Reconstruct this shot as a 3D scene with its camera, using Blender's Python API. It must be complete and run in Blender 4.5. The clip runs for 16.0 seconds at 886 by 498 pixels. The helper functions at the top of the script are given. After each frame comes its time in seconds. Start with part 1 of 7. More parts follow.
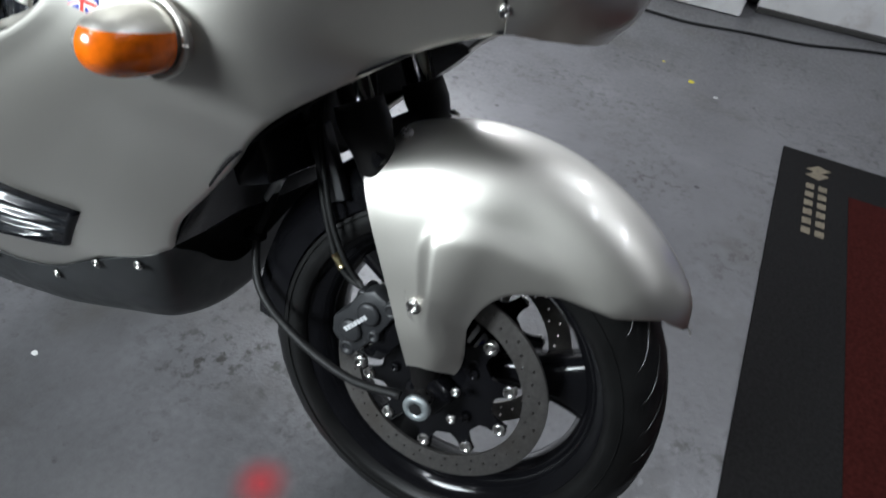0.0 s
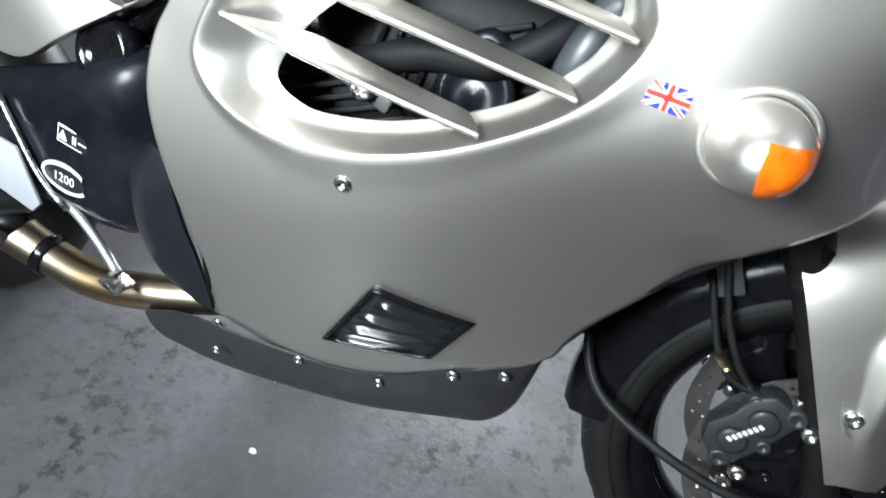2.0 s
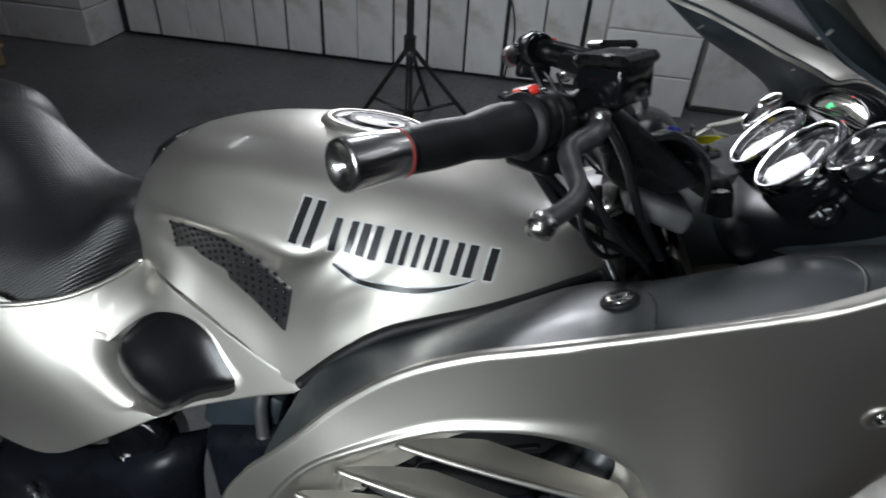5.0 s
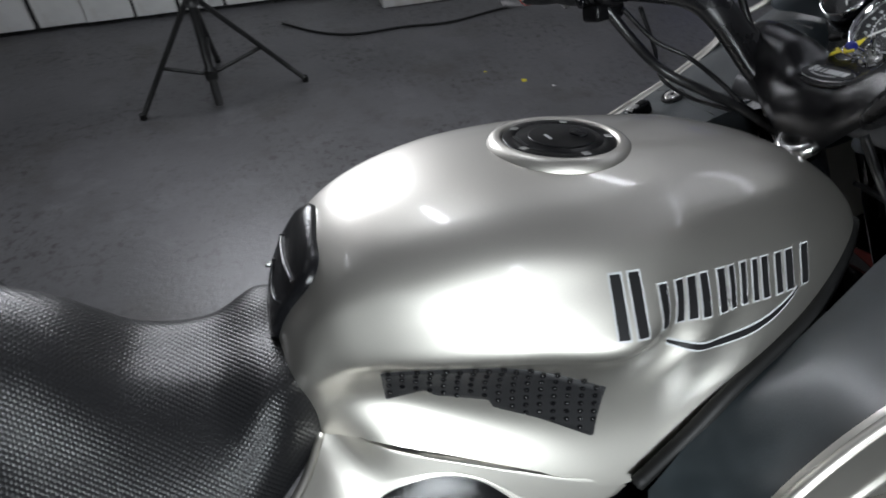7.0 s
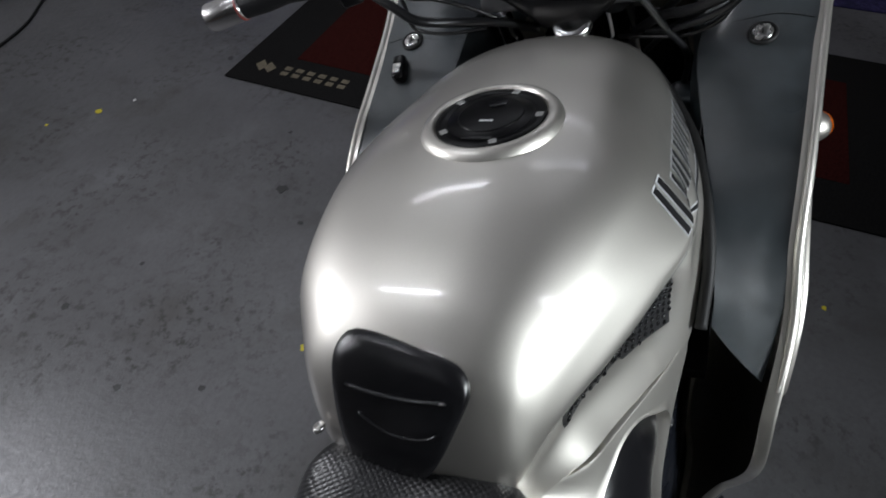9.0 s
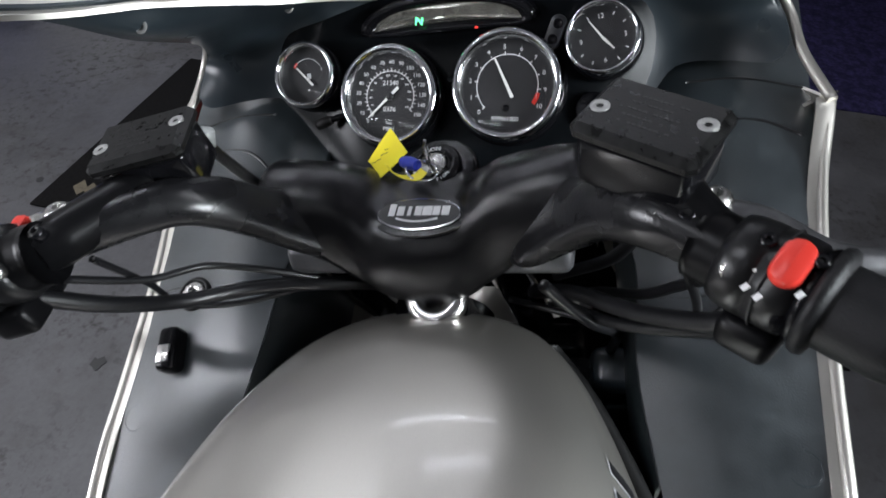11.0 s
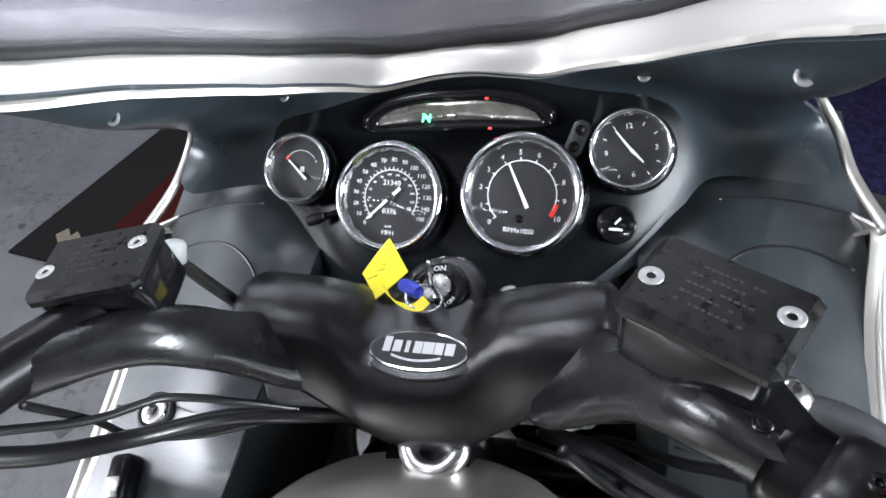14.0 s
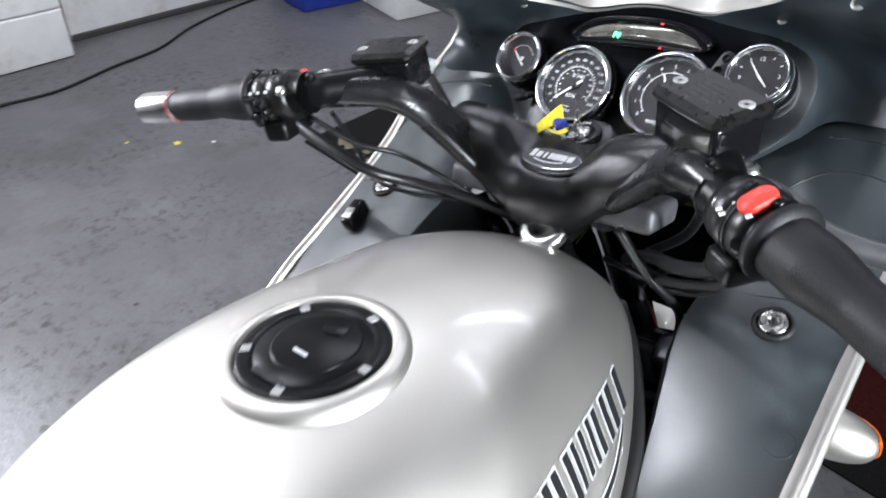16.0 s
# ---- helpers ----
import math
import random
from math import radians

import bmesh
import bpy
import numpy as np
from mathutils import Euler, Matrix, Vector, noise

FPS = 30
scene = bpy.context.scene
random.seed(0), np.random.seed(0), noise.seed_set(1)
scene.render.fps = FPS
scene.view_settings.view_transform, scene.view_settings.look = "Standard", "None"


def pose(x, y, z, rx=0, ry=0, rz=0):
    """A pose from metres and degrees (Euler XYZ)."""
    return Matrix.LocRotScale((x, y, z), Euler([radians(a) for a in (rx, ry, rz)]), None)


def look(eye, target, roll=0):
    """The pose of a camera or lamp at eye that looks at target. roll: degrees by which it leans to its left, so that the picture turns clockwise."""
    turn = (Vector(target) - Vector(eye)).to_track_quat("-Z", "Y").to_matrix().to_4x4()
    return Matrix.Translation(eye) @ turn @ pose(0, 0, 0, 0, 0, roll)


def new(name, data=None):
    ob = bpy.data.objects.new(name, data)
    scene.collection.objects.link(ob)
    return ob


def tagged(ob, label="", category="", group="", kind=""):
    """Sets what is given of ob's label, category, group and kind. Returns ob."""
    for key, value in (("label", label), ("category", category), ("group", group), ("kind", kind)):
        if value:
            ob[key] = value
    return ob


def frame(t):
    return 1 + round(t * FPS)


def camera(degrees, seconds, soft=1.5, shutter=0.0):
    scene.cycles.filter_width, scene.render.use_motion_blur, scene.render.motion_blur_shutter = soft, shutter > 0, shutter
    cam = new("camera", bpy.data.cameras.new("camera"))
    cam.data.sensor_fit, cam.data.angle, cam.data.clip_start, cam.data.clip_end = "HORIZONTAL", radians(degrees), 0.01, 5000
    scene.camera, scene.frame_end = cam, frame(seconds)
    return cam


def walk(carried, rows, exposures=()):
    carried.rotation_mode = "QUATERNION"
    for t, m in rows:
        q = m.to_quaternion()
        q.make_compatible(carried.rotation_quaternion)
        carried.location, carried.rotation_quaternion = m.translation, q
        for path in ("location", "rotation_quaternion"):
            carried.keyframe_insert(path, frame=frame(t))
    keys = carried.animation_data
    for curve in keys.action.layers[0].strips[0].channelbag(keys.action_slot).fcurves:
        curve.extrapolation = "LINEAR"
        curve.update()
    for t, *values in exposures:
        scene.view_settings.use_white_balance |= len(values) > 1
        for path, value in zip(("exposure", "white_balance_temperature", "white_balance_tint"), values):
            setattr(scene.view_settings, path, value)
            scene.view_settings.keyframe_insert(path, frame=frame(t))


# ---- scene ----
cam = camera(70.84, 16.0, soft=1.6, shutter=0.3)
PATH = [
    (0, (0.1736, -0.4576, 0.9930), (-0.3683, 0.9475, -0.3231), 7.53),
    (0.5, (0.0989, -0.4992, 0.9050), (-0.3501, 0.9003, -0.4514), 5.47),
    (1, (-0.0491, -0.5375, 0.9039), (-0.4505, 0.9221, -0.4032), 5.49),
    (1.5, (-0.2157, -0.5702, 0.9194), (-0.6118, 0.9304, -0.3421), 7.98),
    (2, (-0.3143, -0.5318, 0.9463), (-0.8247, 0.9367, -0.3118), 7.20),
    (2.5, (-0.3791, -0.5100, 0.9975), (-0.8255, 1.0211, -0.2093), 6.61),
    (3, (-0.4184, -0.5195, 1.0536), (-0.7056, 1.1103, -0.0695), 4.40),
    (3.5, (-0.4065, -0.5240, 1.1177), (-0.5393, 1.1396, 0.0154), 4.84),
    (4, (-0.4024, -0.5399, 1.1915), (-0.4154, 1.1172, 0.0717), 4.85),
    (4.5, (-0.4358, -0.5163, 1.2750), (-0.4913, 1.1554, 0.1785), 4.04),
    (5, (-0.4899, -0.4546, 1.3345), (-0.7383, 1.1446, 0.1594), 3.87),
    (5.2, (-0.5111, -0.4450, 1.3488), (-0.8066, 1.1067, 0.1221), 4.26),
    (7.3, (-1.0349, -0.1243, 1.3396), (-0.4072, 1.1014, -0.1109), -1.07),
    (7.5, (-1.0725, -0.0717, 1.3329), (-0.3430, 1.0455, -0.1569), -1.90),
    (8, (-1.1827, 0.0498, 1.3320), (-0.1592, 0.8110, -0.2084), -0.54),
    (8.5, (-1.2136, 0.1074, 1.3420), (-0.0908, 0.6893, -0.2074), -1.13),
    (9, (-1.1759, 0.1154, 1.3667), (0.0585, 0.5957, -0.1318), -0.96),
    (9.5, (-1.0903, 0.1132, 1.3690), (0.1994, 0.5046, -0.1088), 1.13),
    (10, (-0.9541, 0.1302, 1.3634), (0.4144, 0.3945, -0.0709), 4.77),
    (10.2, (-0.9006, 0.1417, 1.3568), (0.4893, 0.3900, -0.0597), 4.27),
    (12.3, (-0.6146, 0.2145, 1.3069), (0.8742, 0.3352, -0.0231), 6.94),
    (12.5, (-0.6128, 0.2175, 1.3099), (0.8934, 0.3312, -0.0009), 7.42),
    (13, (-0.6154, 0.2186, 1.3145), (0.9000, 0.3517, 0.0162), 7.22),
    (13.5, (-0.6244, 0.2186, 1.3205), (0.8910, 0.3762, 0.0248), 7.94),
    (14, (-0.6445, 0.2065, 1.3307), (0.8771, 0.4125, 0.0492), 6.92),
    (14.5, (-0.6659, 0.1958, 1.3399), (0.8340, 0.4667, 0.0450), 7.16),
    (15, (-0.7051, 0.1845, 1.3424), (0.6975, 0.6619, -0.0010), 7.62),
    (15.5, (-0.7759, 0.1329, 1.3500), (0.5873, 0.7500, 0.0230), 7.46),
    (16, (-0.8803, 0.0272, 1.3478), (0.3692, 0.8674, 0.0314), 7.52),
]
EXPOSURES = [(0, .26, 6330, 10), (1, .95, 6330, 10), (2, .76, 6330, 10), (3, -.8, 6400, 11), (4, -1.48, 6450, 11), (5, -1.18, 6450, 11), (8, -1.05, 6450, 12), (10, -.95, 6550, 13), (12.5, .75, 6300, 13), (16, .6, 6350, 14)]
walk(cam, [(t, look(eye, target, roll)) for t, eye, target, roll in PATH], EXPOSURES)

# ---- light: workshop with ceiling tubes, added fill and two studio lamps beside the bike ----
world = bpy.data.worlds.new("world")
scene.world = world
world.use_nodes = True
world.node_tree.nodes["Background"].inputs[0].default_value = (0.75, 0.82, 1.0, 1)
world.node_tree.nodes["Background"].inputs[1].default_value = 0.012


def area(name, eye, target, w, h, watts, colour=(1, 1, 1), spread=180):
    lamp = bpy.data.lights.new(name, "AREA")
    lamp.shape, lamp.size, lamp.size_y, lamp.energy, lamp.color = "RECTANGLE", w, h, watts, colour
    lamp.spread = radians(spread)
    ob = new(name, lamp)
    ob.matrix_world = look(eye, target)
    return ob



from mathutils import bvhtree


# ---- geometry helpers ----
def crv(points, n, closed=False):
    """n points along a smooth curve through the given points (spacing by length)."""
    p = np.asarray(points, float)
    if len(p) == 1:
        return np.repeat(p, n, 0)
    if closed:
        p = np.vstack([p, p[:1]])
    d = np.sqrt(np.linalg.norm(np.diff(p, axis=0), axis=1)) + 1e-6
    k = np.r_[0, np.cumsum(d)]
    m = np.empty_like(p)
    s = np.diff(p, axis=0) / d[:, None]
    m[1:-1] = (s[:-1] * d[1:, None] + s[1:] * d[:-1, None]) / (d[:-1] + d[1:])[:, None]
    if closed:
        m[0] = m[-1] = (s[-1] * d[0] + s[0] * d[-1]) / (d[0] + d[-1])
    else:
        m[0], m[-1] = s[0], s[-1]

    def at(u):
        i = np.clip(np.searchsorted(k, u, side="right") - 1, 0, len(d) - 1)
        h, v = d[i][:, None], ((u - k[i]) / d[i])[:, None]
        return ((2 * v**3 - 3 * v**2 + 1) * p[i] + (v**3 - 2 * v**2 + v) * h * m[i]
                + (3 * v**2 - 2 * v**3) * p[i + 1] + (v**3 - v**2) * h * m[i + 1])

    dense = at(np.linspace(0, k[-1], 12 * n))
    run = np.r_[0, np.cumsum(np.linalg.norm(np.diff(dense, axis=0), axis=1))]
    want = np.linspace(0, run[-1], n + 1)[:-1] if closed else np.linspace(0, run[-1], n)
    return np.stack([np.interp(want, run, dense[:, c]) for c in range(p.shape[1])], 1)


def lin(points, n):
    """n points along straight pieces, by length."""
    p = np.asarray(points, float)
    run = np.r_[0, np.cumsum(np.linalg.norm(np.diff(p, axis=0), axis=1))]
    want = np.linspace(0, run[-1], n)
    return np.stack([np.interp(want, run, p[:, c]) for c in range(p.shape[1])], 1)


def thin_plate(rows, soft=1e-4):
    """A smooth height field through rows of (u, v, height)."""
    a = np.asarray(rows, float)
    base, n = a[:, :2], len(a)

    def kernel(d):
        return np.where(d > 0, d * d * np.log(d + 1e-12), 0)

    m = np.zeros((n + 3, n + 3))
    m[:n, :n] = kernel(np.linalg.norm(base[:, None] - base[None], axis=-1)) + soft * np.eye(n)
    m[:n, n], m[:n, n + 1:], m[n, :n], m[n + 1:, :n] = 1, base, 1, base.T
    w = np.linalg.solve(m, np.r_[a[:, 2], 0, 0, 0])

    def height(u, v):
        q = np.stack([np.asarray(u, float), np.asarray(v, float)], -1)
        return kernel(np.linalg.norm(q[..., None, :] - base, axis=-1)) @ w[:n] + w[n] + q @ w[n + 1:]

    return height


def sheet(grid, closed_u=False, closed_v=False, bm=None):
    """A bmesh (or more of one) from a grid of points."""
    bm = bm or bmesh.new()
    g = np.asarray(grid, float)
    nu, nv = g.shape[:2]
    vs = [[bm.verts.new(g[i, j]) for j in range(nv)] for i in range(nu)]
    for i in range(nu if closed_u else nu - 1):
        for j in range(nv if closed_v else nv - 1):
            a, b = (i + 1) % nu, (j + 1) % nv
            bm.faces.new((vs[i][j], vs[a][j], vs[a][b], vs[i][b]))
    return bm


def loft(sections, nu, nv, closed_v=False, bm=None, flip=False):
    p = np.array([crv(s, nv, closed_v) for s in sections])
    g = np.stack([crv(p[:, j], nu) for j in range(nv)], 1) if len(p) > 2 else np.stack([lin(p[:, j], nu) for j in range(nv)], 1)
    return sheet(g[::-1] if flip else g, closed_v=closed_v, bm=bm)


def frames_along(p):
    t = np.gradient(p, axis=0)
    t /= np.linalg.norm(t, axis=1)[:, None] + 1e-12
    n = np.cross(t[0], (0.31, 0.2, 0.93))
    out = []
    for d in t:
        n = n - d * (n @ d)
        n /= np.linalg.norm(n) + 1e-12
        out.append((n.copy(), np.cross(d, n)))
    return out


def tube(points, radius, steps=24, sides=10, bm=None, caps=True, smooth=True):
    """A round bar along a curve; radius is one number or one for each given point."""
    pts = np.asarray(points, float)
    p = crv(pts, steps) if smooth and len(pts) > 2 else lin(pts, steps)
    r = np.interp(np.linspace(0, 1, steps), np.linspace(0, 1, len(np.atleast_1d(radius))), np.atleast_1d(radius))
    a = np.linspace(0, 2 * np.pi, sides, endpoint=False)
    g = np.array([q + rr * (np.cos(a)[:, None] * n + np.sin(a)[:, None] * b) for q, rr, (n, b) in zip(p, r, frames_along(p))])
    bm = sheet(g, closed_v=True, bm=bm)
    if caps:
        bm.verts.ensure_lookup_table()
        k = len(bm.verts) - steps * sides
        bm.faces.new([bm.verts[k + j] for j in range(sides)][::-1])
        bm.faces.new([bm.verts[k + (steps - 1) * sides + j] for j in range(sides)])
    return bm


def basis(normal, up=(0, 0, 1)):
    n = Vector(normal).normalized()
    x = Vector(up).cross(n)
    x = x.normalized() if x.length > 1e-6 else Vector((1, 0, 0))
    return Matrix((x, n.cross(x), n)).transposed().to_4x4()


def lathe(profile, centre, normal, sides=48, bm=None, up=(0, 0, 1), caps=True):
    """A turned form: profile of (radius, height along the normal)."""
    m = Matrix.Translation(centre) @ basis(normal, up)
    a = np.linspace(0, 2 * np.pi, sides, endpoint=False)
    g = [[m @ Vector((r * math.cos(t), r * math.sin(t), h)) for t in a] for r, h in profile]
    bm = bm or bmesh.new()
    vs = [[bm.verts.new(v) for v in row] for row in g]
    for i in range(len(vs) - 1):
        for j in range(sides):
            b = (j + 1) % sides
            bm.faces.new((vs[i][j], vs[i][b], vs[i + 1][b], vs[i + 1][j]))
    if caps and profile[0][0] > 1e-5:
        bm.faces.new(vs[0][::-1])
    if caps and profile[-1][0] > 1e-5:
        bm.faces.new(vs[-1])
    return bm


def box(size, m=None, bevel=0.003, bm=None, segments=2):
    part_bm = bmesh.new()
    bmesh.ops.create_cube(part_bm, size=1)
    bmesh.ops.scale(part_bm, vec=size, verts=part_bm.verts)
    if bevel:
        bmesh.ops.bevel(part_bm, geom=list(part_bm.edges), offset=bevel, segments=segments, profile=0.5, affect="EDGES")
    if m is not None:
        bmesh.ops.transform(part_bm, matrix=m, verts=part_bm.verts)
    if bm is None:
        return part_bm
    return add(bm, part_bm)


def add(bm, other):
    """Joins other into bm."""
    made = {v: bm.verts.new(v.co) for v in other.verts}
    for f in other.faces:
        bm.faces.new([made[v] for v in f.verts])
    other.free()
    return bm


def prism(outline, depth, m, bevel=0.0, bm=None):
    """A flat plate: a 2D outline with a depth along its normal (0 to depth)."""
    b = bmesh.new()
    low = [b.verts.new((x, y, 0)) for x, y in outline]
    face = b.faces.new(low)
    top = bmesh.ops.extrude_face_region(b, geom=[face])
    bmesh.ops.translate(b, vec=(0, 0, depth), verts=[v for v in top["geom"] if isinstance(v, bmesh.types.BMVert)])
    bmesh.ops.recalc_face_normals(b, faces=b.faces)
    if bevel:
        rim = [e for e in b.edges if len(e.link_faces) == 2 and e.calc_face_angle(0) > 0.6]
        bmesh.ops.bevel(b, geom=rim, offset=bevel, segments=2, profile=0.5, affect="EDGES")
    bmesh.ops.transform(b, matrix=m, verts=b.verts)
    return b if bm is None else add(bm, b)


def rounded(w, h, r, n=6):
    """The outline of a rectangle with round corners, about its middle."""
    out = []
    for cx, cy, a0 in ((w / 2 - r, h / 2 - r, 0), (-w / 2 + r, h / 2 - r, 90), (-w / 2 + r, -h / 2 + r, 180), (w / 2 - r, -h / 2 + r, 270)):
        out += [(cx + r * math.cos(radians(a0 + 90 * i / n)), cy + r * math.sin(radians(a0 + 90 * i / n))) for i in range(n + 1)]
    return out


def ring2d(w, h, n=40):
    return [(w / 2 * math.cos(2 * math.pi * i / n), h / 2 * math.sin(2 * math.pi * i / n)) for i in range(n)]


def mesh_of(name, bm, material, flat=False, edge=0.6):
    if isinstance(bm, bpy.types.Mesh):
        me = bm
    else:
        if not flat:
            for e in bm.edges:
                e.smooth = e.calc_face_angle(0) < edge
        me = bpy.data.meshes.new(name)
        bm.to_mesh(me)
        bm.free()
    if not flat:
        me.shade_smooth()
    if material and not me.materials:
        me.materials.append(material)
    return me


def thing(name, bm, material, label, category, group="", flat=False, kind=""):
    ob = new(name, mesh_of(name, bm, material, flat) if bm is not None else None)
    return tagged(ob, label, category, group, kind)


def part(name, bm, material, parent, label="", flat=False, thick=0.0, edge=0.6):
    ob = new(name, mesh_of(name, bm, material, flat, edge))
    while parent.parent and parent.parent.parent:
        parent = parent.parent
    ob.parent = parent
    if thick:
        mod = ob.modifiers.new("thickness", "SOLIDIFY")
        mod.thickness, mod.offset = thick, 0
    if thick and not flat:
        mod = ob.modifiers.new("edges", "EDGE_SPLIT")
        mod.split_angle = edge
    return tagged(ob, label)


def mirrored(bm):
    """A copy of the bmesh on the other side of the bike."""
    b = bm.copy()
    bmesh.ops.scale(b, vec=(1, -1, 1), verts=b.verts)
    bmesh.ops.reverse_faces(b, faces=b.faces)
    return b


# ---- materials ----
def material(name, colour, rough=0.5, metal=0.0, coat=0.0, grain=0.0, scale=40.0, bump=0.0, bump_scale=300.0, tone=None, tone_scale=4.0, tone_at=(0.45, 0.6),
             spec=0.5, rough_vary=0.0, voronoi=False, coat_rough=0.03, distance=0.001):
    mat = bpy.data.materials.new(name)
    mat.use_nodes = True
    nodes, links = mat.node_tree.nodes, mat.node_tree.links
    b = nodes["Principled BSDF"]
    b.inputs["Base Color"].default_value = (*colour, 1)
    b.inputs["Roughness"].default_value, b.inputs["Metallic"].default_value = rough, metal
    b.inputs["Coat Weight"].default_value, b.inputs["Coat Roughness"].default_value = coat, coat_rough
    b.inputs["Specular IOR Level"].default_value = spec
    where = nodes.new("ShaderNodeTexCoord").outputs["Object"]
    if grain or tone or rough_vary:
        fine = nodes.new("ShaderNodeTexNoise")
        fine.inputs["Scale"].default_value, fine.inputs["Detail"].default_value = scale, 6
        links.new(where, fine.inputs["Vector"])
        mix = nodes.new("ShaderNodeMixRGB")
        mix.blend_type = "MULTIPLY"
        mix.inputs[0].default_value = 1
        ramp = nodes.new("ShaderNodeMapRange")
        ramp.inputs["From Min"].default_value, ramp.inputs["From Max"].default_value = 0.3, 0.7
        ramp.inputs["To Min"].default_value, ramp.inputs["To Max"].default_value = 1 - grain, 1 + grain
        links.new(fine.outputs["Fac"], ramp.inputs["Value"])
        mix.inputs[1].default_value = (*colour, 1)
        links.new(ramp.outputs[0], mix.inputs[2])
        last = mix.outputs[0]
        if tone:
            wide = nodes.new("ShaderNodeTexNoise")
            wide.inputs["Scale"].default_value, wide.inputs["Detail"].default_value = tone_scale, 8
            wide.inputs["Roughness"].default_value = 0.65
            links.new(where, wide.inputs["Vector"])
            cut = nodes.new("ShaderNodeMapRange")
            cut.inputs["From Min"].default_value, cut.inputs["From Max"].default_value = tone_at
            links.new(wide.outputs["Fac"], cut.inputs["Value"])
            two = nodes.new("ShaderNodeMixRGB")
            links.new(cut.outputs[0], two.inputs[0])
            links.new(last, two.inputs[1])
            two.inputs[2].default_value = (*tone, 1)
            last = two.outputs[0]
        links.new(last, b.inputs["Base Color"])
        if rough_vary:
            rr = nodes.new("ShaderNodeMapRange")
            rr.inputs["From Min"].default_value, rr.inputs["From Max"].default_value = 0.3, 0.7
            rr.inputs["To Min"].default_value, rr.inputs["To Max"].default_value = max(0.02, rough - rough_vary), min(1, rough + rough_vary)
            links.new(fine.outputs["Fac"], rr.inputs["Value"])
            links.new(rr.outputs[0], b.inputs["Roughness"])
    if bump:
        tex = nodes.new("ShaderNodeTexVoronoi" if voronoi else "ShaderNodeTexNoise")
        tex.inputs["Scale"].default_value = bump_scale
        links.new(where, tex.inputs["Vector"])
        bp = nodes.new("ShaderNodeBump")
        bp.inputs["Strength"].default_value, bp.inputs["Distance"].default_value = bump, distance
        links.new(tex.outputs[0], bp.inputs["Height"])
        links.new(bp.outputs[0], b.inputs["Normal"])
    return mat


def glowing(name, colour, strength):
    mat = material(name, colour, 0.4)
    b = mat.node_tree.nodes["Principled BSDF"]
    b.inputs["Emission Color"].default_value, b.inputs["Emission Strength"].default_value = (*colour, 1), strength
    return mat


def glass(name, colour=(1, 1, 1), rough=0.0, alpha=0.1):
    """Thin glass: clear, with a mirror's gloss."""
    mat = bpy.data.materials.new(name)
    mat.use_nodes = True
    nodes, links = mat.node_tree.nodes, mat.node_tree.links
    out = nodes["Material Output"]
    nodes.remove(nodes["Principled BSDF"])
    clear, shine, mix, fres = (nodes.new(k) for k in ("ShaderNodeBsdfTransparent", "ShaderNodeBsdfGlossy", "ShaderNodeMixShader", "ShaderNodeFresnel"))
    clear.inputs[0].default_value = (*colour, 1)
    shine.inputs["Roughness"].default_value = rough
    fres.inputs[0].default_value = 1.5
    links.new(fres.outputs[0], mix.inputs[0])
    links.new(clear.outputs[0], mix.inputs[1])
    links.new(shine.outputs[0], mix.inputs[2])
    links.new(mix.outputs[0], out.inputs[0])
    return mat


SATINBLACK = material("satin_black_coating", (0.004, 0.004, 0.0045), 0.3, spec=0.15, bump=0.12, bump_scale=1400, distance=0.0003, grain=0.2, scale=40)
SILVER = material("champagne_silver_paint", (0.625, 0.602, 0.552), 0.46, 1.0, 1.0, coat_rough=.1, grain=0.03, scale=900, bump=0.012, bump_scale=1800, rough_vary=0.04)
BLACK = material("black_plastic", (0.005, 0.005, 0.006), 0.23, spec=0.17, bump=0.2, bump_scale=900, distance=0.0004, grain=0.2, scale=60)
LEATHERY = material("grained_black_plastic", (0.0065, 0.0065, 0.0075), 0.21, spec=0.5, bump=0.3, bump_scale=1100, voronoi=True, distance=0.0004, grain=0.2, scale=30)
INNER = material("dark_grey_inner_plastic", (0.022, 0.03, 0.036), 0.34, spec=0.5, bump=0.3, bump_scale=1100, distance=0.0004, grain=0.15, scale=14, rough_vary=0.08)
LIDPLASTIC = material("pebbled_grey_plastic", (.02, .0275, .0315), .38, spec=.9, coat=.85, coat_rough=.24, bump=.5, bump_scale=900, distance=.0006, grain=.25, scale=30, rough_vary=.1, tone=(.014, .02, .023), tone_scale=9)
GLOSSBLACK = material("gloss_black_metal", (0.005, 0.005, 0.006), 0.12, 0.0, 0.05, spec=0.25, grain=0.2, scale=30)
RUBBER = material("black_rubber", (0.009, 0.009, 0.009), 0.55, spec=0.3, bump=0.3, bump_scale=500, distance=0.0005, grain=0.25, scale=40)
TYRE = material("tyre_rubber", (0.006, 0.006, 0.006), 0.42, spec=0.3, bump=0.3, bump_scale=350, grain=0.35, scale=24, tone=(0.017, 0.0165, 0.016), tone_scale=16, tone_at=(0.58, 0.8))
CHROME = material("chrome", (0.85, 0.85, 0.86), 0.06, 1.0)
STEEL = material("brushed_steel", (0.55, 0.54, 0.52), 0.28, 1.0, grain=0.15, scale=120, rough_vary=0.08)
DISC = material("brake_disc_steel", (0.21, 0.2, 0.19), 0.42, 0.9, grain=0.15, scale=200, tone=(0.16, 0.14, 0.12), tone_scale=9, tone_at=(0.5, 0.72), rough_vary=0.06)
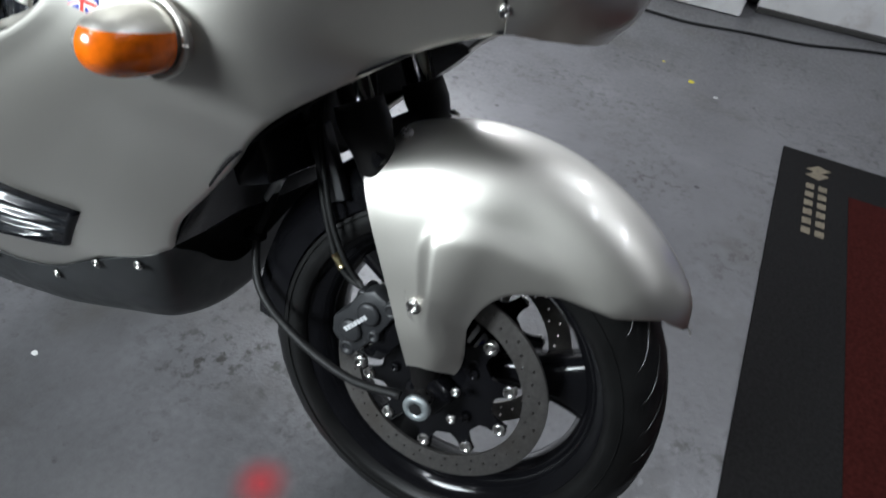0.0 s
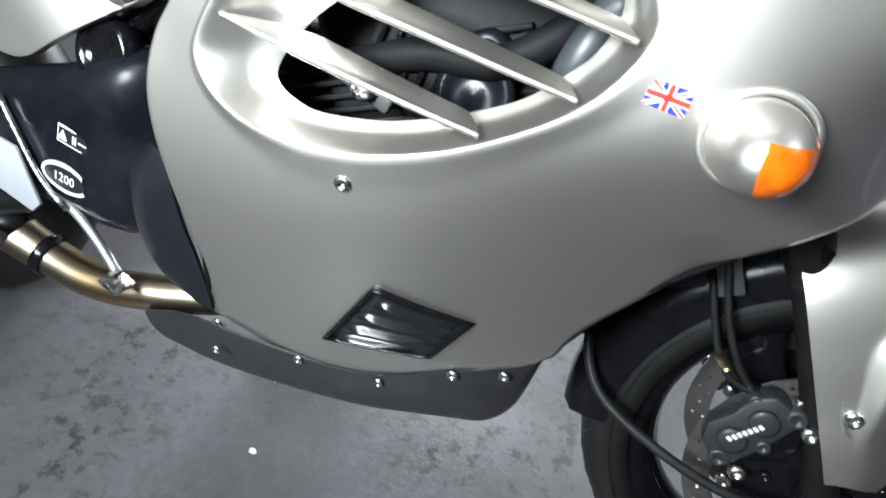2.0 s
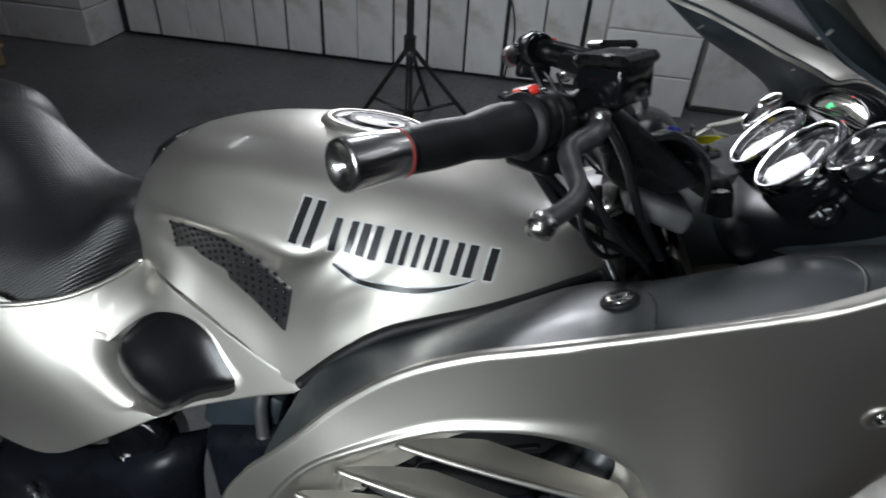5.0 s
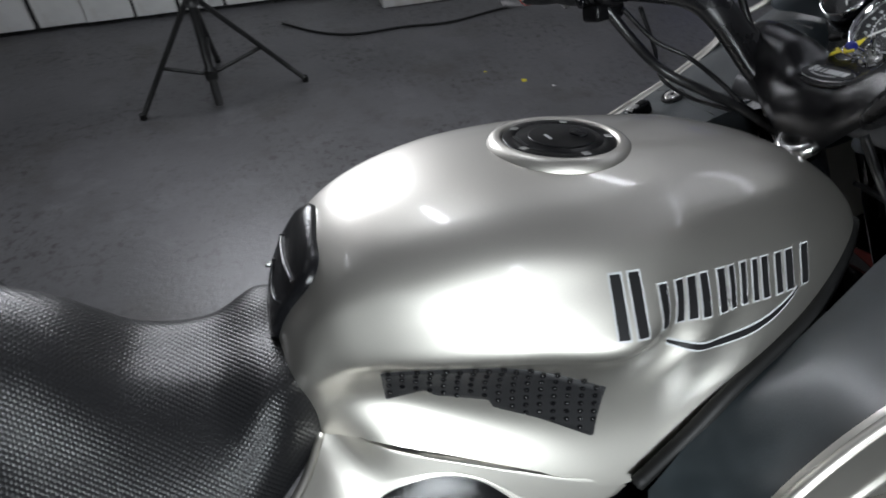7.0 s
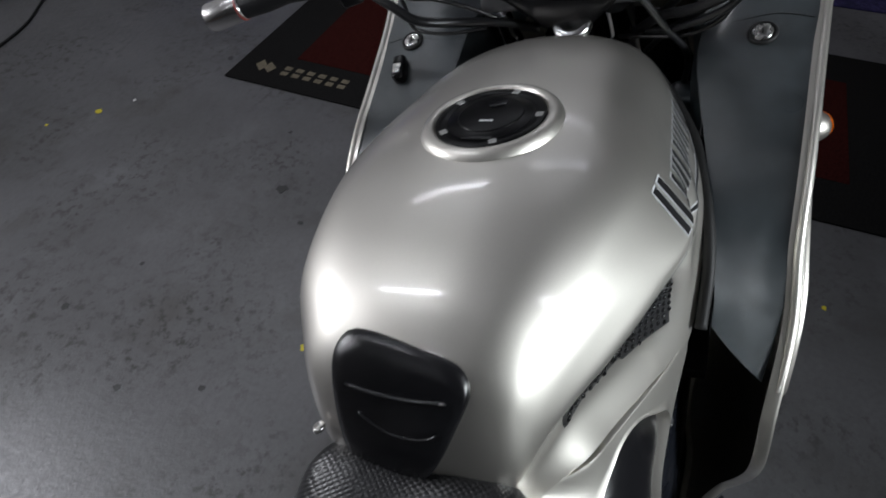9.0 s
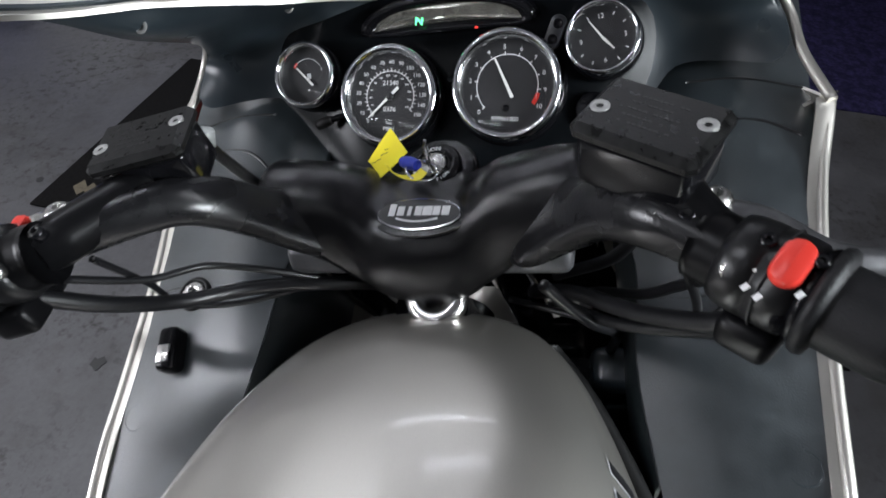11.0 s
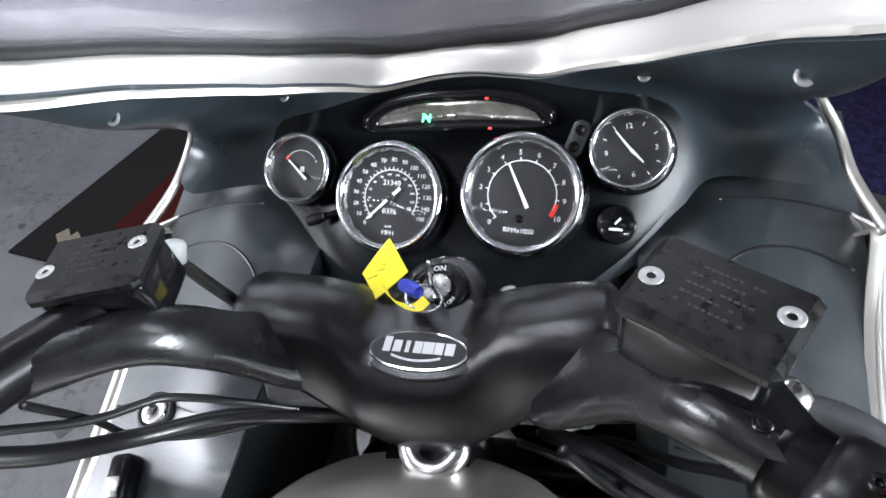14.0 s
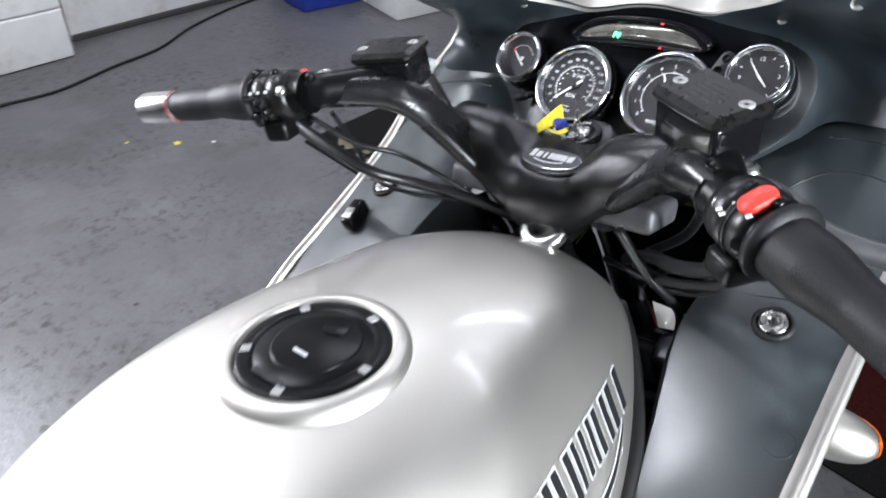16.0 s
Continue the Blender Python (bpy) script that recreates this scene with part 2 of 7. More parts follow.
ALLOY = material("grey_cast_alloy", (0.1, 0.1, 0.105), 0.45, 0.5, bump=0.4, bump_scale=400, grain=0.2, scale=40)
BRONZED = material("heat_bronzed_steel", (0.42, 0.36, 0.27), 0.3, 1.0, grain=0.1, scale=30, tone=(0.42, 0.3, 0.17), tone_scale=8)
ORANGE = material("orange_lens", (0.7, 0.13, 0.003), 0.2, coat=.6, grain=0.25, scale=90)
BAND = material("dull_red_band", (.3, .03, .022), .5)
RED = material("red_plastic", (0.75, 0.045, 0.03), 0.35)
YELLOW = material("yellow_card", (0.85, 0.72, 0.02), 0.5)
BLUE = material("blue_plastic", (0.03, 0.05, 0.42), 0.4, grain=0.1, scale=12)
POLISHED = material("polished_steel", (0.66, 0.65, 0.64), 0.22, 1.0)
PALESTEEL = material("dull_zinc", (.36, .36, .35), .5, .6, grain=.15, scale=300)
WHITE = material("white_print", (0.8, 0.8, 0.8), 0.5)
LOUVRE = material("semi_gloss_black_plastic", (.009, .01, .012), .24, spec=.8, grain=.15, scale=60)
INK = material("black_print", (0.012, 0.012, 0.013), 0.35)

# ---- the room ----
def floor_material():
    """Grey painted concrete: mottled, scuffed, with dark stains and pale chips, semi-gloss."""
    mat = material("grey_painted_concrete", (.105, .104, .109), .4, rough_vary=.12, grain=.12, scale=70, tone=(.07, .069, .071), tone_scale=1.7, tone_at=(.4, .7))
    nodes, links = mat.node_tree.nodes, mat.node_tree.links
    b = nodes["Principled BSDF"]
    where = [n for n in nodes if n.bl_idname == "ShaderNodeTexCoord"][0].outputs["Object"]
    last = b.inputs["Base Color"].links[0].from_socket
    for scale, lo, hi, colour, detail in ((7, .58, .78, (.055, .052, .05), 14), (3.1, .55, .7, (.066, .063, .06), 12), (26, .63, .76, (.042, .04, .038), 14), (4, .56, .85, (.15, .15, .158), 14)):
        n = nodes.new("ShaderNodeTexNoise")
        n.inputs["Scale"].default_value, n.inputs["Detail"].default_value, n.inputs["Roughness"].default_value = scale, detail, .6
        links.new(where, n.inputs["Vector"])
        r = nodes.new("ShaderNodeMapRange")
        r.inputs["From Min"].default_value, r.inputs["From Max"].default_value = lo, hi
        links.new(n.outputs["Fac"], r.inputs["Value"])
        m = nodes.new("ShaderNodeMixRGB")
        links.new(r.outputs[0], m.inputs[0])
        links.new(last, m.inputs[1])
        m.inputs[2].default_value = (*colour, 1)
        last = m.outputs[0]
    # gritty dark smears that keep together in patches
    fine, patch = nodes.new("ShaderNodeTexNoise"), nodes.new("ShaderNodeTexNoise")
    fine.inputs["Scale"].default_value, fine.inputs["Detail"].default_value, fine.inputs["Roughness"].default_value = 30, 10, .72
    patch.inputs["Scale"].default_value, patch.inputs["Detail"].default_value = 2.3, 4
    both = nodes.new("ShaderNodeMath")
    both.operation = "MULTIPLY"
    for n, lo, hi, slot in ((fine, .51, .61, 0), (patch, .43, .6, 1)):
        r = nodes.new("ShaderNodeMapRange")
        r.inputs["From Min"].default_value, r.inputs["From Max"].default_value = lo, hi
        links.new(where, n.inputs["Vector"])
        links.new(n.outputs["Fac"], r.inputs["Value"])
        links.new(r.outputs[0], both.inputs[slot])
    m = nodes.new("ShaderNodeMixRGB")
    links.new(both.outputs[0], m.inputs[0])
    links.new(last, m.inputs[1])
    m.inputs[2].default_value = (.034, .032, .03, 1)
    links.new(m.outputs[0], b.inputs["Base Color"])
    one, two, bump, bump2 = nodes.new("ShaderNodeTexNoise"), nodes.new("ShaderNodeTexNoise"), nodes.new("ShaderNodeBump"), nodes.new("ShaderNodeBump")
    one.inputs["Scale"].default_value, two.inputs["Scale"].default_value = 45, 170
    one.inputs["Detail"].default_value = 8
    bump.inputs["Strength"].default_value, bump.inputs["Distance"].default_value = .27, .004
    bump2.inputs["Strength"].default_value, bump2.inputs["Distance"].default_value = .35, .0015
    links.new(where, one.inputs["Vector"]), links.new(where, two.inputs["Vector"])
    links.new(one.outputs["Fac"], bump.inputs["Height"]), links.new(two.outputs["Fac"], bump2.inputs["Height"])
    links.new(bump.outputs[0], bump2.inputs["Normal"]), links.new(bump2.outputs[0], b.inputs["Normal"])
    return mat


FLOOR = floor_material()
thing("floor", sheet([[(x, y, 0) for y in np.linspace(-4.2, 3.35, 14)] for x in np.linspace(-4.6, 6.2, 18)]), FLOOR, "grey painted concrete workshop floor, scuffed and stained", "floor", kind="structure", flat=True)
WALLPAINT = material("white_wall_paint", (.74, .73, .72), .6, bump=.5, bump_scale=30, grain=.06, scale=9, tone=(.4, .34, .28), tone_scale=3.4, tone_at=(.52, .78), distance=.003)
DARKWALL = material("dark_closing_wall", (.16, .155, .15), .7, grain=.1, scale=6, tone=(.1, .095, .09), tone_scale=2)
CEIL = material("ceiling_board", (.5, .5, .52), .8, grain=.08, scale=4)


def slab(name, lo, hi, mat, label, category, bevel=0.006, kind="structure"):
    lo, hi = np.array(lo, float), np.array(hi, float)
    return thing(name, box(tuple(hi - lo), Matrix.Translation((lo + hi) / 2), bevel), mat, label, category, kind=kind, flat=True)


wall_left = slab("wall_left", (-4.6, 3.14, 0), (.3, 3.34, 3.2), material("dark_gap", (.03, .03, .03), .9), "workshop wall clad with white painted upright boards", "wall")
slab("wall_far", (.3, 3.02, 0), (6.2, 3.34, 3.2), WALLPAINT, "white painted workshop wall, peeling at its foot", "wall")
# unseen walls added to close the room, kept dark for dark reflections
slab("wall_right", (-4.6, -4.2, 0), (6.2, -4.0, 3.2), DARKWALL, "unseen dark wall added to close the room", "wall")
slab("wall_front", (6.0, -4.0, 0), (6.2, 3.02, 3.2), DARKWALL, "unseen dark wall added to close the room", "wall")
slab("wall_rear", (-4.6, -4.0, 0), (-4.4, 3.14, 3.2), DARKWALL, "unseen dark wall added to close the room", "wall")
slab("ceiling", (-4.6, -4.2, 3.2), (6.2, 3.34, 3.3), CEIL, "grey workshop ceiling", "ceiling")
slab("baseboard", (.3, 3.005, 0), (6.0, 3.02, .03), material("dark_foot_strip", (.05, .048, .045), .8), "dark strip along the wall's foot", "baseboard")
rng = random.Random(4)
x = -3.14
board = {}
while x < -.3:
    w = rng.choice((.19, .2, .205, .21))
    gap = rng.choice((.006, .012, .02, .026))
    key_ = round(w, 3)
    if key_ not in board:
        board[key_] = mesh_of("board", box((w, .022, 3.1), None, .004), WALLPAINT, flat=True)
    ob = new("board", board[key_])
    ob.parent = wall_left
    ob.matrix_local = Matrix.Translation((x + w / 2, 3.127 + rng.uniform(-.006, .004), 1.572)) @ Matrix.Rotation(rng.uniform(-.003, .003), 4, "Y")
    x += w + gap


def pier(name, x0, x1, y0, y1, label):
    p = slab(name, (x0 + .008, y0 + .01, 0), (x1 - .008, y1, 3.2), material("mortar", (.5, .49, .47), .9), label, "wall")
    full = mesh_of("block", box((.436, .02, .208), None, .006), WALLPAINT, flat=True)
    end = mesh_of("block", box((.02, y1 - y0 - .02, .208), None, .006), WALLPAINT, flat=True)
    n = max(1, round((x1 - x0) / .44))
    for c in range(14):
        for i in range(n):
            ob = new("block", full)
            ob.parent = p
            ob.matrix_local = Matrix.Translation((x0 + (i + .5) * (x1 - x0) / n, y0 + .01, .107 + .215 * c)) @ Matrix.Diagonal(((x1 - x0) / n / .444, 1, 1, 1))
        ob = new("block", end)
        ob.parent = p
        ob.matrix_local = Matrix.Translation((x1 - .01, (y0 + y1) / 2 + .01, .107 + .215 * c))
    return p


pier("wall_pier_right", -.24, .24, 2.87, 3.14, "white painted blockwork pier")
pier("wall_pier_left", -4.3, -3.2, 2.82, 3.14, "white painted blockwork pier")

# unseen lamps: ceiling tubes with added fill, studio lamps set by highlights on the bike
area("studio_lamp_right", (-1.12, -1.75, 1.72), (-.72, 0, .9), .8, .6, 18, (.89, .97, 1), 72)
area("studio_lamp_left", (-1.1, 2.16, 1.22), (-.85, 0, .6), .7, .55, 32, (.92, .95, 1), 160)
# tubes ahead of the bike and all upward ones are added to brighten
for x, y, watts in ((-.8, -1.6, 11), (-.9, 2.0, 20), (-2.9, 1.8, 7), (-2.9, -1.7, 2.5), (1.0, 2.1, 14), (2.2, 1.2, 9), (1.3, .3, 4), (2.2, .1, 5)):
    area("tube_fill_light", (x, y, 2.8), (x + .001, y, 0), 1.2, .07, watts, (.905, .95, 1), 150)
    area("tube_fill_light", (x, y, 2.83), (x + .001, y, 4), 1.2, .07, watts * .6, (.905, .95, 1))

# ---- loose things in the room ----
MATGREY = material("grey_mat_pile", (.012, .0115, .0115), .95, spec=.03, bump=.8, bump_scale=900, distance=.002, grain=.25, scale=120)
MATRED = material("dark_red_mat_pile", (.03, .0065, .0055), .95, spec=.03, bump=.8, bump_scale=900, distance=.002, grain=.3, scale=120)
GOLD = material("faded_gold_print", (.12, .1, .068), .9, grain=.25, scale=90)
mm = pose(.50, 1.67, .0, 0, 0, -1.6)
mat_thing = thing("floor_mat", box((1.0, 2.44, .008), mm @ Matrix.Translation((.5, -1.22, .004)), .003), MATGREY, "grey and dark red promotional floor mat with gold marks", "mat")
part("mat_field", box((.6, 2.02, .003), mm @ Matrix.Translation((.5, -1.22, .0092)), .001), MATRED, mat_thing, "dark red middle of the mat", flat=True)
part("mat_mark", prism([(-.035, -.03), (.005, -.045), (.035, -.005), (.01, .0), (.04, .03), (0, .045), (-.035, .008), (-.01, 0)], .0006, mm @ Matrix.Translation((.11, -.12, .0082))), GOLD, mat_thing, "gold mark", flat=True)
for y0, n in ((-.215, 6), (-1.75, 7)):
    for i in range(n):
        for dx, w in ((-.018, .024), (.018, .024)):
            part("mat_bar", box((w, .03, .0006), mm @ Matrix.Translation((.11 + dx, y0 - .05 * i, .0085)), 0), GOLD, mat_thing, "gold bar", flat=True)
CARPET = material("purple_blue_carpet", (.035, .03, .085), .95, spec=.1, bump=.9, bump_scale=500, distance=.003, grain=.5, scale=60, tone=(.02, .018, .05), tone_scale=14)
thing("carpet", box((4.1, 5.2, .008), pose(3.92, -1.35, .004), .003), CARPET, "purple-blue speckled carpet on the workshop floor", "carpet")
thing("floor_line", box((1.9, .11, .001), pose(3.2, .57, .0085, 0, 0, 4), 0), material("white_floor_paint", (.75, .75, .75), .6, grain=.1, scale=30), "white painted line across the floor", "marking", flat=True)
# light stand
STAND = material("black_stand_metal", (.02, .02, .02), .4, grain=.1, scale=30)
sc = Vector((-1.1, 2.16, 0))
stand = tagged(new("light_stand"), "black folding tripod light stand by the wall", "light stand")
stand.location = sc
part("pole", tube([(0, 0, .02), (0, 0, 1.12)], .016, 4, 14), STAND, stand)
part("collar", tube([(0, 0, .42), (0, 0, .5)], .026, 4, 14), STAND, stand)
part("collar", tube([(0, 0, .13), (0, 0, .17)], .024, 4, 14), STAND, stand)
for fx, fy in ((.36, .11), (-.29, .01), (.02, .4)):
    foot = Vector((fx, fy, .012))
    leg = part("leg", tube([(0, 0, .46), foot], .0105, 4, 10), STAND, stand)
    part("foot_cap", tube([foot + Vector((0, 0, .012)), foot - Vector((0, 0, .012))], .013, 3, 10), RUBBER, leg)
    part("brace", tube([(0, 0, .15), Vector((0, 0, .46)) * .42 + foot * .58], .008, 4, 8), STAND, stand)
thing("wall_cable", tube([(-1.02, 3.1, .95), (-.95, 3.09, .7), (-.8, 3.09, .55), (-.72, 3.09, .3), (-.75, 3.085, .02)], .005, 40, 8), RUBBER, "black cable hanging down the boarded wall", "cable")
thing("floor_cable", tube([(-.75, 2.85, .006), (-.6, 2.7, .006), (-.45, 2.63, .006), (-.19, 2.63, .006), (.02, 2.61, .006), (.3, 2.67, .006), (.54, 2.71, .006), (.8, 2.83, .006), (1.18, 2.93, .006), (1.6, 2.96, .006)], .006, 120, 8), RUBBER, "black cable lying along the floor by the wall", "cable")
# pallet and dark red machine in the corner
pallet = tagged(new("pallet"), "wooden pallet standing in the corner", "pallet")
WOOD = material("rough_pine", (.35, .24, .12), .8, grain=.3, scale=30, bump=.4, bump_scale=80)
for i in range(5):
    part("slat", box((1.0, .1, .018), pose(-3.9, 1.75 + .15 * i, .12), .003), WOOD, pallet, flat=True)
for i in range(3):
    part("bearer", box((.1, .75, .11), pose(-4.3 + .4 * i, 2.05, .055), .004), WOOD, pallet, flat=True)
machine = tagged(new("compressor"), "dark machine with a red lower edge on the pallet", "machine")
part("body", box((.7, .5, .45), pose(-3.85, 2.05, .45), .05, segments=3), STAND, machine)
part("base", box((.72, .52, .09), pose(-3.85, 2.05, .175), .02), material("dark_red_paint", (.3, .02, .015), .4), machine, "dark red base")
# boxes by the far wall
CRATEBLUE = material("blue_crate_plastic", (.02, .045, .34), .38, grain=.1, scale=8)


def crate(name, m, w, d, h, label):
    b = tagged(new(name), label, "crate")
    t = .012
    part("bottom", box((w, d, t), m @ Matrix.Translation((0, 0, t / 2)), .003), CRATEBLUE, b)
    for sx, sy, px, py in ((w, t, 0, d / 2), (w, t, 0, -d / 2), (t, d - t, w / 2, 0), (t, d - t, -w / 2, 0)):
        part("side", box((sx, sy, h), m @ Matrix.Translation((px, py, h / 2 + t)), .004), CRATEBLUE, b)
        part("lip", box((sx + .02, sy + .02, .02), m @ Matrix.Translation((px, py, h + t)), .005), CRATEBLUE, b)
    return b


crate("blue_crate", pose(1.62, 2.77, 0, 0, 0, -8), .46, .32, .24, "blue plastic crate on the floor by the wall")
thing("white_box", box((.36, .36, .36), pose(1.9, 2.4, .18, 0, 0, -10), .012), material("white_cardboard", (.75, .74, .72), .6, grain=.05, scale=20), "white cardboard box on the workshop floor", "box")
crate("blue_crate", pose(1.92, 2.42, .361, 0, 0, -10), .5, .36, .4, "tall blue plastic crate stacked on a white box")
thing("toolbox", box((.34, .2, .16), pose(1.93, 2.42, .86, 0, 0, -10), .02, segments=3), material("red_black_tools", (.25, .02, .02), .4, tone=(.01, .01, .01), tone_scale=9, grain=.2, scale=30), "red and black toolbox lying in a blue crate", "toolbox")
# paint marks on the floor
def splash(cx, cy, r, seed, z=.0012):
    q = random.Random(seed)
    return prism([(cx + r * (1 + q.uniform(-.35, .35)) * math.cos(a), cy + r * (1 + q.uniform(-.35, .35)) * math.sin(a)) for a in np.linspace(0, 6.1, 14)], .0006, Matrix.Translation((0, 0, z)))


YDROP = material("yellow_paint_drop", (.6, .5, .03), .5)
for i, (px, py, r) in enumerate(((.15, 1.98, .012), (-.49, .77, .011), (.1, -.48, .007), (.02, 2.1, .006))):
    thing("paint_drop", splash(px, py, r, i), YDROP, "dried yellow paint drop on the concrete floor", "paint drop", group="paint drops on the floor", flat=True)
WDROP = material("white_paint_drop", (.7, .7, .68), .5)
for i, (px, py, r) in enumerate(((-.11, -.09, .01), (-.1, -.105, .006), (-.76, -.08, .006), (.25, 1.9, .007), (-.62, .3, .005))):
    thing("paint_drop", splash(px, py, r, 20 + i), WDROP, "dried white paint drop on the concrete floor", "paint drop", group="paint drops on the floor", flat=True)
DDROP = material("dark_oil_spot", (.03, .03, .03), .5)
for i, (px, py, r) in enumerate(((.012, 1.13, .019), (-.1, 1.0, .008), (-.6, 1.45, .012), (-.68, .95, .009), (.28, 1.25, .008), (-.75, 1.15, .01), (.62, 1.72, .012), (-.4, 1.35, .007))):
    thing("oil_spot", splash(px, py, r, 40 + i), DDROP, "dark spot of oil on the concrete floor", "stain", group="oil spots on the floor", flat=True)


def spray_material():
    """Red spray paint that fades out from its middle."""
    mat = material("red_spray_paint", (.55, .05, .06), .5)
    nodes, links = mat.node_tree.nodes, mat.node_tree.links
    b = nodes["Principled BSDF"]
    geo, grad, ramp, noise_, mul = (nodes.new(k) for k in ("ShaderNodeTexCoord", "ShaderNodeTexGradient", "ShaderNodeMapRange", "ShaderNodeTexNoise", "ShaderNodeMath"))
    grad.gradient_type = "QUADRATIC_SPHERE"
    mp = nodes.new("ShaderNodeMapping")
    mp.inputs["Scale"].default_value = (16, 16, 16)
    links.new(geo.outputs["Object"], mp.inputs[0]), links.new(mp.outputs[0], grad.inputs[0])
    noise_.inputs["Scale"].default_value, noise_.inputs["Detail"].default_value = 300, 3
    links.new(geo.outputs["Object"], noise_.inputs["Vector"])
    links.new(grad.outputs["Fac"], ramp.inputs["Value"])
    ramp.inputs["From Max"].default_value, ramp.inputs["To Max"].default_value = .9, .95
    mul.operation = "MULTIPLY"
    links.new(ramp.outputs[0], mul.inputs[0]), links.new(noise_.outputs["Fac"], mul.inputs[1])
    links.new(mul.outputs[0], b.inputs["Alpha"])
    return mat


sp = thing("spray_mark", prism(ring2d(.14, .14, 32), .0005, Matrix()), spray_material(), "faint red spray paint mark on the floor", "paint mark", flat=True)
sp.location = (-.235, -.085, .0012)

# ---- the motorcycle, in its own axes: x ahead, y to its left, z up; it leans on its stand ----
bike = tagged(new("motorcycle"), "champagne silver sports touring motorcycle leaning on its side stand", "motorcycle")
bike.matrix_world = pose(0, 0, 0.0116, -14.305, 0, 0)

# side fairing: a height field y(x, z), its outline, and the oval vent
FAIR = thin_plate([(-.543, .582, -.301), (-.315, .714, -.286), (-.191, .985, -.315), (-.12, .909, -.273), (-.173, .882, -.274), (-.577, .775, -.299), (-.346, .743, -.284),
                   (-.633, .733, -.302), (-.374, .696, -.291), (-.677, .688, -.297), (-.437, .654, -.299), (-.398, .926, -.305), (-.52, .882, -.299), (-.638, .80, -.293),
                   (-.748, .663, -.284), (-.265, .982, -.317), (-.516, .474, -.267), (-.422, .448, -.224), (-.522, .305, -.178), (-.435, .36, -.191), (-.625, .298, -.193),
                   (-.744, .3, -.189), (-.151, .65, -.21), (-.24, .57, -.185), (-.109, .695, -.15), (-.72, .42, -.25), (-.79, .56, -.275), (-.26, .64, -.255), (-.22, .80, -.264), (-.32, .845, -.279), (-.14, .765, -.228)])
TOP_EDGE = [(-.215, 1.02), (-.265, .985), (-.34, .95), (-.398, .927), (-.457, .905), (-.52, .882), (-.58, .85), (-.638, .80), (-.69, .742), (-.738, .692)]
REAR_EDGE = [(-.738, .692), (-.762, .655), (-.775, .605), (-.77, .56), (-.755, .51), (-.738, .455), (-.728, .41), (-.738, .36), (-.768, .312)]
LOW_EDGE = [(-.768, .312), (-.70, .303), (-.626, .304), (-.569, .303), (-.516, .318), (-.455, .356), (-.42, .375), (-.37, .39), (-.34, .41)]
CHIN_EDGE = [(-.34, .41), (-.325, .45), (-.28, .51), (-.245, .555), (-.216, .59), (-.16, .648), (-.12, .685), (-.087, .712), (-.04, .74), (.004, .757)]
SEAM = [(.004, .757), (.004, .778), (-.03, .832), (-.06, .868), (-.116, .92), (-.161, .967), (-.215, 1.02)]
RIM = [(-.707, .652), (-.69, .694), (-.657, .735), (-.6, .772), (-.538, .803), (-.495, .813), (-.445, .817), (-.393, .807), (-.356, .786), (-.336, .758), (-.34, .734), (-.367, .693),
       (-.428, .65), (-.481, .626), (-.538, .61), (-.6, .603), (-.657, .61), (-.692, .628)]
WELL = [(-.503, .784), (-.469, .803), (-.428, .804), (-.389, .787), (-.366, .764), (-.375, .726), (-.392, .706), (-.417, .682), (-.453, .662), (-.51, .639), (-.552, .629), (-.606, .625),
        (-.642, .643), (-.612, .696), (-.566, .737), (-.535, .766)]


def skin(xz, out=0.0):
    """Points of the fairing's skin at (x, z); out: metres off it, outwards."""
    xz = np.asarray(xz, float)
    return np.stack([xz[..., 0], FAIR(xz[..., 0], xz[..., 1]) - out, xz[..., 1]], -1)


def by_angle(curve, centre, angles):
    """The points of a closed curve at given angles round a centre."""
    d = curve - centre
    a = np.arctan2(d[:, 1], d[:, 0])
    order = np.argsort(a)
    a, c = a[order], curve[order]
    a, c = np.r_[a - 2 * np.pi, a, a + 2 * np.pi], np.vstack([c, c, c])
    return np.stack([np.interp(angles, a, c[:, 0]), np.interp(angles, a, c[:, 1])], 1)


def side_fairing_mesh():
    outline = np.vstack([crv(e, n)[:-1] for e, n in ((TOP_EDGE, 60), (REAR_EDGE, 40), (LOW_EDGE, 40), (CHIN_EDGE, 50), (SEAM, 30))])
    mid = np.array((-.52, .71))
    ang = np.unwrap(np.arctan2(*(outline - mid).T[::-1]))
    n = len(ang)
    turn = ang[-1] - ang[0] + (ang[1] - ang[0])
    turn = math.copysign(2 * np.pi, turn)
    long_ang = np.r_[ang - turn, ang, ang + turn]
    for _ in range(6):
        long_ang = np.convolve(np.pad(long_ang, 6, mode="edge"), np.ones(13) / 13, "valid")
    ang = np.angle(np.exp(1j * long_ang[n:2 * n]))
    rim, well = by_angle(crv(RIM, 400, True), mid, ang), by_angle(crv(WELL, 400, True), mid, ang)
    rows = []
    lip = 0.004
    # the dish falls away from a rounded edge
    for k in (1.0, .93, .86, .73, .6, .46, .34, .25, .18, .13, .09, .06, .035, .015):
        dep = .066 * (k - .045 * (1 - math.exp(-k / .045)))
        rows.append(skin(rim + (well - rim) * k, lip - min(dep, .034 + .3 * (dep - .034))))
    for k in np.r_[0, .03, .07, np.linspace(.12, .94, 22), .975]:
        raise_rim = lip * math.exp(-(k / .06) ** 2)
        rows.append(skin(rim + (outline - rim) * k, raise_rim))
    rows.append(skin(outline, -.002))
    # the edge turns inwards
    inward = skin(outline + (mid - outline) * .012, -.014)
    rows.append(inward)
    return sheet(rows, closed_v=True)


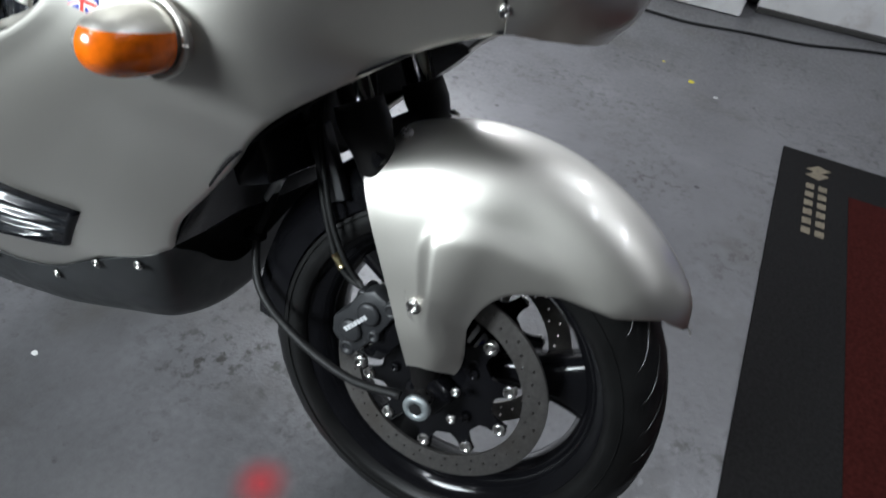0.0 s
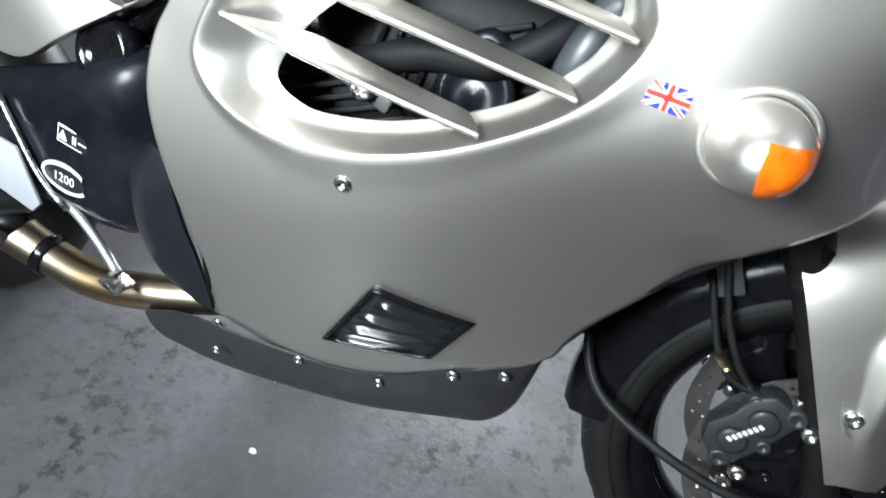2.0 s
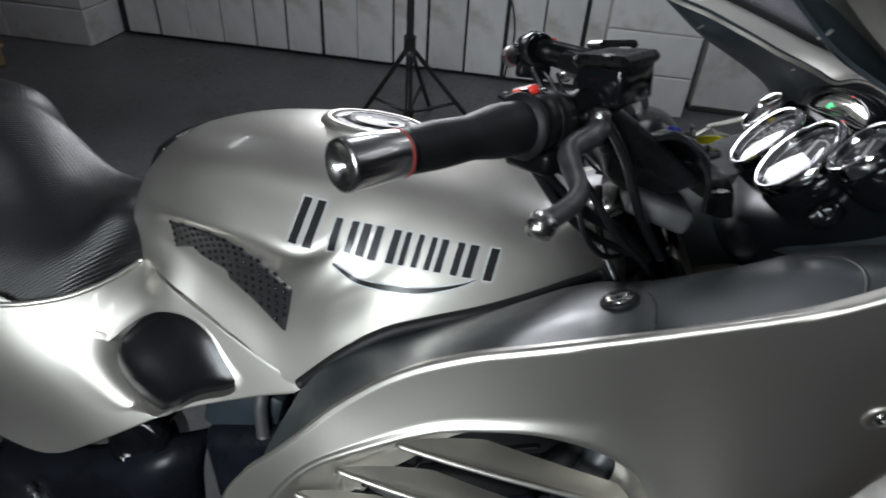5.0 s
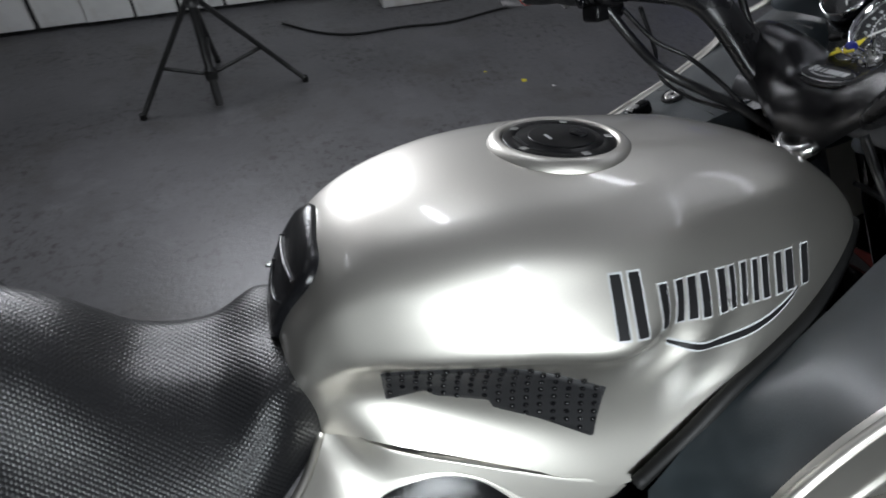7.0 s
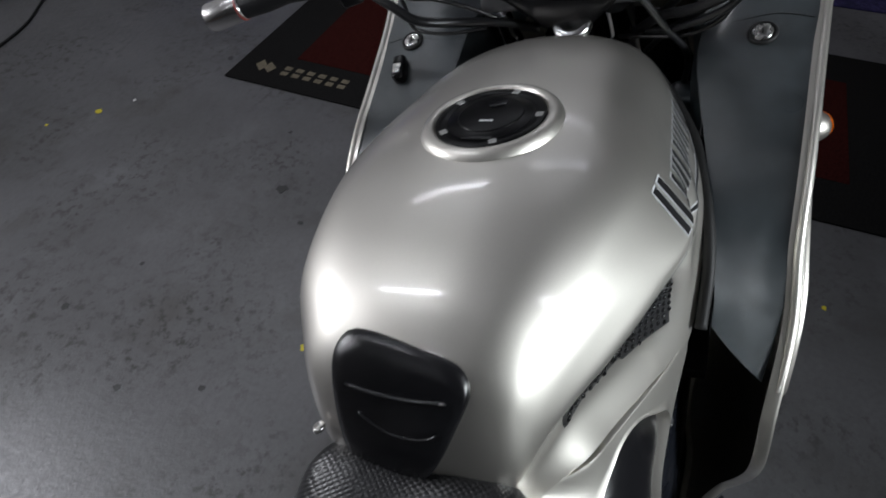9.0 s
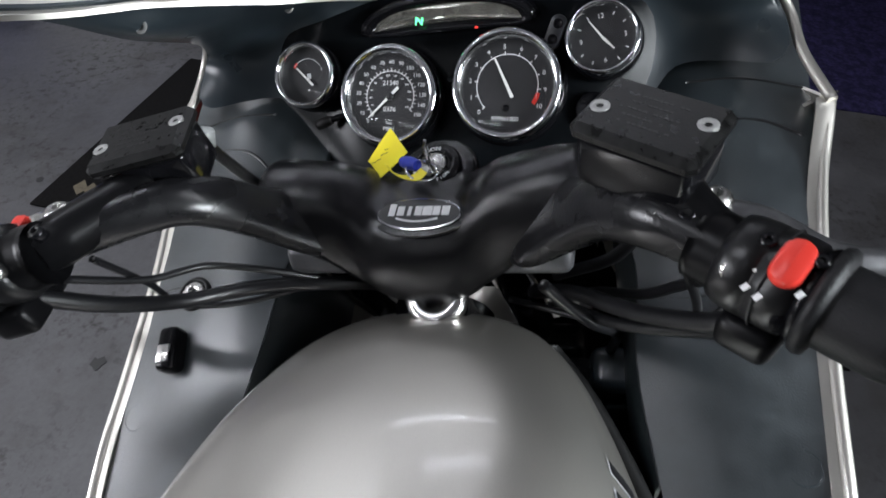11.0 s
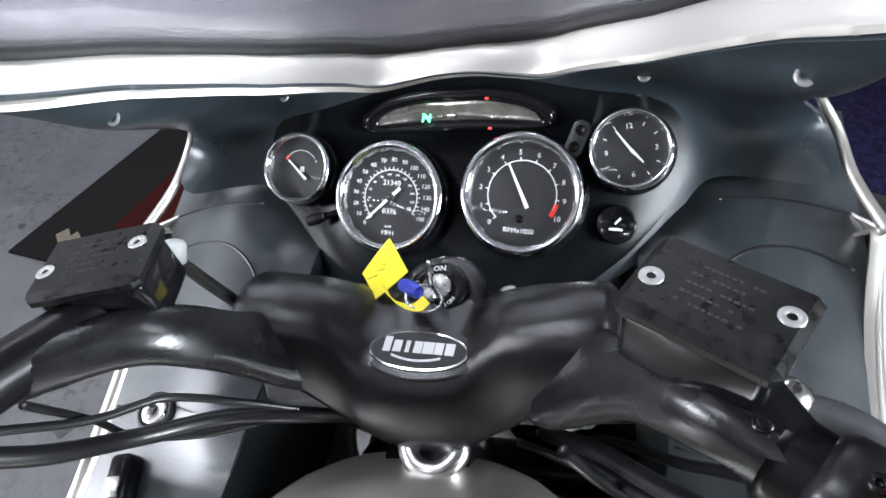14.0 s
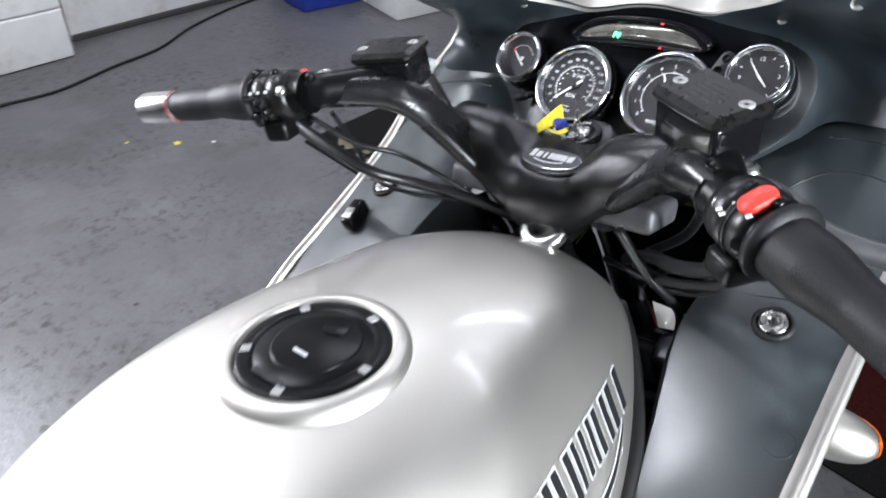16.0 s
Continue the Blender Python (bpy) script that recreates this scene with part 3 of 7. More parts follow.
fair_bm = side_fairing_mesh()
fair_left = mirrored(fair_bm)
side_fairing = part("side_fairing", fair_bm, SILVER, bike, "champagne silver side fairing with an oval slatted vent", thick=0.003, edge=1.2)
side_fairing_left = part("side_fairing", fair_left, SILVER, bike, "champagne silver side fairing with an oval slatted vent", thick=0.003, edge=1.2)

# three slats across the vent
SLATS = [((-.577, .777), (-.46, .762), (-.346, .743)), ((-.633, .735), (-.51, .718), (-.374, .696)), ((-.677, .69), (-.56, .673), (-.437, .654))]


def slat_mesh(line):
    p = crv(line, 40)
    s = np.linspace(0, 1, 40)
    full = np.minimum(1, s / .35) ** .8 * np.minimum(1, (1 - s) / .08) ** .7 * (1.1 - .5 * s)
    front = skin(p, .001)
    rows = []
    for k in (0, .25, .5, .75, 1):
        q = front.copy()
        q[:, 1] += .032 * k * full + .001
        q[:, 2] += (.0165 * k * (1 - .25 * k)) * full
        rows.append(q)
    nose_rows = []
    for dy, dz in ((.013, -.0025), (.002, -.0034), (-.001, -.003), (-.0022, -.0014), (-.0018, .0004)):
        q = front.copy()
        q[:, 1] += dy * full
        q[:, 2] += dz * full
        nose_rows.append(q)
    return sheet(nose_rows + rows)


for line in SLATS:
    b = slat_mesh(line)
    # a bead added along the slat's rounded edge to catch a highlight
    bead = skin(crv(line, 40), .0012)
    bead[:, 1] -= .0006
    bead = tube([tuple(p) for p in bead], .0029, 40, 10)
    part("slat_edge", mirrored(bead), SILVER, side_fairing_left)
    part("slat_edge", bead, SILVER, side_fairing, "rounded edge bead added to catch a slat's highlight")
    part("vent_slat", mirrored(b), SILVER, side_fairing_left, thick=0.0015, edge=1.4)
    part("vent_slat", b, SILVER, side_fairing, thick=0.0015, edge=1.4)

# nose cowl
NOSE = [[(.004, -.128, .757), (.03, -.1, .757), (.06, -.06, .757), (.075, 0, .757)],
        [(.0, -.135, .79), (.04, -.115, .79), (.085, -.06, .792), (.098, 0, .793)],
        [(-.06, -.222, .868), (.01, -.18, .868), (.07, -.1, .868), (.105, 0, .868)],
        [(-.116, -.278, .92), (-.02, -.22, .92), (.055, -.12, .92), (.09, 0, .92)],
        [(-.161, -.308, .967), (-.07, -.245, .97), (.01, -.14, .975), (.05, 0, .98)],
        [(-.215, -.327, 1.013), (-.14, -.277, 1.008), (-.05, -.16, 1.03), (-.01, 0, 1.045)]]
nose_bm = loft([s + [(x, -y, z) for x, y, z in s[-2::-1]] for s in NOSE], 36, 60)
part("nose_cowl", nose_bm, SILVER, bike, "champagne silver nose cowl", thick=0.003)

# tank
TANK = [
    (-.362, [(0, .90), (.006, .899), (.012, .897), (.018, .895), (.024, .893), (.03, .89), (.035, .887), (.04, .884), (.045, .88), (.05, .876)]),
    (-.385, [(0, .930), (.02, .929), (.04, .925), (.055, .92), (.066, .914), (.075, .908), (.08, .902), (.085, .896), (.09, .89), (.094, .882)]),
    (-.43, [(0, .961), (.03, .96), (.058, .954), (.08, .946), (.095, .937), (.106, .927), (.114, .917), (.119, .907), (.123, .897), (.126, .886)]),
    (-.51, [(0, .990), (.04, .988), (.08, .98), (.108, .966), (.126, .95), (.138, .934), (.147, .916), (.154, .9), (.16, .884), (.165, .868)]),
    (-.6, [(0, 1.006), (.05, 1.003), (.09, .993), (.122, .975), (.143, .953), (.158, .93), (.17, .905), (.18, .882), (.187, .86), (.19, .84)]),
    (-.66, [(0, 1.012), (.055, 1.009), (.1, .997), (.132, .977), (.153, .953), (.169, .926), (.181, .9), (.187, .884), (.187, .866), (.187, .83), (.194, .795)]),
    (-.72, [(0, 1.015), (.055, 1.011), (.105, .998), (.138, .976), (.159, .95), (.177, .926), (.1885, .909), (.1885, .9), (.181, .887), (.176, .866), (.175, .81), (.188, .739)]),
    (-.80, [(0, 1.013), (.05, 1.01), (.095, .999), (.126, .979), (.146, .952), (.160, .93), (.1685, .911), (.168, .902), (.158, .888), (.15, .866), (.147, .815), (.162, .766)]),
    (-.87, [(0, 1.003), (.045, 1.0), (.085, .989), (.113, .969), (.128, .947), (.1365, .927), (.1425, .909), (.142, .901), (.132, .888), (.123, .87), (.12, .835), (.138, .791)]),
    (-.92, [(0, .987), (.04, .984), (.073, .975), (.096, .957), (.108, .937), (.1145, .92), (.1185, .905), (.118, .897), (.11, .885), (.105, .868), (.104, .848), (.123, .81)]),
    (-.955, [(0, .962), (.035, .959), (.065, .951), (.084, .938), (.094, .92), (.099, .904), (.1, .888), (.096, .87), (.094, .85), (.1, .814)]),
    (-.985, [(0, .915), (.03, .912), (.055, .905), (.07, .897), (.078, .888), (.082, .878), (.083, .868), (.081, .858), (.08, .848), (.078, .812)]),
    (-1.0, [(0, .855), (.02, .854), (.04, .853), (.05, .852), (.057, .85), (.06, .848), (.061, .846), (.061, .844), (.061, .842), (.062, .838)]),
]
tank_secs = [[(x, -y, z) for y, z in p[::-1]] + [(x, y * np.interp(-x, [.36, .6, .75, .87, .95, 1.0], [1.03, 1.1, 1.16, 1.2, 1.15, 1.0]), z) for y, z in p[1:]] for x, p in TANK]
tank_bm = loft(tank_secs, 120, 180)
tank_bm.normal_update()
tank_tree = bvhtree.BVHTree.FromBMesh(tank_bm)
tank = part("tank", tank_bm, SILVER, bike, "champagne silver fuel tank with knee recesses", thick=0.002, edge=1.2)

# seat
SEAT = [(-.974, [(0, .85), (.04, .856), (.066, .852), (.079, .832), (.08, .8)]), (-.985, [(0, .868), (.045, .876), (.076, .872), (.09, .845), (.09, .8)]), (-1.01, [(0, .878), (.05, .884), (.09, .874), (.108, .84), (.112, .79)]),
        (-1.06, [(0, .872), (.055, .87), (.1, .846), (.132, .81), (.146, .77)]), (-1.12, [(0, .888), (.05, .884), (.1, .85), (.142, .805), (.165, .755)]),
        (-1.18, [(0, .95), (.05, .935), (.1, .872), (.145, .82), (.17, .762)]), (-1.22, [(0, .975), (.055, .955), (.1, .898), (.145, .845), (.17, .795)]), (-1.28, [(0, .985), (.08, .98), (.125, .96), (.15, .92), (.165, .84)]), (-1.5, [(0, .985), (.08, .98), (.12, .96), (.14, .93), (.15, .87)]), (-1.6, [(0, .97), (.07, .965), (.1, .95), (.12, .93), (.13, .88)])]
seat_secs = [[(x, -y, z) for y, z in p[::-1]] + [(x, y, z) for y, z in p[1:]] for x, p in SEAT]
SEATVINYL = material("ribbed_black_vinyl", (0.009, 0.009, 0.01), 0.36, grain=0.2, scale=30)


def weave(mat, pitch=.0085):
    """Rows of small diamonds, pressed into the vinyl."""
    nodes, links = mat.node_tree.nodes, mat.node_tree.links
    b = nodes["Principled BSDF"]
    geo = nodes.new("ShaderNodeTexCoord")
    split = nodes.new("ShaderNodeSeparateXYZ")
    links.new(geo.outputs["Object"], split.inputs[0])
    waves = []
    for sx, sy, sz in ((1, .62, .62), (1, -.62, -.62)):
        dot, wave = nodes.new("ShaderNodeVectorMath"), nodes.new("ShaderNodeMath")
        dot.operation = "DOT_PRODUCT"
        k = 2 * math.pi / pitch
        dot.inputs[1].default_value = (sx * k * .75, sy * k, sz * k)
        links.new(geo.outputs["Object"], dot.inputs[0])
        wave.operation = "SINE"
        links.new(dot.outputs["Value"], wave.inputs[0])
        waves.append(wave)
    mul, bump, fold = nodes.new("ShaderNodeMath"), nodes.new("ShaderNodeBump"), nodes.new("ShaderNodeMath")
    fold.operation = "ABSOLUTE"
    mul.operation = "MULTIPLY"
    links.new(waves[0].outputs[0], mul.inputs[0]), links.new(waves[1].outputs[0], mul.inputs[1])
    bump.inputs["Strength"].default_value, bump.inputs["Distance"].default_value = .4, .0011
    links.new(mul.outputs[0], fold.inputs[0])
    links.new(fold.outputs[0], bump.inputs["Height"])
    links.new(bump.outputs[0], b.inputs["Normal"])


weave(SEATVINYL)
part("seat", loft(seat_secs, 90, 60), SEATVINYL, bike, "black vinyl seat with an embossed weave", thick=0.004, edge=1.2)

# ---- cockpit ----
def both(pts):
    """A curve given for one half (from the middle outwards, y > 0), carried to both sides from right to left."""
    return [(x, -y, z) for x, y, z in pts[::-1]] + list(pts[1:])


DEPTH = thin_plate([(0, 1.142, -.158), (.074, 1.126, -.155), (.15, 1.146, -.198), (.22, 1.182, -.28), (.265, 1.203, -.342), (.227, 1.166, -.29), (.152, 1.128, -.17),
                    (.295, 1.047, -.178), (.3, 1.066, -.14), (.205, 1.028, -.148), (.063, 1.043, -.178), (.15, 1.066, -.16), (.066, 1.10, -.15), (.13, 1.0, -.2), (0, 1.05, -.17),
                    (0, .985, -.225), (.1, .97, -.225), (.235, 1.12, -.2), (.19, 1.1, -.145),
                    (-.074, 1.126, -.155), (-.15, 1.146, -.198), (-.22, 1.182, -.28), (-.265, 1.203, -.342), (-.227, 1.166, -.29), (-.152, 1.128, -.17),
                    (-.295, 1.047, -.178), (-.3, 1.066, -.14), (-.205, 1.028, -.148), (-.063, 1.043, -.178), (-.15, 1.066, -.16), (-.066, 1.10, -.15), (-.13, 1.0, -.2),
                    (-.1, .97, -.225), (-.235, 1.12, -.2), (-.19, 1.1, -.145)], 2e-4)
T_HALF = [(0, 1.134), (.02, 1.133), (.045, 1.129), (.066, 1.1265), (.078, 1.1275), (.1, 1.1345), (.125, 1.1425), (.15, 1.153), (.2, 1.184), (.24, 1.206), (.265, 1.218), (.278, 1.222)]
LOW_HALF = [(0, .955), (.1, .958), (.15, .975), (.185, 1.005), (.205, 1.022), (.25, 1.03), (.289, 1.036), (.297, 1.05), (.29, 1.069), (.276, 1.086), (.262, 1.104), (.253, 1.13), (.25, 1.16), (.262, 1.198), (.276, 1.218)]


def face(yz, out=0.0):
    yz = np.asarray(yz, float)
    return np.stack([DEPTH(yz[..., 0], yz[..., 1]) - out, yz[..., 0], yz[..., 1]], -1)


t_line = crv(T_HALF, 60)
l_line = crv(LOW_HALF, 60)
half = np.array([t_line + (l_line - t_line) * k for k in np.linspace(0, 1, 30)])
full = np.concatenate([half[:, ::-1] * (-1, 1), half[:, 1:]], 1)
inner_shell = part("inner_shell", sheet(face(full)), INNER, bike, "dark grey moulded inner cowl round the instruments", thick=0.003, edge=1.2)

# silver rim of the cowl, black sealing strip and windscreen
t3 = face(np.concatenate([t_line[::-1] * (-1, 1), t_line[1:]]))
t3[:, 2] -= .025 * t3[:, 1]
aside = np.abs(t3[:, 1])
rise = np.interp(aside, [0, .03, .07, .1, .2, .262], [.009, .011, .017, .017, .016, .019])
ahead = np.interp(aside, [0, .2, .26], [.036, .036, .032])
rows = [t3 + (0, 0, -.004)]
for k in (0.0, .04, .12, .3, .55, .8, 1.0):
    rows.append(t3 + np.stack([ahead * k, np.sign(t3[:, 1]) * .02 * k * (aside / .26) ** 2, rise * (k ** .8) + .002 * math.sin(math.pi * k)], 1))
rim_top = rows[-1]
part("cowl_rim", sheet(rows), SILVER, bike, "champagne silver rim of the upper cowl", thick=0.002)
strip = [rim_top + (0, 0, -.003), rim_top + (-.003, 0, .002), rim_top + (-.002, 0, .007), rim_top + (.006, 0, .009)]
part("sealing_strip", sheet(strip), RUBBER, bike, "black rubber strip along the windscreen's foot", thick=0.002, edge=2.5)
SCREEN = glass("windscreen_plastic", (.93, .93, .96))
# pale diffuse share painted into the screen in place of its bright reflections
painted_haze, blend = SCREEN.node_tree.nodes.new("ShaderNodeBsdfDiffuse"), SCREEN.node_tree.nodes.new("ShaderNodeMixShader")
painted_haze.inputs[0].default_value, blend.inputs[0].default_value = (.8, .78, .85, 1), .08
tip = SCREEN.node_tree.nodes["Material Output"].inputs[0]
SCREEN.node_tree.links.new(tip.links[0].from_socket, blend.inputs[1])
SCREEN.node_tree.links.new(painted_haze.outputs[0], blend.inputs[2])
SCREEN.node_tree.links.new(blend.outputs[0], tip)
up = []
for k in np.linspace(0, 1, 16):
    q = rim_top * (1, 1 - .12 * k, 1) + np.stack([.006 - .16 * k + 0 * aside, 0 * aside, .007 + .3 * k - .22 * k * (aside / .28) ** 2], 1)
    up.append(q)
screen = part("windscreen", sheet(up), SCREEN, bike, "clear plastic windscreen", thick=0.003)
screen.visible_shadow = False
# outer skin between the nose and the rim
COWL_LOW = [(-.01, 0, 1.045), (-.05, .16, 1.035), (-.085, .22, 1.03), (-.115, .262, 1.028), (-.125, .282, 1.038)] + [tuple(face((y, z), -.042) + (0, -.012, 0)) for y, z in ((.29, 1.069), (.276, 1.086), (.262, 1.104), (.253, 1.13), (.252, 1.16), (.263, 1.198), (.277, 1.219))]
low_line = crv(both(COWL_LOW), len(rim_top))
swell = np.stack([.03 * (1 - (aside / .3) ** 2), np.sign(rim_top[:, 1]) * .004 * (aside / .28) ** 2, 0 * aside], 1)
cowl_bm = loft([low_line, low_line * .5 + rim_top * .5 + swell, rim_top], 24, 110)
part("upper_cowl", cowl_bm, SILVER, bike, "champagne silver upper cowl", thick=0.002, edge=1.2)
for s in (1, -1):
    blade = [(-.222, .324, 1.017)] + [tuple(face((y, z), out)) for y, z, out in ((.307, 1.04, -.002), (.3, 1.062, -.006), (.287, 1.084, -.01), (.272, 1.105, -.013), (.26, 1.128, -.016))]
    part("cowl_lip", tube([(x, s * y, z) for x, y, z in blade], [.0048, .0048, .0046, .004, .003, .0015], 40, 8), SILVER, bike, "rounded silver lip of the cowl")

# lower inner panels, from the fairing's lip to the tank
PANEL = [[(-.09, .318, 1.05), (-.08, .26, 1.056), (-.07, .205, 1.04), (-.11, .14, 1.0)],
         [(-.185, .316, 1.008), (-.168, .26, 1.02), (-.16, .205, 1.014), (-.205, .15, .982)],
         [(-.262, .312, .98), (-.25, .25, .992), (-.245, .2, .985), (-.27, .155, .955)],
         [(-.34, .306, .947), (-.34, .25, .953), (-.34, .2, .948), (-.34, .168, .932)],
         [(-.42, .302, .915), (-.42, .25, .92), (-.42, .2, .917), (-.42, .166, .912)],
         [(-.5, .297, .886), (-.5, .25, .886), (-.5, .21, .882), (-.5, .18, .876)],
         [(-.57, .29, .852), (-.57, .25, .85), (-.57, .215, .848), (-.57, .193, .846)],
         [(-.632, .286, .802), (-.635, .255, .803), (-.645, .225, .805), (-.655, .205, .806)],
         [(-.655, .284, .778), (-.663, .26, .777), (-.676, .235, .776), (-.688, .211, .775)],
         [(-.728, .266, .69), (-.724, .25, .706), (-.716, .23, .726), (-.706, .21, .75)]]
panel_bm = loft(PANEL, 60, 24)
FLAP = [[(-.11, .14, 1.0), (-.12, .135, .96), (-.13, .14, .86)], [(-.205, .15, .982), (-.21, .145, .94), (-.22, .15, .84)], [(-.27, .155, .955), (-.275, .15, .92), (-.28, .155, .8)], [(-.34, .168, .932), (-.342, .158, .9), (-.345, .16, .78)],
        [(-.42, .166, .912), (-.42, .16, .885), (-.42, .165, .77)], [(-.5, .18, .876), (-.5, .176, .85), (-.5, .18, .75)]]
add(panel_bm, loft(FLAP, 30, 12))
panel_left = part("inner_panel", panel_bm.copy(), LIDPLASTIC, bike, "dark grey textured inner fairing panel with a lock", thick=0.003, edge=1.2)
panel_right = part("inner_panel", mirrored(panel_bm), LIDPLASTIC, bike, "dark grey textured inner fairing panel with a lock", thick=0.003, edge=1.2)
panel_bm.free()
panel_height = thin_plate([(p[0], p[1], p[2]) for s in PANEL for p in s])


def on_panel(x, y, up_by=0.0):
    e = .004
    h = float(panel_height(x, abs(y)))
    n = Vector((-(float(panel_height(x + e, abs(y))) - h) / e, -(float(panel_height(x, abs(y) + e)) - h) / e * (1 if y > 0 else -1), 1)).normalized()
    return Vector((x, y, h)) + n * up_by, n


for side, pan in ((1, panel_left), (-1, panel_right)):
    c, n = on_panel(-.376, .246, .003) if side > 0 else on_panel(-.395, -.236, .003)
    lock = part("lock", lathe([(.0175, -.002), (.0172, .001), (.0155, .0025), (.0135, .0025), (.0135, .0005)], c, n, 32), RUBBER, pan, "black rubber ring")
    part("lock_barrel", lathe([(.012, 0), (.012, .0025), (.0105, .0035), (.004, .0035), (.004, .0015), (0, .0015)], c, n, 24), STEEL, lock, "steel lock barrel")
    part("keyhole", box((.0015, .007, .002), Matrix.Translation(c + n * .0028) @ basis(n), 0), INK, lock)
    part("lid_seam", tube([on_panel(x, y * side, .0012)[0] for x, y in ((-.372, .29), (-.368, .25), (-.372, .2), (-.36, .172))], .0012, 30, 6), INK, pan)
    part("cover_seam", tube([on_panel(x, y * side, .001)[0] for x, y in ((-.235, .303), (-.222, .27), (-.222, .235), (-.24, .205), (-.275, .187), (-.325, .183))], .0016, 40, 6), INK, pan)
    part("front_seam", tube([on_panel(x, y * side, .001)[0] for x, y in ((-.186, .31), (-.176, .26), (-.17, .215))], .0016, 20, 6), INK, pan)
    part("screw_cover", tube([on_panel(-.487 + .011 * math.cos(a), side * (.272 + .011 * math.sin(a)), .0005)[0] for a in np.linspace(0, 6.2, 20)], .0009, 40, 6), INNER, pan)
c, n = on_panel(-.43, .247, 0)
m = Matrix.Translation(c + n * .01) @ basis(n, (1, .15, 0))
knob = part("trim_knob", box((.02, .042, .022), m, .006, segments=3), BLACK, panel_left, "black ribbed adjuster knob")
part("knob_face", box((.012, .016, .003), m @ Matrix.Translation((0, -.006, .0115)), .001), STEEL, knob)

# silver lip of each side fairing along the inner panel
lip_xz = crv(TOP_EDGE, 60)
lip = skin(lip_xz, -.004)
lip_bm = tube(lip + (0, 0, -.002), [.002, .0048, .005, .005, .005, .005, .005, .005, .003], 60, 16, smooth=False)
part("fairing_lip", mirrored(lip_bm), SILVER, bike)
part("fairing_lip", lip_bm, SILVER, bike, "rounded silver lip of the side fairing")

# instruments
GN = Vector((-.8, -.02, .6))
FACE = material("matt_black_dial", (.011, .011, .012), .55)
GLASS = glass("instrument_glass")
GLASS.node_tree.nodes["Fresnel"].inputs[0].default_value = 1.36
NEEDLE = material("white_needle", (.85, .85, .82), .4)


def text_bm(string, size, m, bm, depth=.0002):
    cu = bpy.data.curves.new("text", "FONT")
    cu.body, cu.size, cu.align_x, cu.align_y, cu.extrude, cu.resolution_u = string, size, "CENTER", "CENTER", depth, 2
    ob = bpy.data.objects.new("text", cu)
    scene.collection.objects.link(ob)
    me = ob.to_mesh()
    b = bmesh.new()
    b.from_mesh(me)
    bmesh.ops.transform(b, matrix=m, verts=b.verts)
    ob.to_mesh_clear()
    bpy.data.objects.remove(ob)
    bpy.data.curves.remove(cu)
    return add(bm, b)


def dial(name, c, r, label, up=(0, 0, 1), normal=GN):
    """An instrument: black housing, chrome bezel, dial and glass; returns it and the dial's axes."""
    m = Matrix.Translation(c) @ basis(normal, up)
    g = part(name, lathe([(r * .95, -.07), (r * 1.1, -.045), (r * 1.17, -.025), (r * 1.165, -.012), (r * 1.1, -.007), (r * .9, -.006)], c, normal, 64), GLOSSBLACK, bike, label, edge=1.0)
    part("bezel", lathe([(r * .99, -.014), (r * 1.08, -.01), (r * 1.115, -.003), (r * 1.095, .0045), (r * 1.02, .0085), (r * .945, .0065), (r * .9, -.0005), (r * .885, -.003), (r * .95, -.01), (r * .99, -.012)], c, normal, 72, caps=False), CHROME, g, "polished chrome bezel")
    part("dial_face", lathe([(r * .9, -.0045), (r * .9, -.0035)], c, normal), FACE, g, flat=True)
    lens = part("glass", lathe([(r * .91, .003), (r * .5, .0042), (r * .01, .0045)], c, normal, caps=False), GLASS, g)
    lens.visible_shadow = False
    return g, m @ Matrix.Translation((0, 0, -.0033))


def polar(m, ang, rad, turn=False):
    """A place on a dial: ang in degrees clockwise from the top."""
    a = radians(ang)
    return m @ Matrix.Translation((rad * math.sin(a), rad * math.cos(a), 0)) @ (Matrix.Rotation(-a, 4, "Z") if turn else Matrix())


def needle(m, ang, length, tail, w, parent):
    b = prism([(-w, -tail), (w, -tail), (w * .45, length), (-w * .45, length)], .0008, m @ Matrix.Rotation(-radians(ang), 4, "Z") @ Matrix.Translation((0, 0, .0018)))
    return part("needle", b, NEEDLE, parent, "white needle", flat=True)


def arc_bm(m, a0, a1, r, w, n=40):
    g = [[polar(m, a, rr) @ Vector((0, 0, .0003)) for a in np.linspace(a0, a1, n)] for rr in (r - w / 2, r + w / 2)]
    return sheet([[tuple(v) for v in row] for row in g])


UP = (.6, -.1, .8)
g, m = dial("speedometer", (-.214, .0595, 1.049), .0445, "round speedometer with chrome bezel and black dial", UP)
R = .0445 * .9
bm = arc_bm(m, -138, 121, R * .6, .0008)
for i in range(31):
    a = -138 + 8.625 * i
    box((.0007, .0035 if i % 2 == 0 else .002, .0003), polar(m, a, R * .63, True), 0, bm)
for i in range(16):
    text_bm(str(i * 10), .0052, polar(m, -138 + 17.25 * i, R * .82), bm)
for i in range(1, 13):
    text_bm(str(i * 20), .0027, polar(m, -138 + 21.4 * i, R * .5), bm)
text_bm("MPH", .0058, m @ Matrix.Translation((0, -R * .78, 0)), bm)
text_bm("km/h", .003, m @ Matrix.Translation((0, -R * .64, 0)), bm)
part("dial_markings", bm, WHITE, g, "white numerals and graduations", flat=True)
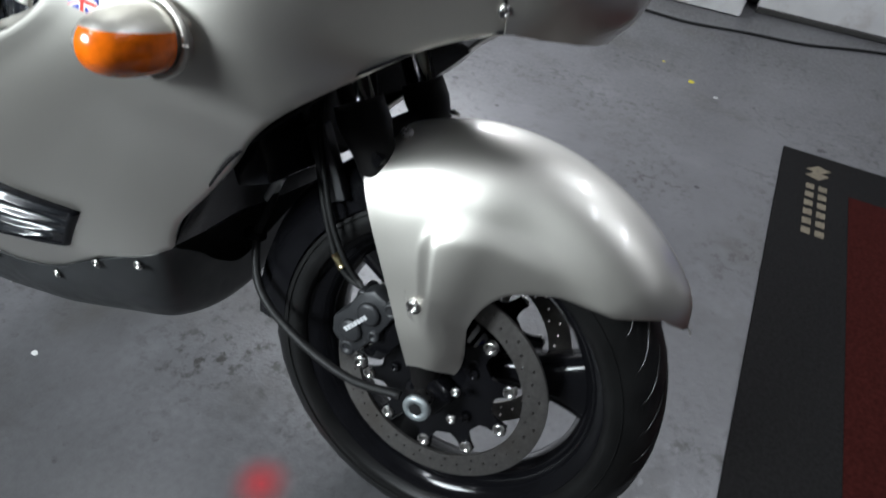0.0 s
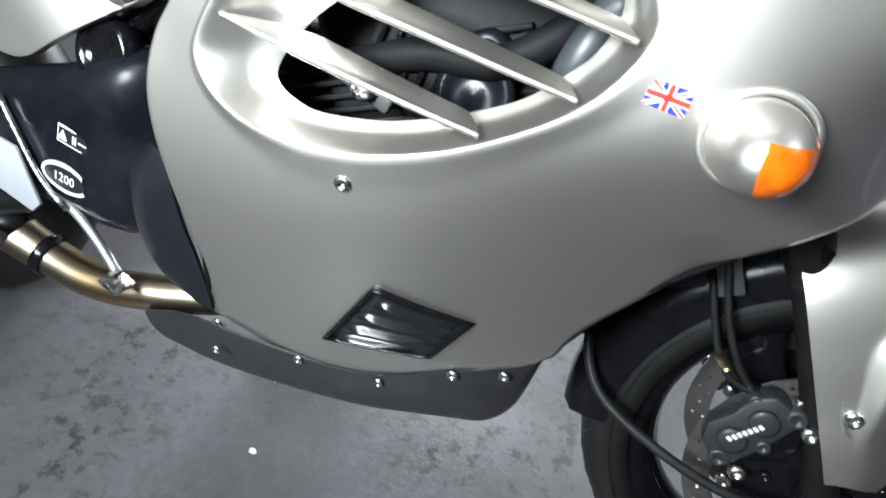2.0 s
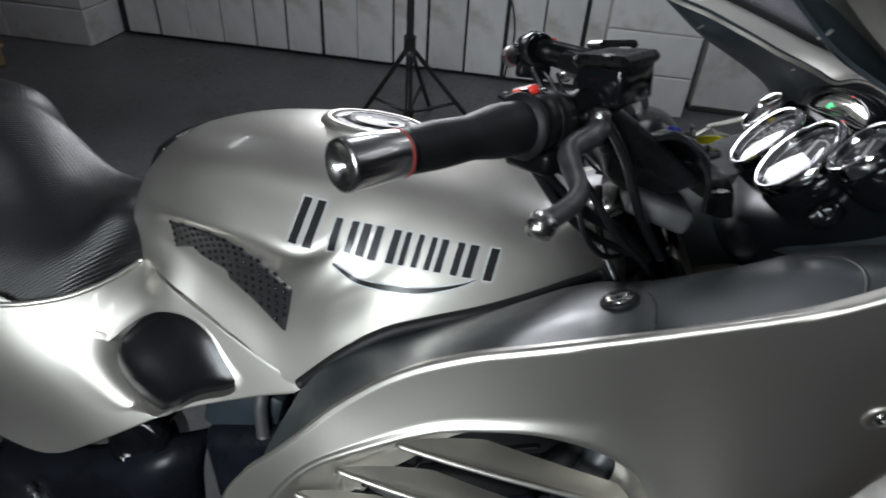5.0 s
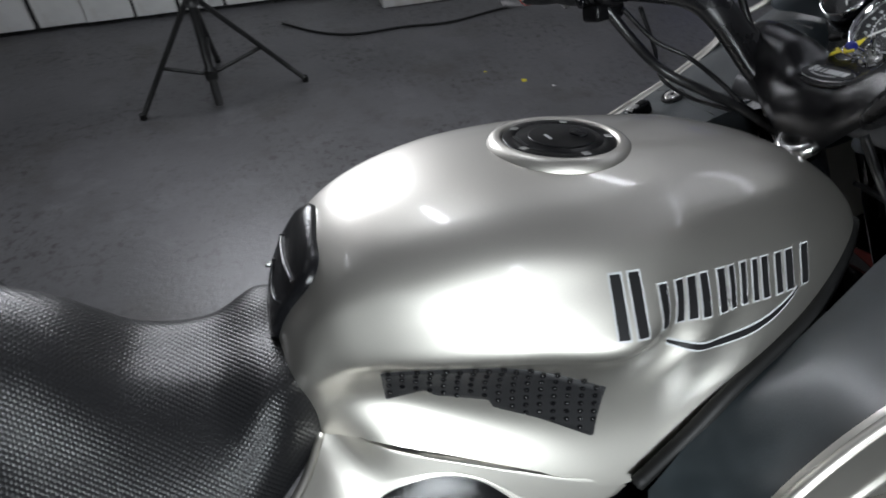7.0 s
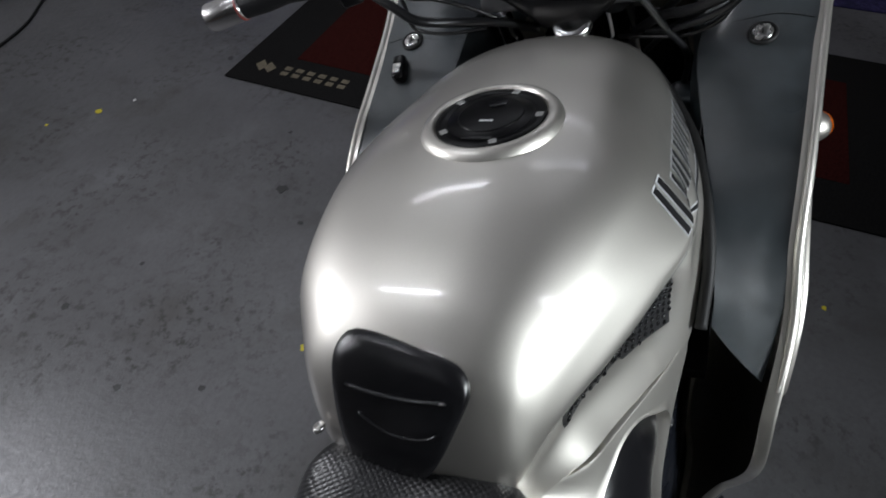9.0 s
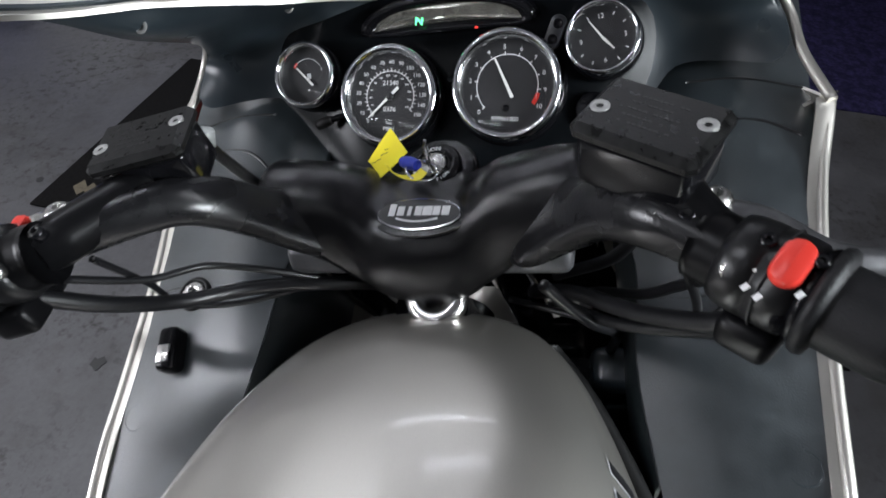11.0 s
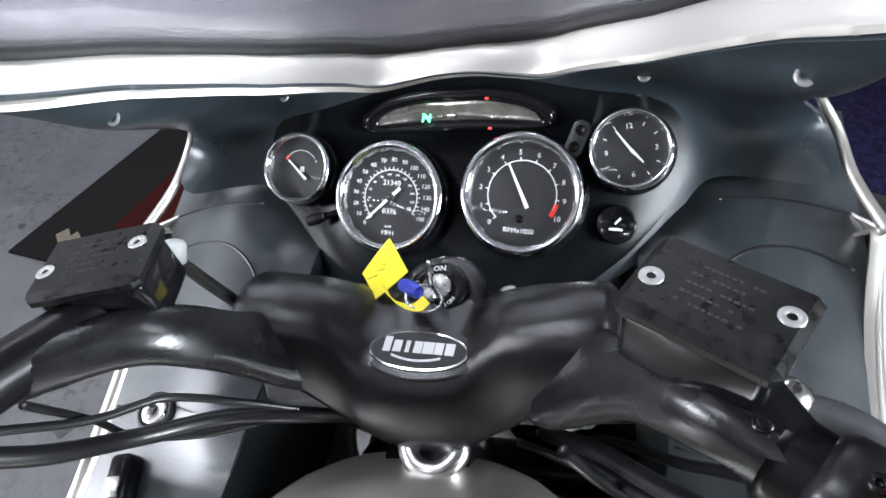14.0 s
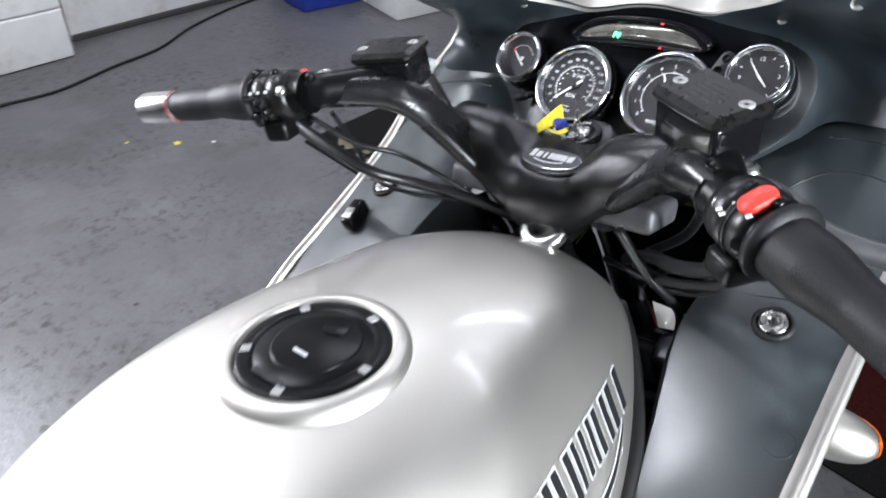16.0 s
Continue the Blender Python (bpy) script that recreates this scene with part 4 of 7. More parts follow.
for word, y in (("21340", .0125), ("0376", -.0125)):
    w = part("odometer", box((.023, .0072, .0006), m @ Matrix.Translation((0, y, 0)), 0), INK, g, flat=True)
    part("odometer_digits", text_bm(word, .0066, m @ Matrix.Translation((0, y, .0006)), bmesh.new()), WHITE, w, flat=True)
needle(m, -136, R * .72, .012, .0015, g)
part("needle_hub", lathe([(.004, 0), (.0035, .0025), (0, .0026)], m @ Vector((0, 0, .001)), GN, 20), INK, g)
stem = part("reset_knob", tube([(-.2, .112, 1.026), (-.204, .132, 1.022)], .0032, 6, 12, smooth=False), BLACK, g)
part("knob_grip", tube([(-.204, .132, 1.022), (-.2045, .135, 1.0215), (-.2075, .149, 1.0185)], [.0042, .0056, .005], 10, 14, smooth=False), RUBBER, stem, "ridged trip reset knob")

g, m = dial("tachometer", (-.214, -.0555, 1.05), .0465, "round rev counter with chrome bezel and black dial", UP)
R = .0465 * .9
bm = arc_bm(m, -135, 112, R * .68, .0009)
for i in range(11):
    a = -135 + 25.5 * i
    box((.0009, .0035, .0003), polar(m, a, R * .7, True), 0, bm)
    text_bm(str(i), .0062, polar(m, a, R * .84), bm)
text_bm("RPMx1000", .0058, m @ Matrix.Translation((0, -R * .72, 0)), bm)
part("dial_markings", bm, WHITE, g, "white numerals and graduations", flat=True)
part("red_line", arc_bm(m, 101, 122, R * .7, .004, 12), RED, g, "red warning band", flat=True)
needle(m, -28, R * .66, .012, .0016, g)
part("dial_screw", lathe([(.0035, 0), (.003, .0015), (0, .0016)], m @ Vector((0, -R * .48, 0)), GN, 16), BLACK, g)

g, m = dial("fuel_gauge", (-.196, .1475, 1.07), .0295, "small fuel gauge with chrome bezel", (.6, .02, .8))
R = .0295 * .9
bm = arc_bm(m, -52, 60, R * .62, .0006, 20)
text_bm("F", .004, polar(m, 72, R * .62), bm)
box((.0042, .0052, .0003), m @ Matrix.Translation((.0015, -.001, 0)), 0, bm)
part("dial_markings", bm, WHITE, g, flat=True)
part("red_line", arc_bm(m, -58, -40, R * .62, .0022, 8), RED, g, flat=True)
needle(m @ Matrix.Translation((.002, -.006, 0)), -42, R * .7, .006, .0012, g)

g, m = dial("clock", (-.195, -.1415, 1.078), .0295, "small analogue clock with chrome bezel", (.6, .1, .8), (-.8, .06, .6))
R = .0295 * .9
bm = bmesh.new()
for i in range(12):
    if i % 3:
        box((.0008, .003, .0003), polar(m, 30 * i, R * .84, True), 0, bm)
for n_, a in (("12", 0), ("3", 90), ("6", 180), ("9", 270)):
    text_bm(n_, .006, polar(m, a, R * .72), bm)
part("dial_markings", bm, WHITE, g, flat=True)
needle(m, -32, R * .74, .0, .001, g)
needle(m, 142, R * .52, .0, .0013, g)

# moulding round the gauges, and the hood with a curved row of warning lights
# the inner cowl's plastic in a darker copy, with its shade in the colour
SURROUND = material("shaded_inner_moulding", (.0045, .0055, .0065), .24, spec=.1, bump=.12, bump_scale=1300, distance=.0004, grain=.2, scale=30)
RIMLINE = [(.074, 1.122), (.13, 1.111), (.186, 1.092), (.208, 1.058), (.205, 1.02), (.18, .994), (.15, .968), (.118, .94), (.03, .93), (-.084, .933), (-.114, .963), (-.152, .985), (-.186, 1.014), (-.194, 1.05), (-.184, 1.083), (-.158, 1.106), (-.088, 1.12), (-.006, 1.131)]
edge_line = crv(RIMLINE, 120, True)
mid = np.array((0.004, 1.045))
rows = []
for k, out in ((1.03, -.003), (1.0, .0005), (.95, .0025), (.88, .004), (.78, .0055), (.65, .007), (.5, .008), (.35, .008), (.2, .008), (.02, .008)):
    rows.append(face(mid + (edge_line - mid) * k, out))
part("instrument_surround", sheet(rows, closed_v=True), SURROUND, bike, "satin moulding round the instruments, its shade put into a darker colour", edge=1.2)


def crescent(w, h, up_by, n=40, tall=.0125):
    """The curved outline of the lamp window: upper edge, then lower edge back."""
    s_ = np.linspace(-1, 1, n)
    y = .003 + w * s_
    bow = 1.0935 + up_by + .0045 * (1 - s_ ** 2) + .001 * s_
    full_ = np.sqrt(np.maximum(0, 1 - np.abs(s_) ** 2.6))
    top_ = np.stack([y, bow + (tall + h) * full_ * .93], 1)
    low_ = np.stack([y, bow - h * full_], 1)
    return np.vstack([top_, low_[::-1][1:-1]])


rows = [face(crescent(w, h, u), o) for w, h, u, o in ((.09, .0135, -.001, .004), (.087, .012, 0, .015), (.081, .009, .0, .0195), (.0755, .0055, 0, .0185), (.0715, .003, 0, .0135))]
lights = part("lamp_hood", sheet(rows, closed_v=True), GLOSSBLACK, bike, "gloss black hood with a curved row of warning lights", edge=1.2)
# pale streaked metal colour carries the bright reflections of the window
LENS = material("bright_lamp_window", (.82, .79, .7), .16, .9, coat=1.0, grain=.3, scale=90, bump=.25, bump_scale=60, distance=.002)
outer = crescent(.0725, .003, 0)
core = np.array((.003, 1.1025))
window = part("lamp_window", sheet([face(core + (outer - core) * k, .0145 + .004 * (1 - k * k)) for k in (1, .85, .6, .3, .03)], closed_v=True), LENS, lights, "silvery lamp window, bright reflections put into its colour", edge=1.2)
part("neutral_lamp", text_bm("N", .011, Matrix.Translation(face((.028, 1.1), .0195)) @ basis(GN, UP), bmesh.new(), .0004), glowing("green_lamp", (.1, .9, .35), 3), window, "lit green neutral lamp", flat=True)
for y, z in ((-.027, 1.1165), (-.027, 1.09)):
    part("oil_lamp", box((.003, .0018, .001), Matrix.Translation(face((y, z), .0215)) @ basis(GN, UP), .0005), glowing("red_lamp", (.9, .04, .03), 1.5), window, "lit red warning lamp", flat=True)
PLATE = material("grey_satin_switch_plate", (.022, .023, .025), .35, spec=.5, grain=.1, scale=80)
sm = Matrix.Translation(face((-.0995, 1.0785), .0165)) @ basis(GN, (.6, -.4, .8))
plate = part("switch_plate", prism(rounded(.0145, .031, .0065), .0045, sm, .0014), PLATE, lights, "dark grey oval switch plate with two round sockets")
for d in (-.0072, .0072):
    part("switch_socket", lathe([(.0046, 0), (.0044, .0008), (.0034, .0009), (.0031, .0002), (0, .0002)], sm @ Vector((0, d, .0045)), GN, 18), BLACK, plate)
lighter = part("power_socket", lathe([(.016, -.006), (.0165, .004), (.0145, .006), (.013, .004), (0, .004)], face((-.131, 1.012), .012), GN, 32), GLOSSBLACK, bike, "black round accessory socket")
part("socket_mark", box((.011, .0022, .0004), Matrix.Translation(Vector(face((-.131, 1.012), .012)) + GN * .0045) @ basis(GN, UP) @ Matrix.Translation((0, -.004, 0)), 0), WHITE, lighter, flat=True)
part("socket_mark", box((.007, .0018, .0004), Matrix.Translation(Vector(face((-.131, 1.012), .012)) + GN * .0045) @ basis(GN, UP) @ Matrix.Translation((.001, .003, 0)) @ Matrix.Rotation(.9, 4, "Z"), 0), WHITE, lighter, flat=True)


def screw(c, n, r, parent, mat=STEEL, h=.0035, name="screw"):
    """A dome-headed screw with a hexagon socket."""
    s = part(name, lathe([(r, 0), (r * .97, h * .5), (r * .75, h * .9), (r * .42, h), (r * .4, h * .45), (0, h * .4)], c, n, 20), mat, parent, "bright steel screw")
    return s


for y, z, r in ((.227, 1.169, .006), (-.227, 1.173, .006), (.152, 1.13, .005), (-.15, 1.129, .005)):
    c = Vector(face((y, z), .001))
    screw(c, Vector((-.75, 0, .66)), r, inner_shell, PALESTEEL, h=.0014)

# ---- handlebars ----
COVER = [
    (0, [(-.252, .968), (-.26, .998), (-.285, 1.02), (-.316, 1.031), (-.35, 1.0295), (-.3745, 1.026), (-.3943, 1.012), (-.405, .985), (-.401, .962), (-.3925, .95)]),
    (.02, [(-.255, .968), (-.263, .996), (-.287, 1.018), (-.316, 1.03), (-.35, 1.0288), (-.3743, 1.0255), (-.3934, 1.012), (-.404, .985), (-.4, .963), (-.3917, .952)]),
    (.036, [(-.264, .968), (-.272, .99), (-.29, 1.012), (-.318, 1.027), (-.35, 1.0305), (-.3746, 1.0275), (-.3907, 1.013), (-.401, .989), (-.398, .969), (-.3907, .96)]),
    (.05, [(-.277, .97), (-.284, .994), (-.301, 1.019), (-.326, 1.037), (-.35, 1.042), (-.374, 1.036), (-.388, 1.018), (-.396, .995), (-.396, .98), (-.39, .971)]),
    (.064, [(-.29, .975), (-.295, 1.003), (-.309, 1.029), (-.331, 1.047), (-.353, 1.0525), (-.3744, 1.045), (-.3865, 1.026), (-.393, 1.005), (-.395, .992), (-.391, .983)]),
    (.08, [(-.3, .98), (-.302, 1.013), (-.314, 1.037), (-.334, 1.0535), (-.356, 1.0575), (-.3756, 1.05), (-.3868, 1.033), (-.393, 1.015), (-.394, 1.005), (-.391, .997)]),
    (.098, [(-.304, .984), (-.306, 1.019), (-.317, 1.042), (-.336, 1.058), (-.357, 1.062), (-.3758, 1.055), (-.3867, 1.04), (-.3925, 1.025), (-.3933, 1.017), (-.3917, 1.01)]),
    (.114, [(-.306, .988), (-.308, 1.022), (-.318, 1.044), (-.336, 1.06), (-.357, 1.064), (-.3747, 1.058), (-.3849, 1.046), (-.3896, 1.034), (-.3905, 1.028), (-.3896, 1.022)]),
    (.127, [(-.308, .99), (-.31, 1.024), (-.319, 1.045), (-.337, 1.06), (-.356, 1.064), (-.373, 1.058), (-.382, 1.048), (-.387, 1.041), (-.388, 1.037), (-.387, 1.033)]),
    (.131, [(-.31, .992), (-.313, 1.022), (-.322, 1.041), (-.338, 1.055), (-.356, 1.059), (-.37, 1.054), (-.378, 1.046), (-.382, 1.04), (-.383, 1.037), (-.382, 1.034)])]
turned = Matrix.Translation((-.34, 0, 1.02)) @ pose(0, 0, 0, -2, 0, -3) @ Matrix.Translation((.34, 0, -1.02))
secs = [[(x, -y, z) for x, z in p] for y, p in COVER[:0:-1]] + [[(x, y, z) for x, z in p] for y, p in COVER]
cover_bm = loft(secs, 100, 64)
bmesh.ops.transform(cover_bm, matrix=turned, verts=cover_bm.verts)
shroud = part("handlebar_cover", cover_bm, LEATHERY, bike, "black grained padded handlebar cover", thick=.004, edge=1.0)
bn = Vector((-.28, .09, .95)).normalized()
bc = Vector((-.3725, -.003, 1.0278))
bm_ = Matrix.Translation(bc) @ basis(bn, (1, -.1, 0))
part("badge_boss", prism(ring2d(.084, .04), .0045, bm_ @ Matrix.Translation((0, 0, -.0032)), .0014), LEATHERY, shroud)
badge = part("oval_badge", prism(ring2d(.073, .03), .003, bm_, .001), CHROME, shroud, "oval black badge with a chrome rim")
part("badge_face", prism(ring2d(.0695, .0265), .0012, bm_ @ Matrix.Translation((0, 0, .0026))), INK, badge, flat=True)
bars = bmesh.new()
for i, w in enumerate((.0055, .006, .003, .006, .008, .006, .0065)):
    box((w, .0085 if i else .011, .0005), bm_ @ Matrix.Translation((-.0225 + .0076 * i, .002 if i else .003, .004)), 0, bars)
for i in range(12):
    a = -.8 + 1.6 * i / 11
    box((.0032, .0016, .0005), bm_ @ Matrix.Translation((.017 * a * 1.2, -.0078 + .004 * a * a, .004)) @ Matrix.Rotation(.35 * a, 4, "Z"), 0, bars)
part("badge_mark", bars, WHITE, badge, flat=True)
screw(Vector((-.281, -.05, 1.001)), Vector((-.1, .03, 1)), .0085, shroud, h=.002)
ic = Vector((-.316, -.005, 1.0325))
part("switch_collar", lathe([(.036, -.009), (.034, -.003), (.03, -.001), (.0245, -.001)], ic, bn, 40), LEATHERY, shroud)
ign = part("ignition_switch", lathe([(.024, -.003), (.0235, .003), (.0215, .005), (.0125, .005), (.0125, .002)], ic, bn, 40), BLACK, shroud, "black ignition switch with white lettering")
part("lock_barrel", lathe([(.0115, 0), (.0115, .0065), (.0095, .0075), (0, .0075)], ic, bn, 28), STEEL, ign, "steel lock barrel")
ib = Matrix.Translation(ic + bn * .0052) @ basis(bn, (1, 0, 0))
tb = text_bm("ON", .0062, ib @ Matrix.Translation((0, .0168, 0)), bmesh.new())
for word, a0, a1, size in (("IGNITION", 205, 128, .0046), ("LOCK", 290, 248, .0042), ("P", 225, 225, .0042)):
    for ch, a in zip(word, np.linspace(a0, a1, len(word))):
        text_bm(ch, size, polar(ib, a, .0172, True) @ Matrix.Rotation(math.pi, 4, "Z"), tb)
part("switch_lettering", tb, WHITE, ign, flat=True)
key = tagged(new("key"), "ignition key with steel ring and yellow paper tag in the lock", "key")
key.matrix_world = bike.matrix_world
kb = ic + bn * .0075
part("key_blade", box((.0022, .02, .016), Matrix.Translation(kb + bn * .008) @ basis(bn, (1, .3, 0)), .0008), STEEL, key)
ringc = Vector((-0.3405, -0.0023, 1.048))
part("key_ring", tube([ringc + Vector((.013 * math.cos(a), .012 * math.sin(a), .004 * math.sin(a))) for a in np.linspace(0, 6.15, 24)], .0011, 48, 8), CHROME, key, "steel split ring")
part("spare_key", tube([(-.3195, -.003, 1.063), (-.316, .002, 1.04), (-.312, .007, 1.024)], [.0014, .0028, .0032], 8, 6, smooth=False), STEEL, key, "second steel key")
part("key_sleeve", tube([(-.3285, .0165, 1.0495), (-.331, .013, 1.0505), (-.3385, .0035, 1.053), (-.341, 0, 1.0535)], [.0042, .0054, .0054, .0042], 12, 14, smooth=False), BLUE, key, "blue plastic key sleeve")
quad_ = [Vector(p) for p in ((-0.2879, 0.0664, 1.024), (-0.2694, 0.0441, 1.042), (-0.3124, 0.0166, 1.052), (-0.327, 0.0414, 1.032))]
rows = []
for u in np.linspace(0, 1, 10):
    rows.append([(quad_[0].lerp(quad_[1], u)).lerp(quad_[3].lerp(quad_[2], u), v) + Vector((0, 0, .004 * math.sin(3 * v + 1.5 * u))) for v in np.linspace(0, 1, 8)])
tag = part("paper_tag", sheet([[tuple(p) for p in r] for r in rows]), YELLOW, key, "yellow paper tag with handwriting", thick=.0006)
part("tag_strap", sheet([[tuple(Vector(p) + Vector((.0035, .0035, 0)) * k) for k in (-1, 0, 1)] for p in crv([(-.322, .034, 1.042), (-.338, .024, 1.046), (-.35, .01, 1.049), (-.352, -.001, 1.05), (-.346, -.006, 1.052)], 16)]), YELLOW, tag, thick=.0006)
wr = bmesh.new()
for i in range(5):
    p = rows[2 + i][1 + i % 2].lerp(rows[2 + i][6], .5) + Vector((0, 0, .0008))
    box((.0008, .013 - .003 * (i % 3), .0003), Matrix.Translation(p) @ Matrix.Rotation(.55, 4, "Z"), 0, wr)
part("tag_writing", wr, material("grey_pen", (.3, .26, .05), .6), tag, flat=True)

RIGHT = dict(grip0=(-.505, -.244, 1.078), grip1=(-.582, -.347, 1.067))
LEFT = dict(grip0=(-.522, .247, 1.108), grip1=(-.552, .368, 1.091))
# each arm: centre, half of its width as a way, half of its thickness
ARM = {-1: [((-.352, -.085, 1.005), (-.012, .03, -.03), .012), ((-.385, -.104, 1.03), (-.012, .028, -.032), .0125), ((-.408, -.126, 1.055), (-.01, .016, -.024), .0135),
            ((-.43, -.146, 1.075), (-.006, .008, -.018), .015), ((-.455, -.172, 1.088), (-.003, .004, -.0165), .016), ((-.47, -.194, 1.087), (0, 0, -.0155), .0155)],
       1: [((-.345, .085, 1.005), (-.012, -.03, -.03), .012), ((-.37, .098, 1.022), (-.012, -.02, -.026), .0125), ((-.395, .113, 1.052), (-.013, -.008, -.017), .0125),
           ((-.419, .127, 1.083), (-.013, -.003, -.014), .013), ((-.434, .142, 1.097), (-.01, -.003, -.0145), .0145), ((-.462, .174, 1.105), (0, 0, -.0155), .0155)]}


def cast_arm(rows, nu=48, nv=28):
    """A cast bar whose section goes from a wide web to a round end."""
    a = np.linspace(0, 2 * np.pi, nv, endpoint=False)
    mids = np.array([r[0] for r in rows], float)
    along = np.gradient(mids, axis=0)
    secs = []
    for c, d, (_, wide, thick) in zip(mids, along, rows):
        wide = np.array(wide, float)
        wide -= d * (wide @ d) / (d @ d)
        flat = np.cross(d, wide)
        flat *= thick / np.linalg.norm(flat)
        ca, sa = np.cos(a), np.sin(a)
        secs.append(c + (np.sign(ca) * np.abs(ca) ** .8)[:, None] * wide + (np.sign(sa) * np.abs(sa) ** .8)[:, None] * flat)
    secs = np.array(secs)
    g = np.stack([crv(secs[:, j], nu) for j in range(nv)], 1)
    b = sheet(g, closed_v=True)
    b.verts.ensure_lookup_table()
    b.faces.new([b.verts[j] for j in range(nv)][::-1])
    bmesh.ops.recalc_face_normals(b, faces=b.faces)
    return b


CAST = material("black_cast_paint", (.008, .008, .009), .27, spec=.4, bump=.25, bump_scale=420, distance=.0006, grain=.3, scale=30, rough_vary=.1)
LIDBLACK = material("worn_black_anodising", (.006, .006, .006), .33, spec=.22, grain=.5, scale=160, bump=.1, bump_scale=600, rough_vary=.1, tone=(.02, .018, .017), tone_scale=45, tone_at=(.65, .9))
LEVERGREY = material("worn_grey_lever", (.13, .13, .135), .38, .7, grain=.25, scale=60, bump=.1, bump_scale=300)
SWITCHBLACK = material("moulded_switch_black", (.007, .007, .0075), .3, spec=.35, bump=.25, bump_scale=800, distance=.0004, grain=.2, scale=40)
PALE_CAP = material("pale_grey_cap", (.4, .42, .41), .4)
GRIP = material("ribbed_grip_rubber", (.008, .008, .009), .5, spec=.3, bump=.6, bump_scale=700, distance=.0006, grain=.2, scale=50)
for side, B in ((-1, RIGHT), (1, LEFT)):
    v = {k: Vector(p) for k, p in B.items()}
    ax = (v["grip1"] - v["grip0"]).normalized()
    bar = part("handlebar", cast_arm(ARM[side] + [(v["grip0"], (0, 0, -.013), .013)]), CAST, bike, "black cast handlebar, flat and wide where it leaves the cover", edge=1.2)
    part("grip", tube([v["grip0"], v["grip0"] + ax * .006, v["grip0"] + ax * .007, v["grip1"] - ax * .004, v["grip1"]], [.022, .022, .0172, .0182, .0165], 40, 24, smooth=False), GRIP, bar, "black rubber grip")
    weight = part("bar_end", lathe([(.0165, 0), (.0172, .003), (.0188, .05), (.0178, .053), (.015, .0535), (.013, .051), (.006, .0505), (.0055, .047), (0, .047)], v["grip1"], ax, 32), POLISHED, bar, "polished steel bar end weight")
    part("red_band", lathe([(.0172, .0025), (.0178, .003), (.0178, .0042), (.0173, .0047)], v["grip1"], ax, 32, caps=False), BAND, weight)
    sw0 = v["grip0"] - ax * .036
    m = Matrix.Translation(sw0 + ax * .015) @ basis(ax, (0, 0, 1))
    pod = part("switch_housing", lathe([(.018, -.003), (.0235, -.001), (.0252, .004), (.0256, .01), (.0256, .017), (.0249, .0175), (.0249, .0185), (.0256, .019), (.0256, .031), (.025, .036), (.022, .039)], v["grip0"] - ax * .044, ax, 40), SWITCHBLACK, bar, "black drum-shaped switch housing with white symbols", edge=.5)
    add_ring = lathe([(.024, 0), (.0255, .003), (.024, .007)], v["grip0"] - ax * .006, ax, 32)
    part("housing_ring", add_ring, BLACK, pod)
    if side < 0:
        kt = Vector((-.507, -.228, 1.103))
        kn = Vector((-.35, .1, .93)).normalized()
        part("stop_switch", prism(rounded(.0255, .015, .0074), .0085, Matrix.Translation(kt - kn * .003) @ basis(kn, (.75, .55, .3)) @ Matrix.Rotation(radians(20), 4, "Z"), .003), RED, pod, "red engine stop rocker switch")
        for i, (dx, dy) in enumerate(((.02, .0), (.012, .014), (-.006, .02), (-.018, .016), (-.022, .0))):
            part("switch_mark", box((.0038, .0028, .0004), Matrix.Translation(kt + Vector((dx * .6 - .004, dy, -.0015 - abs(dy) * .25))) @ basis(kn, (.75, .55, .3)), 0), WHITE, pod, flat=True)
        part("starter_button", lathe([(.0075, 0), (.0075, .003), (.006, .004), (0, .004)], sw0 + ax * .018 + Vector((-.022, -.004, -.006)), Vector((-.95, 0, .25)), 20), BLACK, pod)
    else:
        part("red_switch", box((.01, .011, .007), Matrix.Translation(Vector((-.493, .212, 1.128))) @ basis(Vector((-.2, 0, 1)), (1, 0, 0)), .0025), RED, pod, "small red switch")
        part("thumb_switch", box((.014, .02, .008), Matrix.Translation(sw0 + ax * .02 + Vector((-.026, 0, .004))), .003), BLACK, pod)
        part("thumb_switch", box((.012, .01, .008), Matrix.Translation(sw0 + ax * .006 + Vector((-.026, 0, -.008))), .003), BLACK, pod)
        part("horn_button", lathe([(.008, 0), (.0075, .004), (0, .005)], sw0 + ax * .02 + Vector((-.024, 0, -.016)), Vector((-1, 0, -.1)), 20), BLACK, pod)
        for d in (.004, .014, .024):
            part("switch_mark", box((.004, .0025, .0004), Matrix.Translation(sw0 + ax * d + Vector((-.0245, 0, .0105))) @ basis(Vector((-1, 0, .3)), (0, 0, 1)), 0), WHITE, pod, flat=True)
    part("clamp", tube([v["grip0"] - ax * .062, v["grip0"] - ax * .038], .0205, 6, 20), SATINBLACK, bar, "black lever clamp")
    part("clamp_bolt", lathe([(.005, 0), (.005, .006), (0, .006)], v["grip0"] - ax * .05 + Vector((-.02, 0, .008)), Vector((-.9, 0, .4)), 12), STEEL, bar)
    # lever
    l0 = v["grip0"] - ax * .05 + Vector((.035, 0, -.004))
    tip = Vector((-.48, -.389, 1.043)) if side < 0 else Vector((-.46, .425, 1.06))
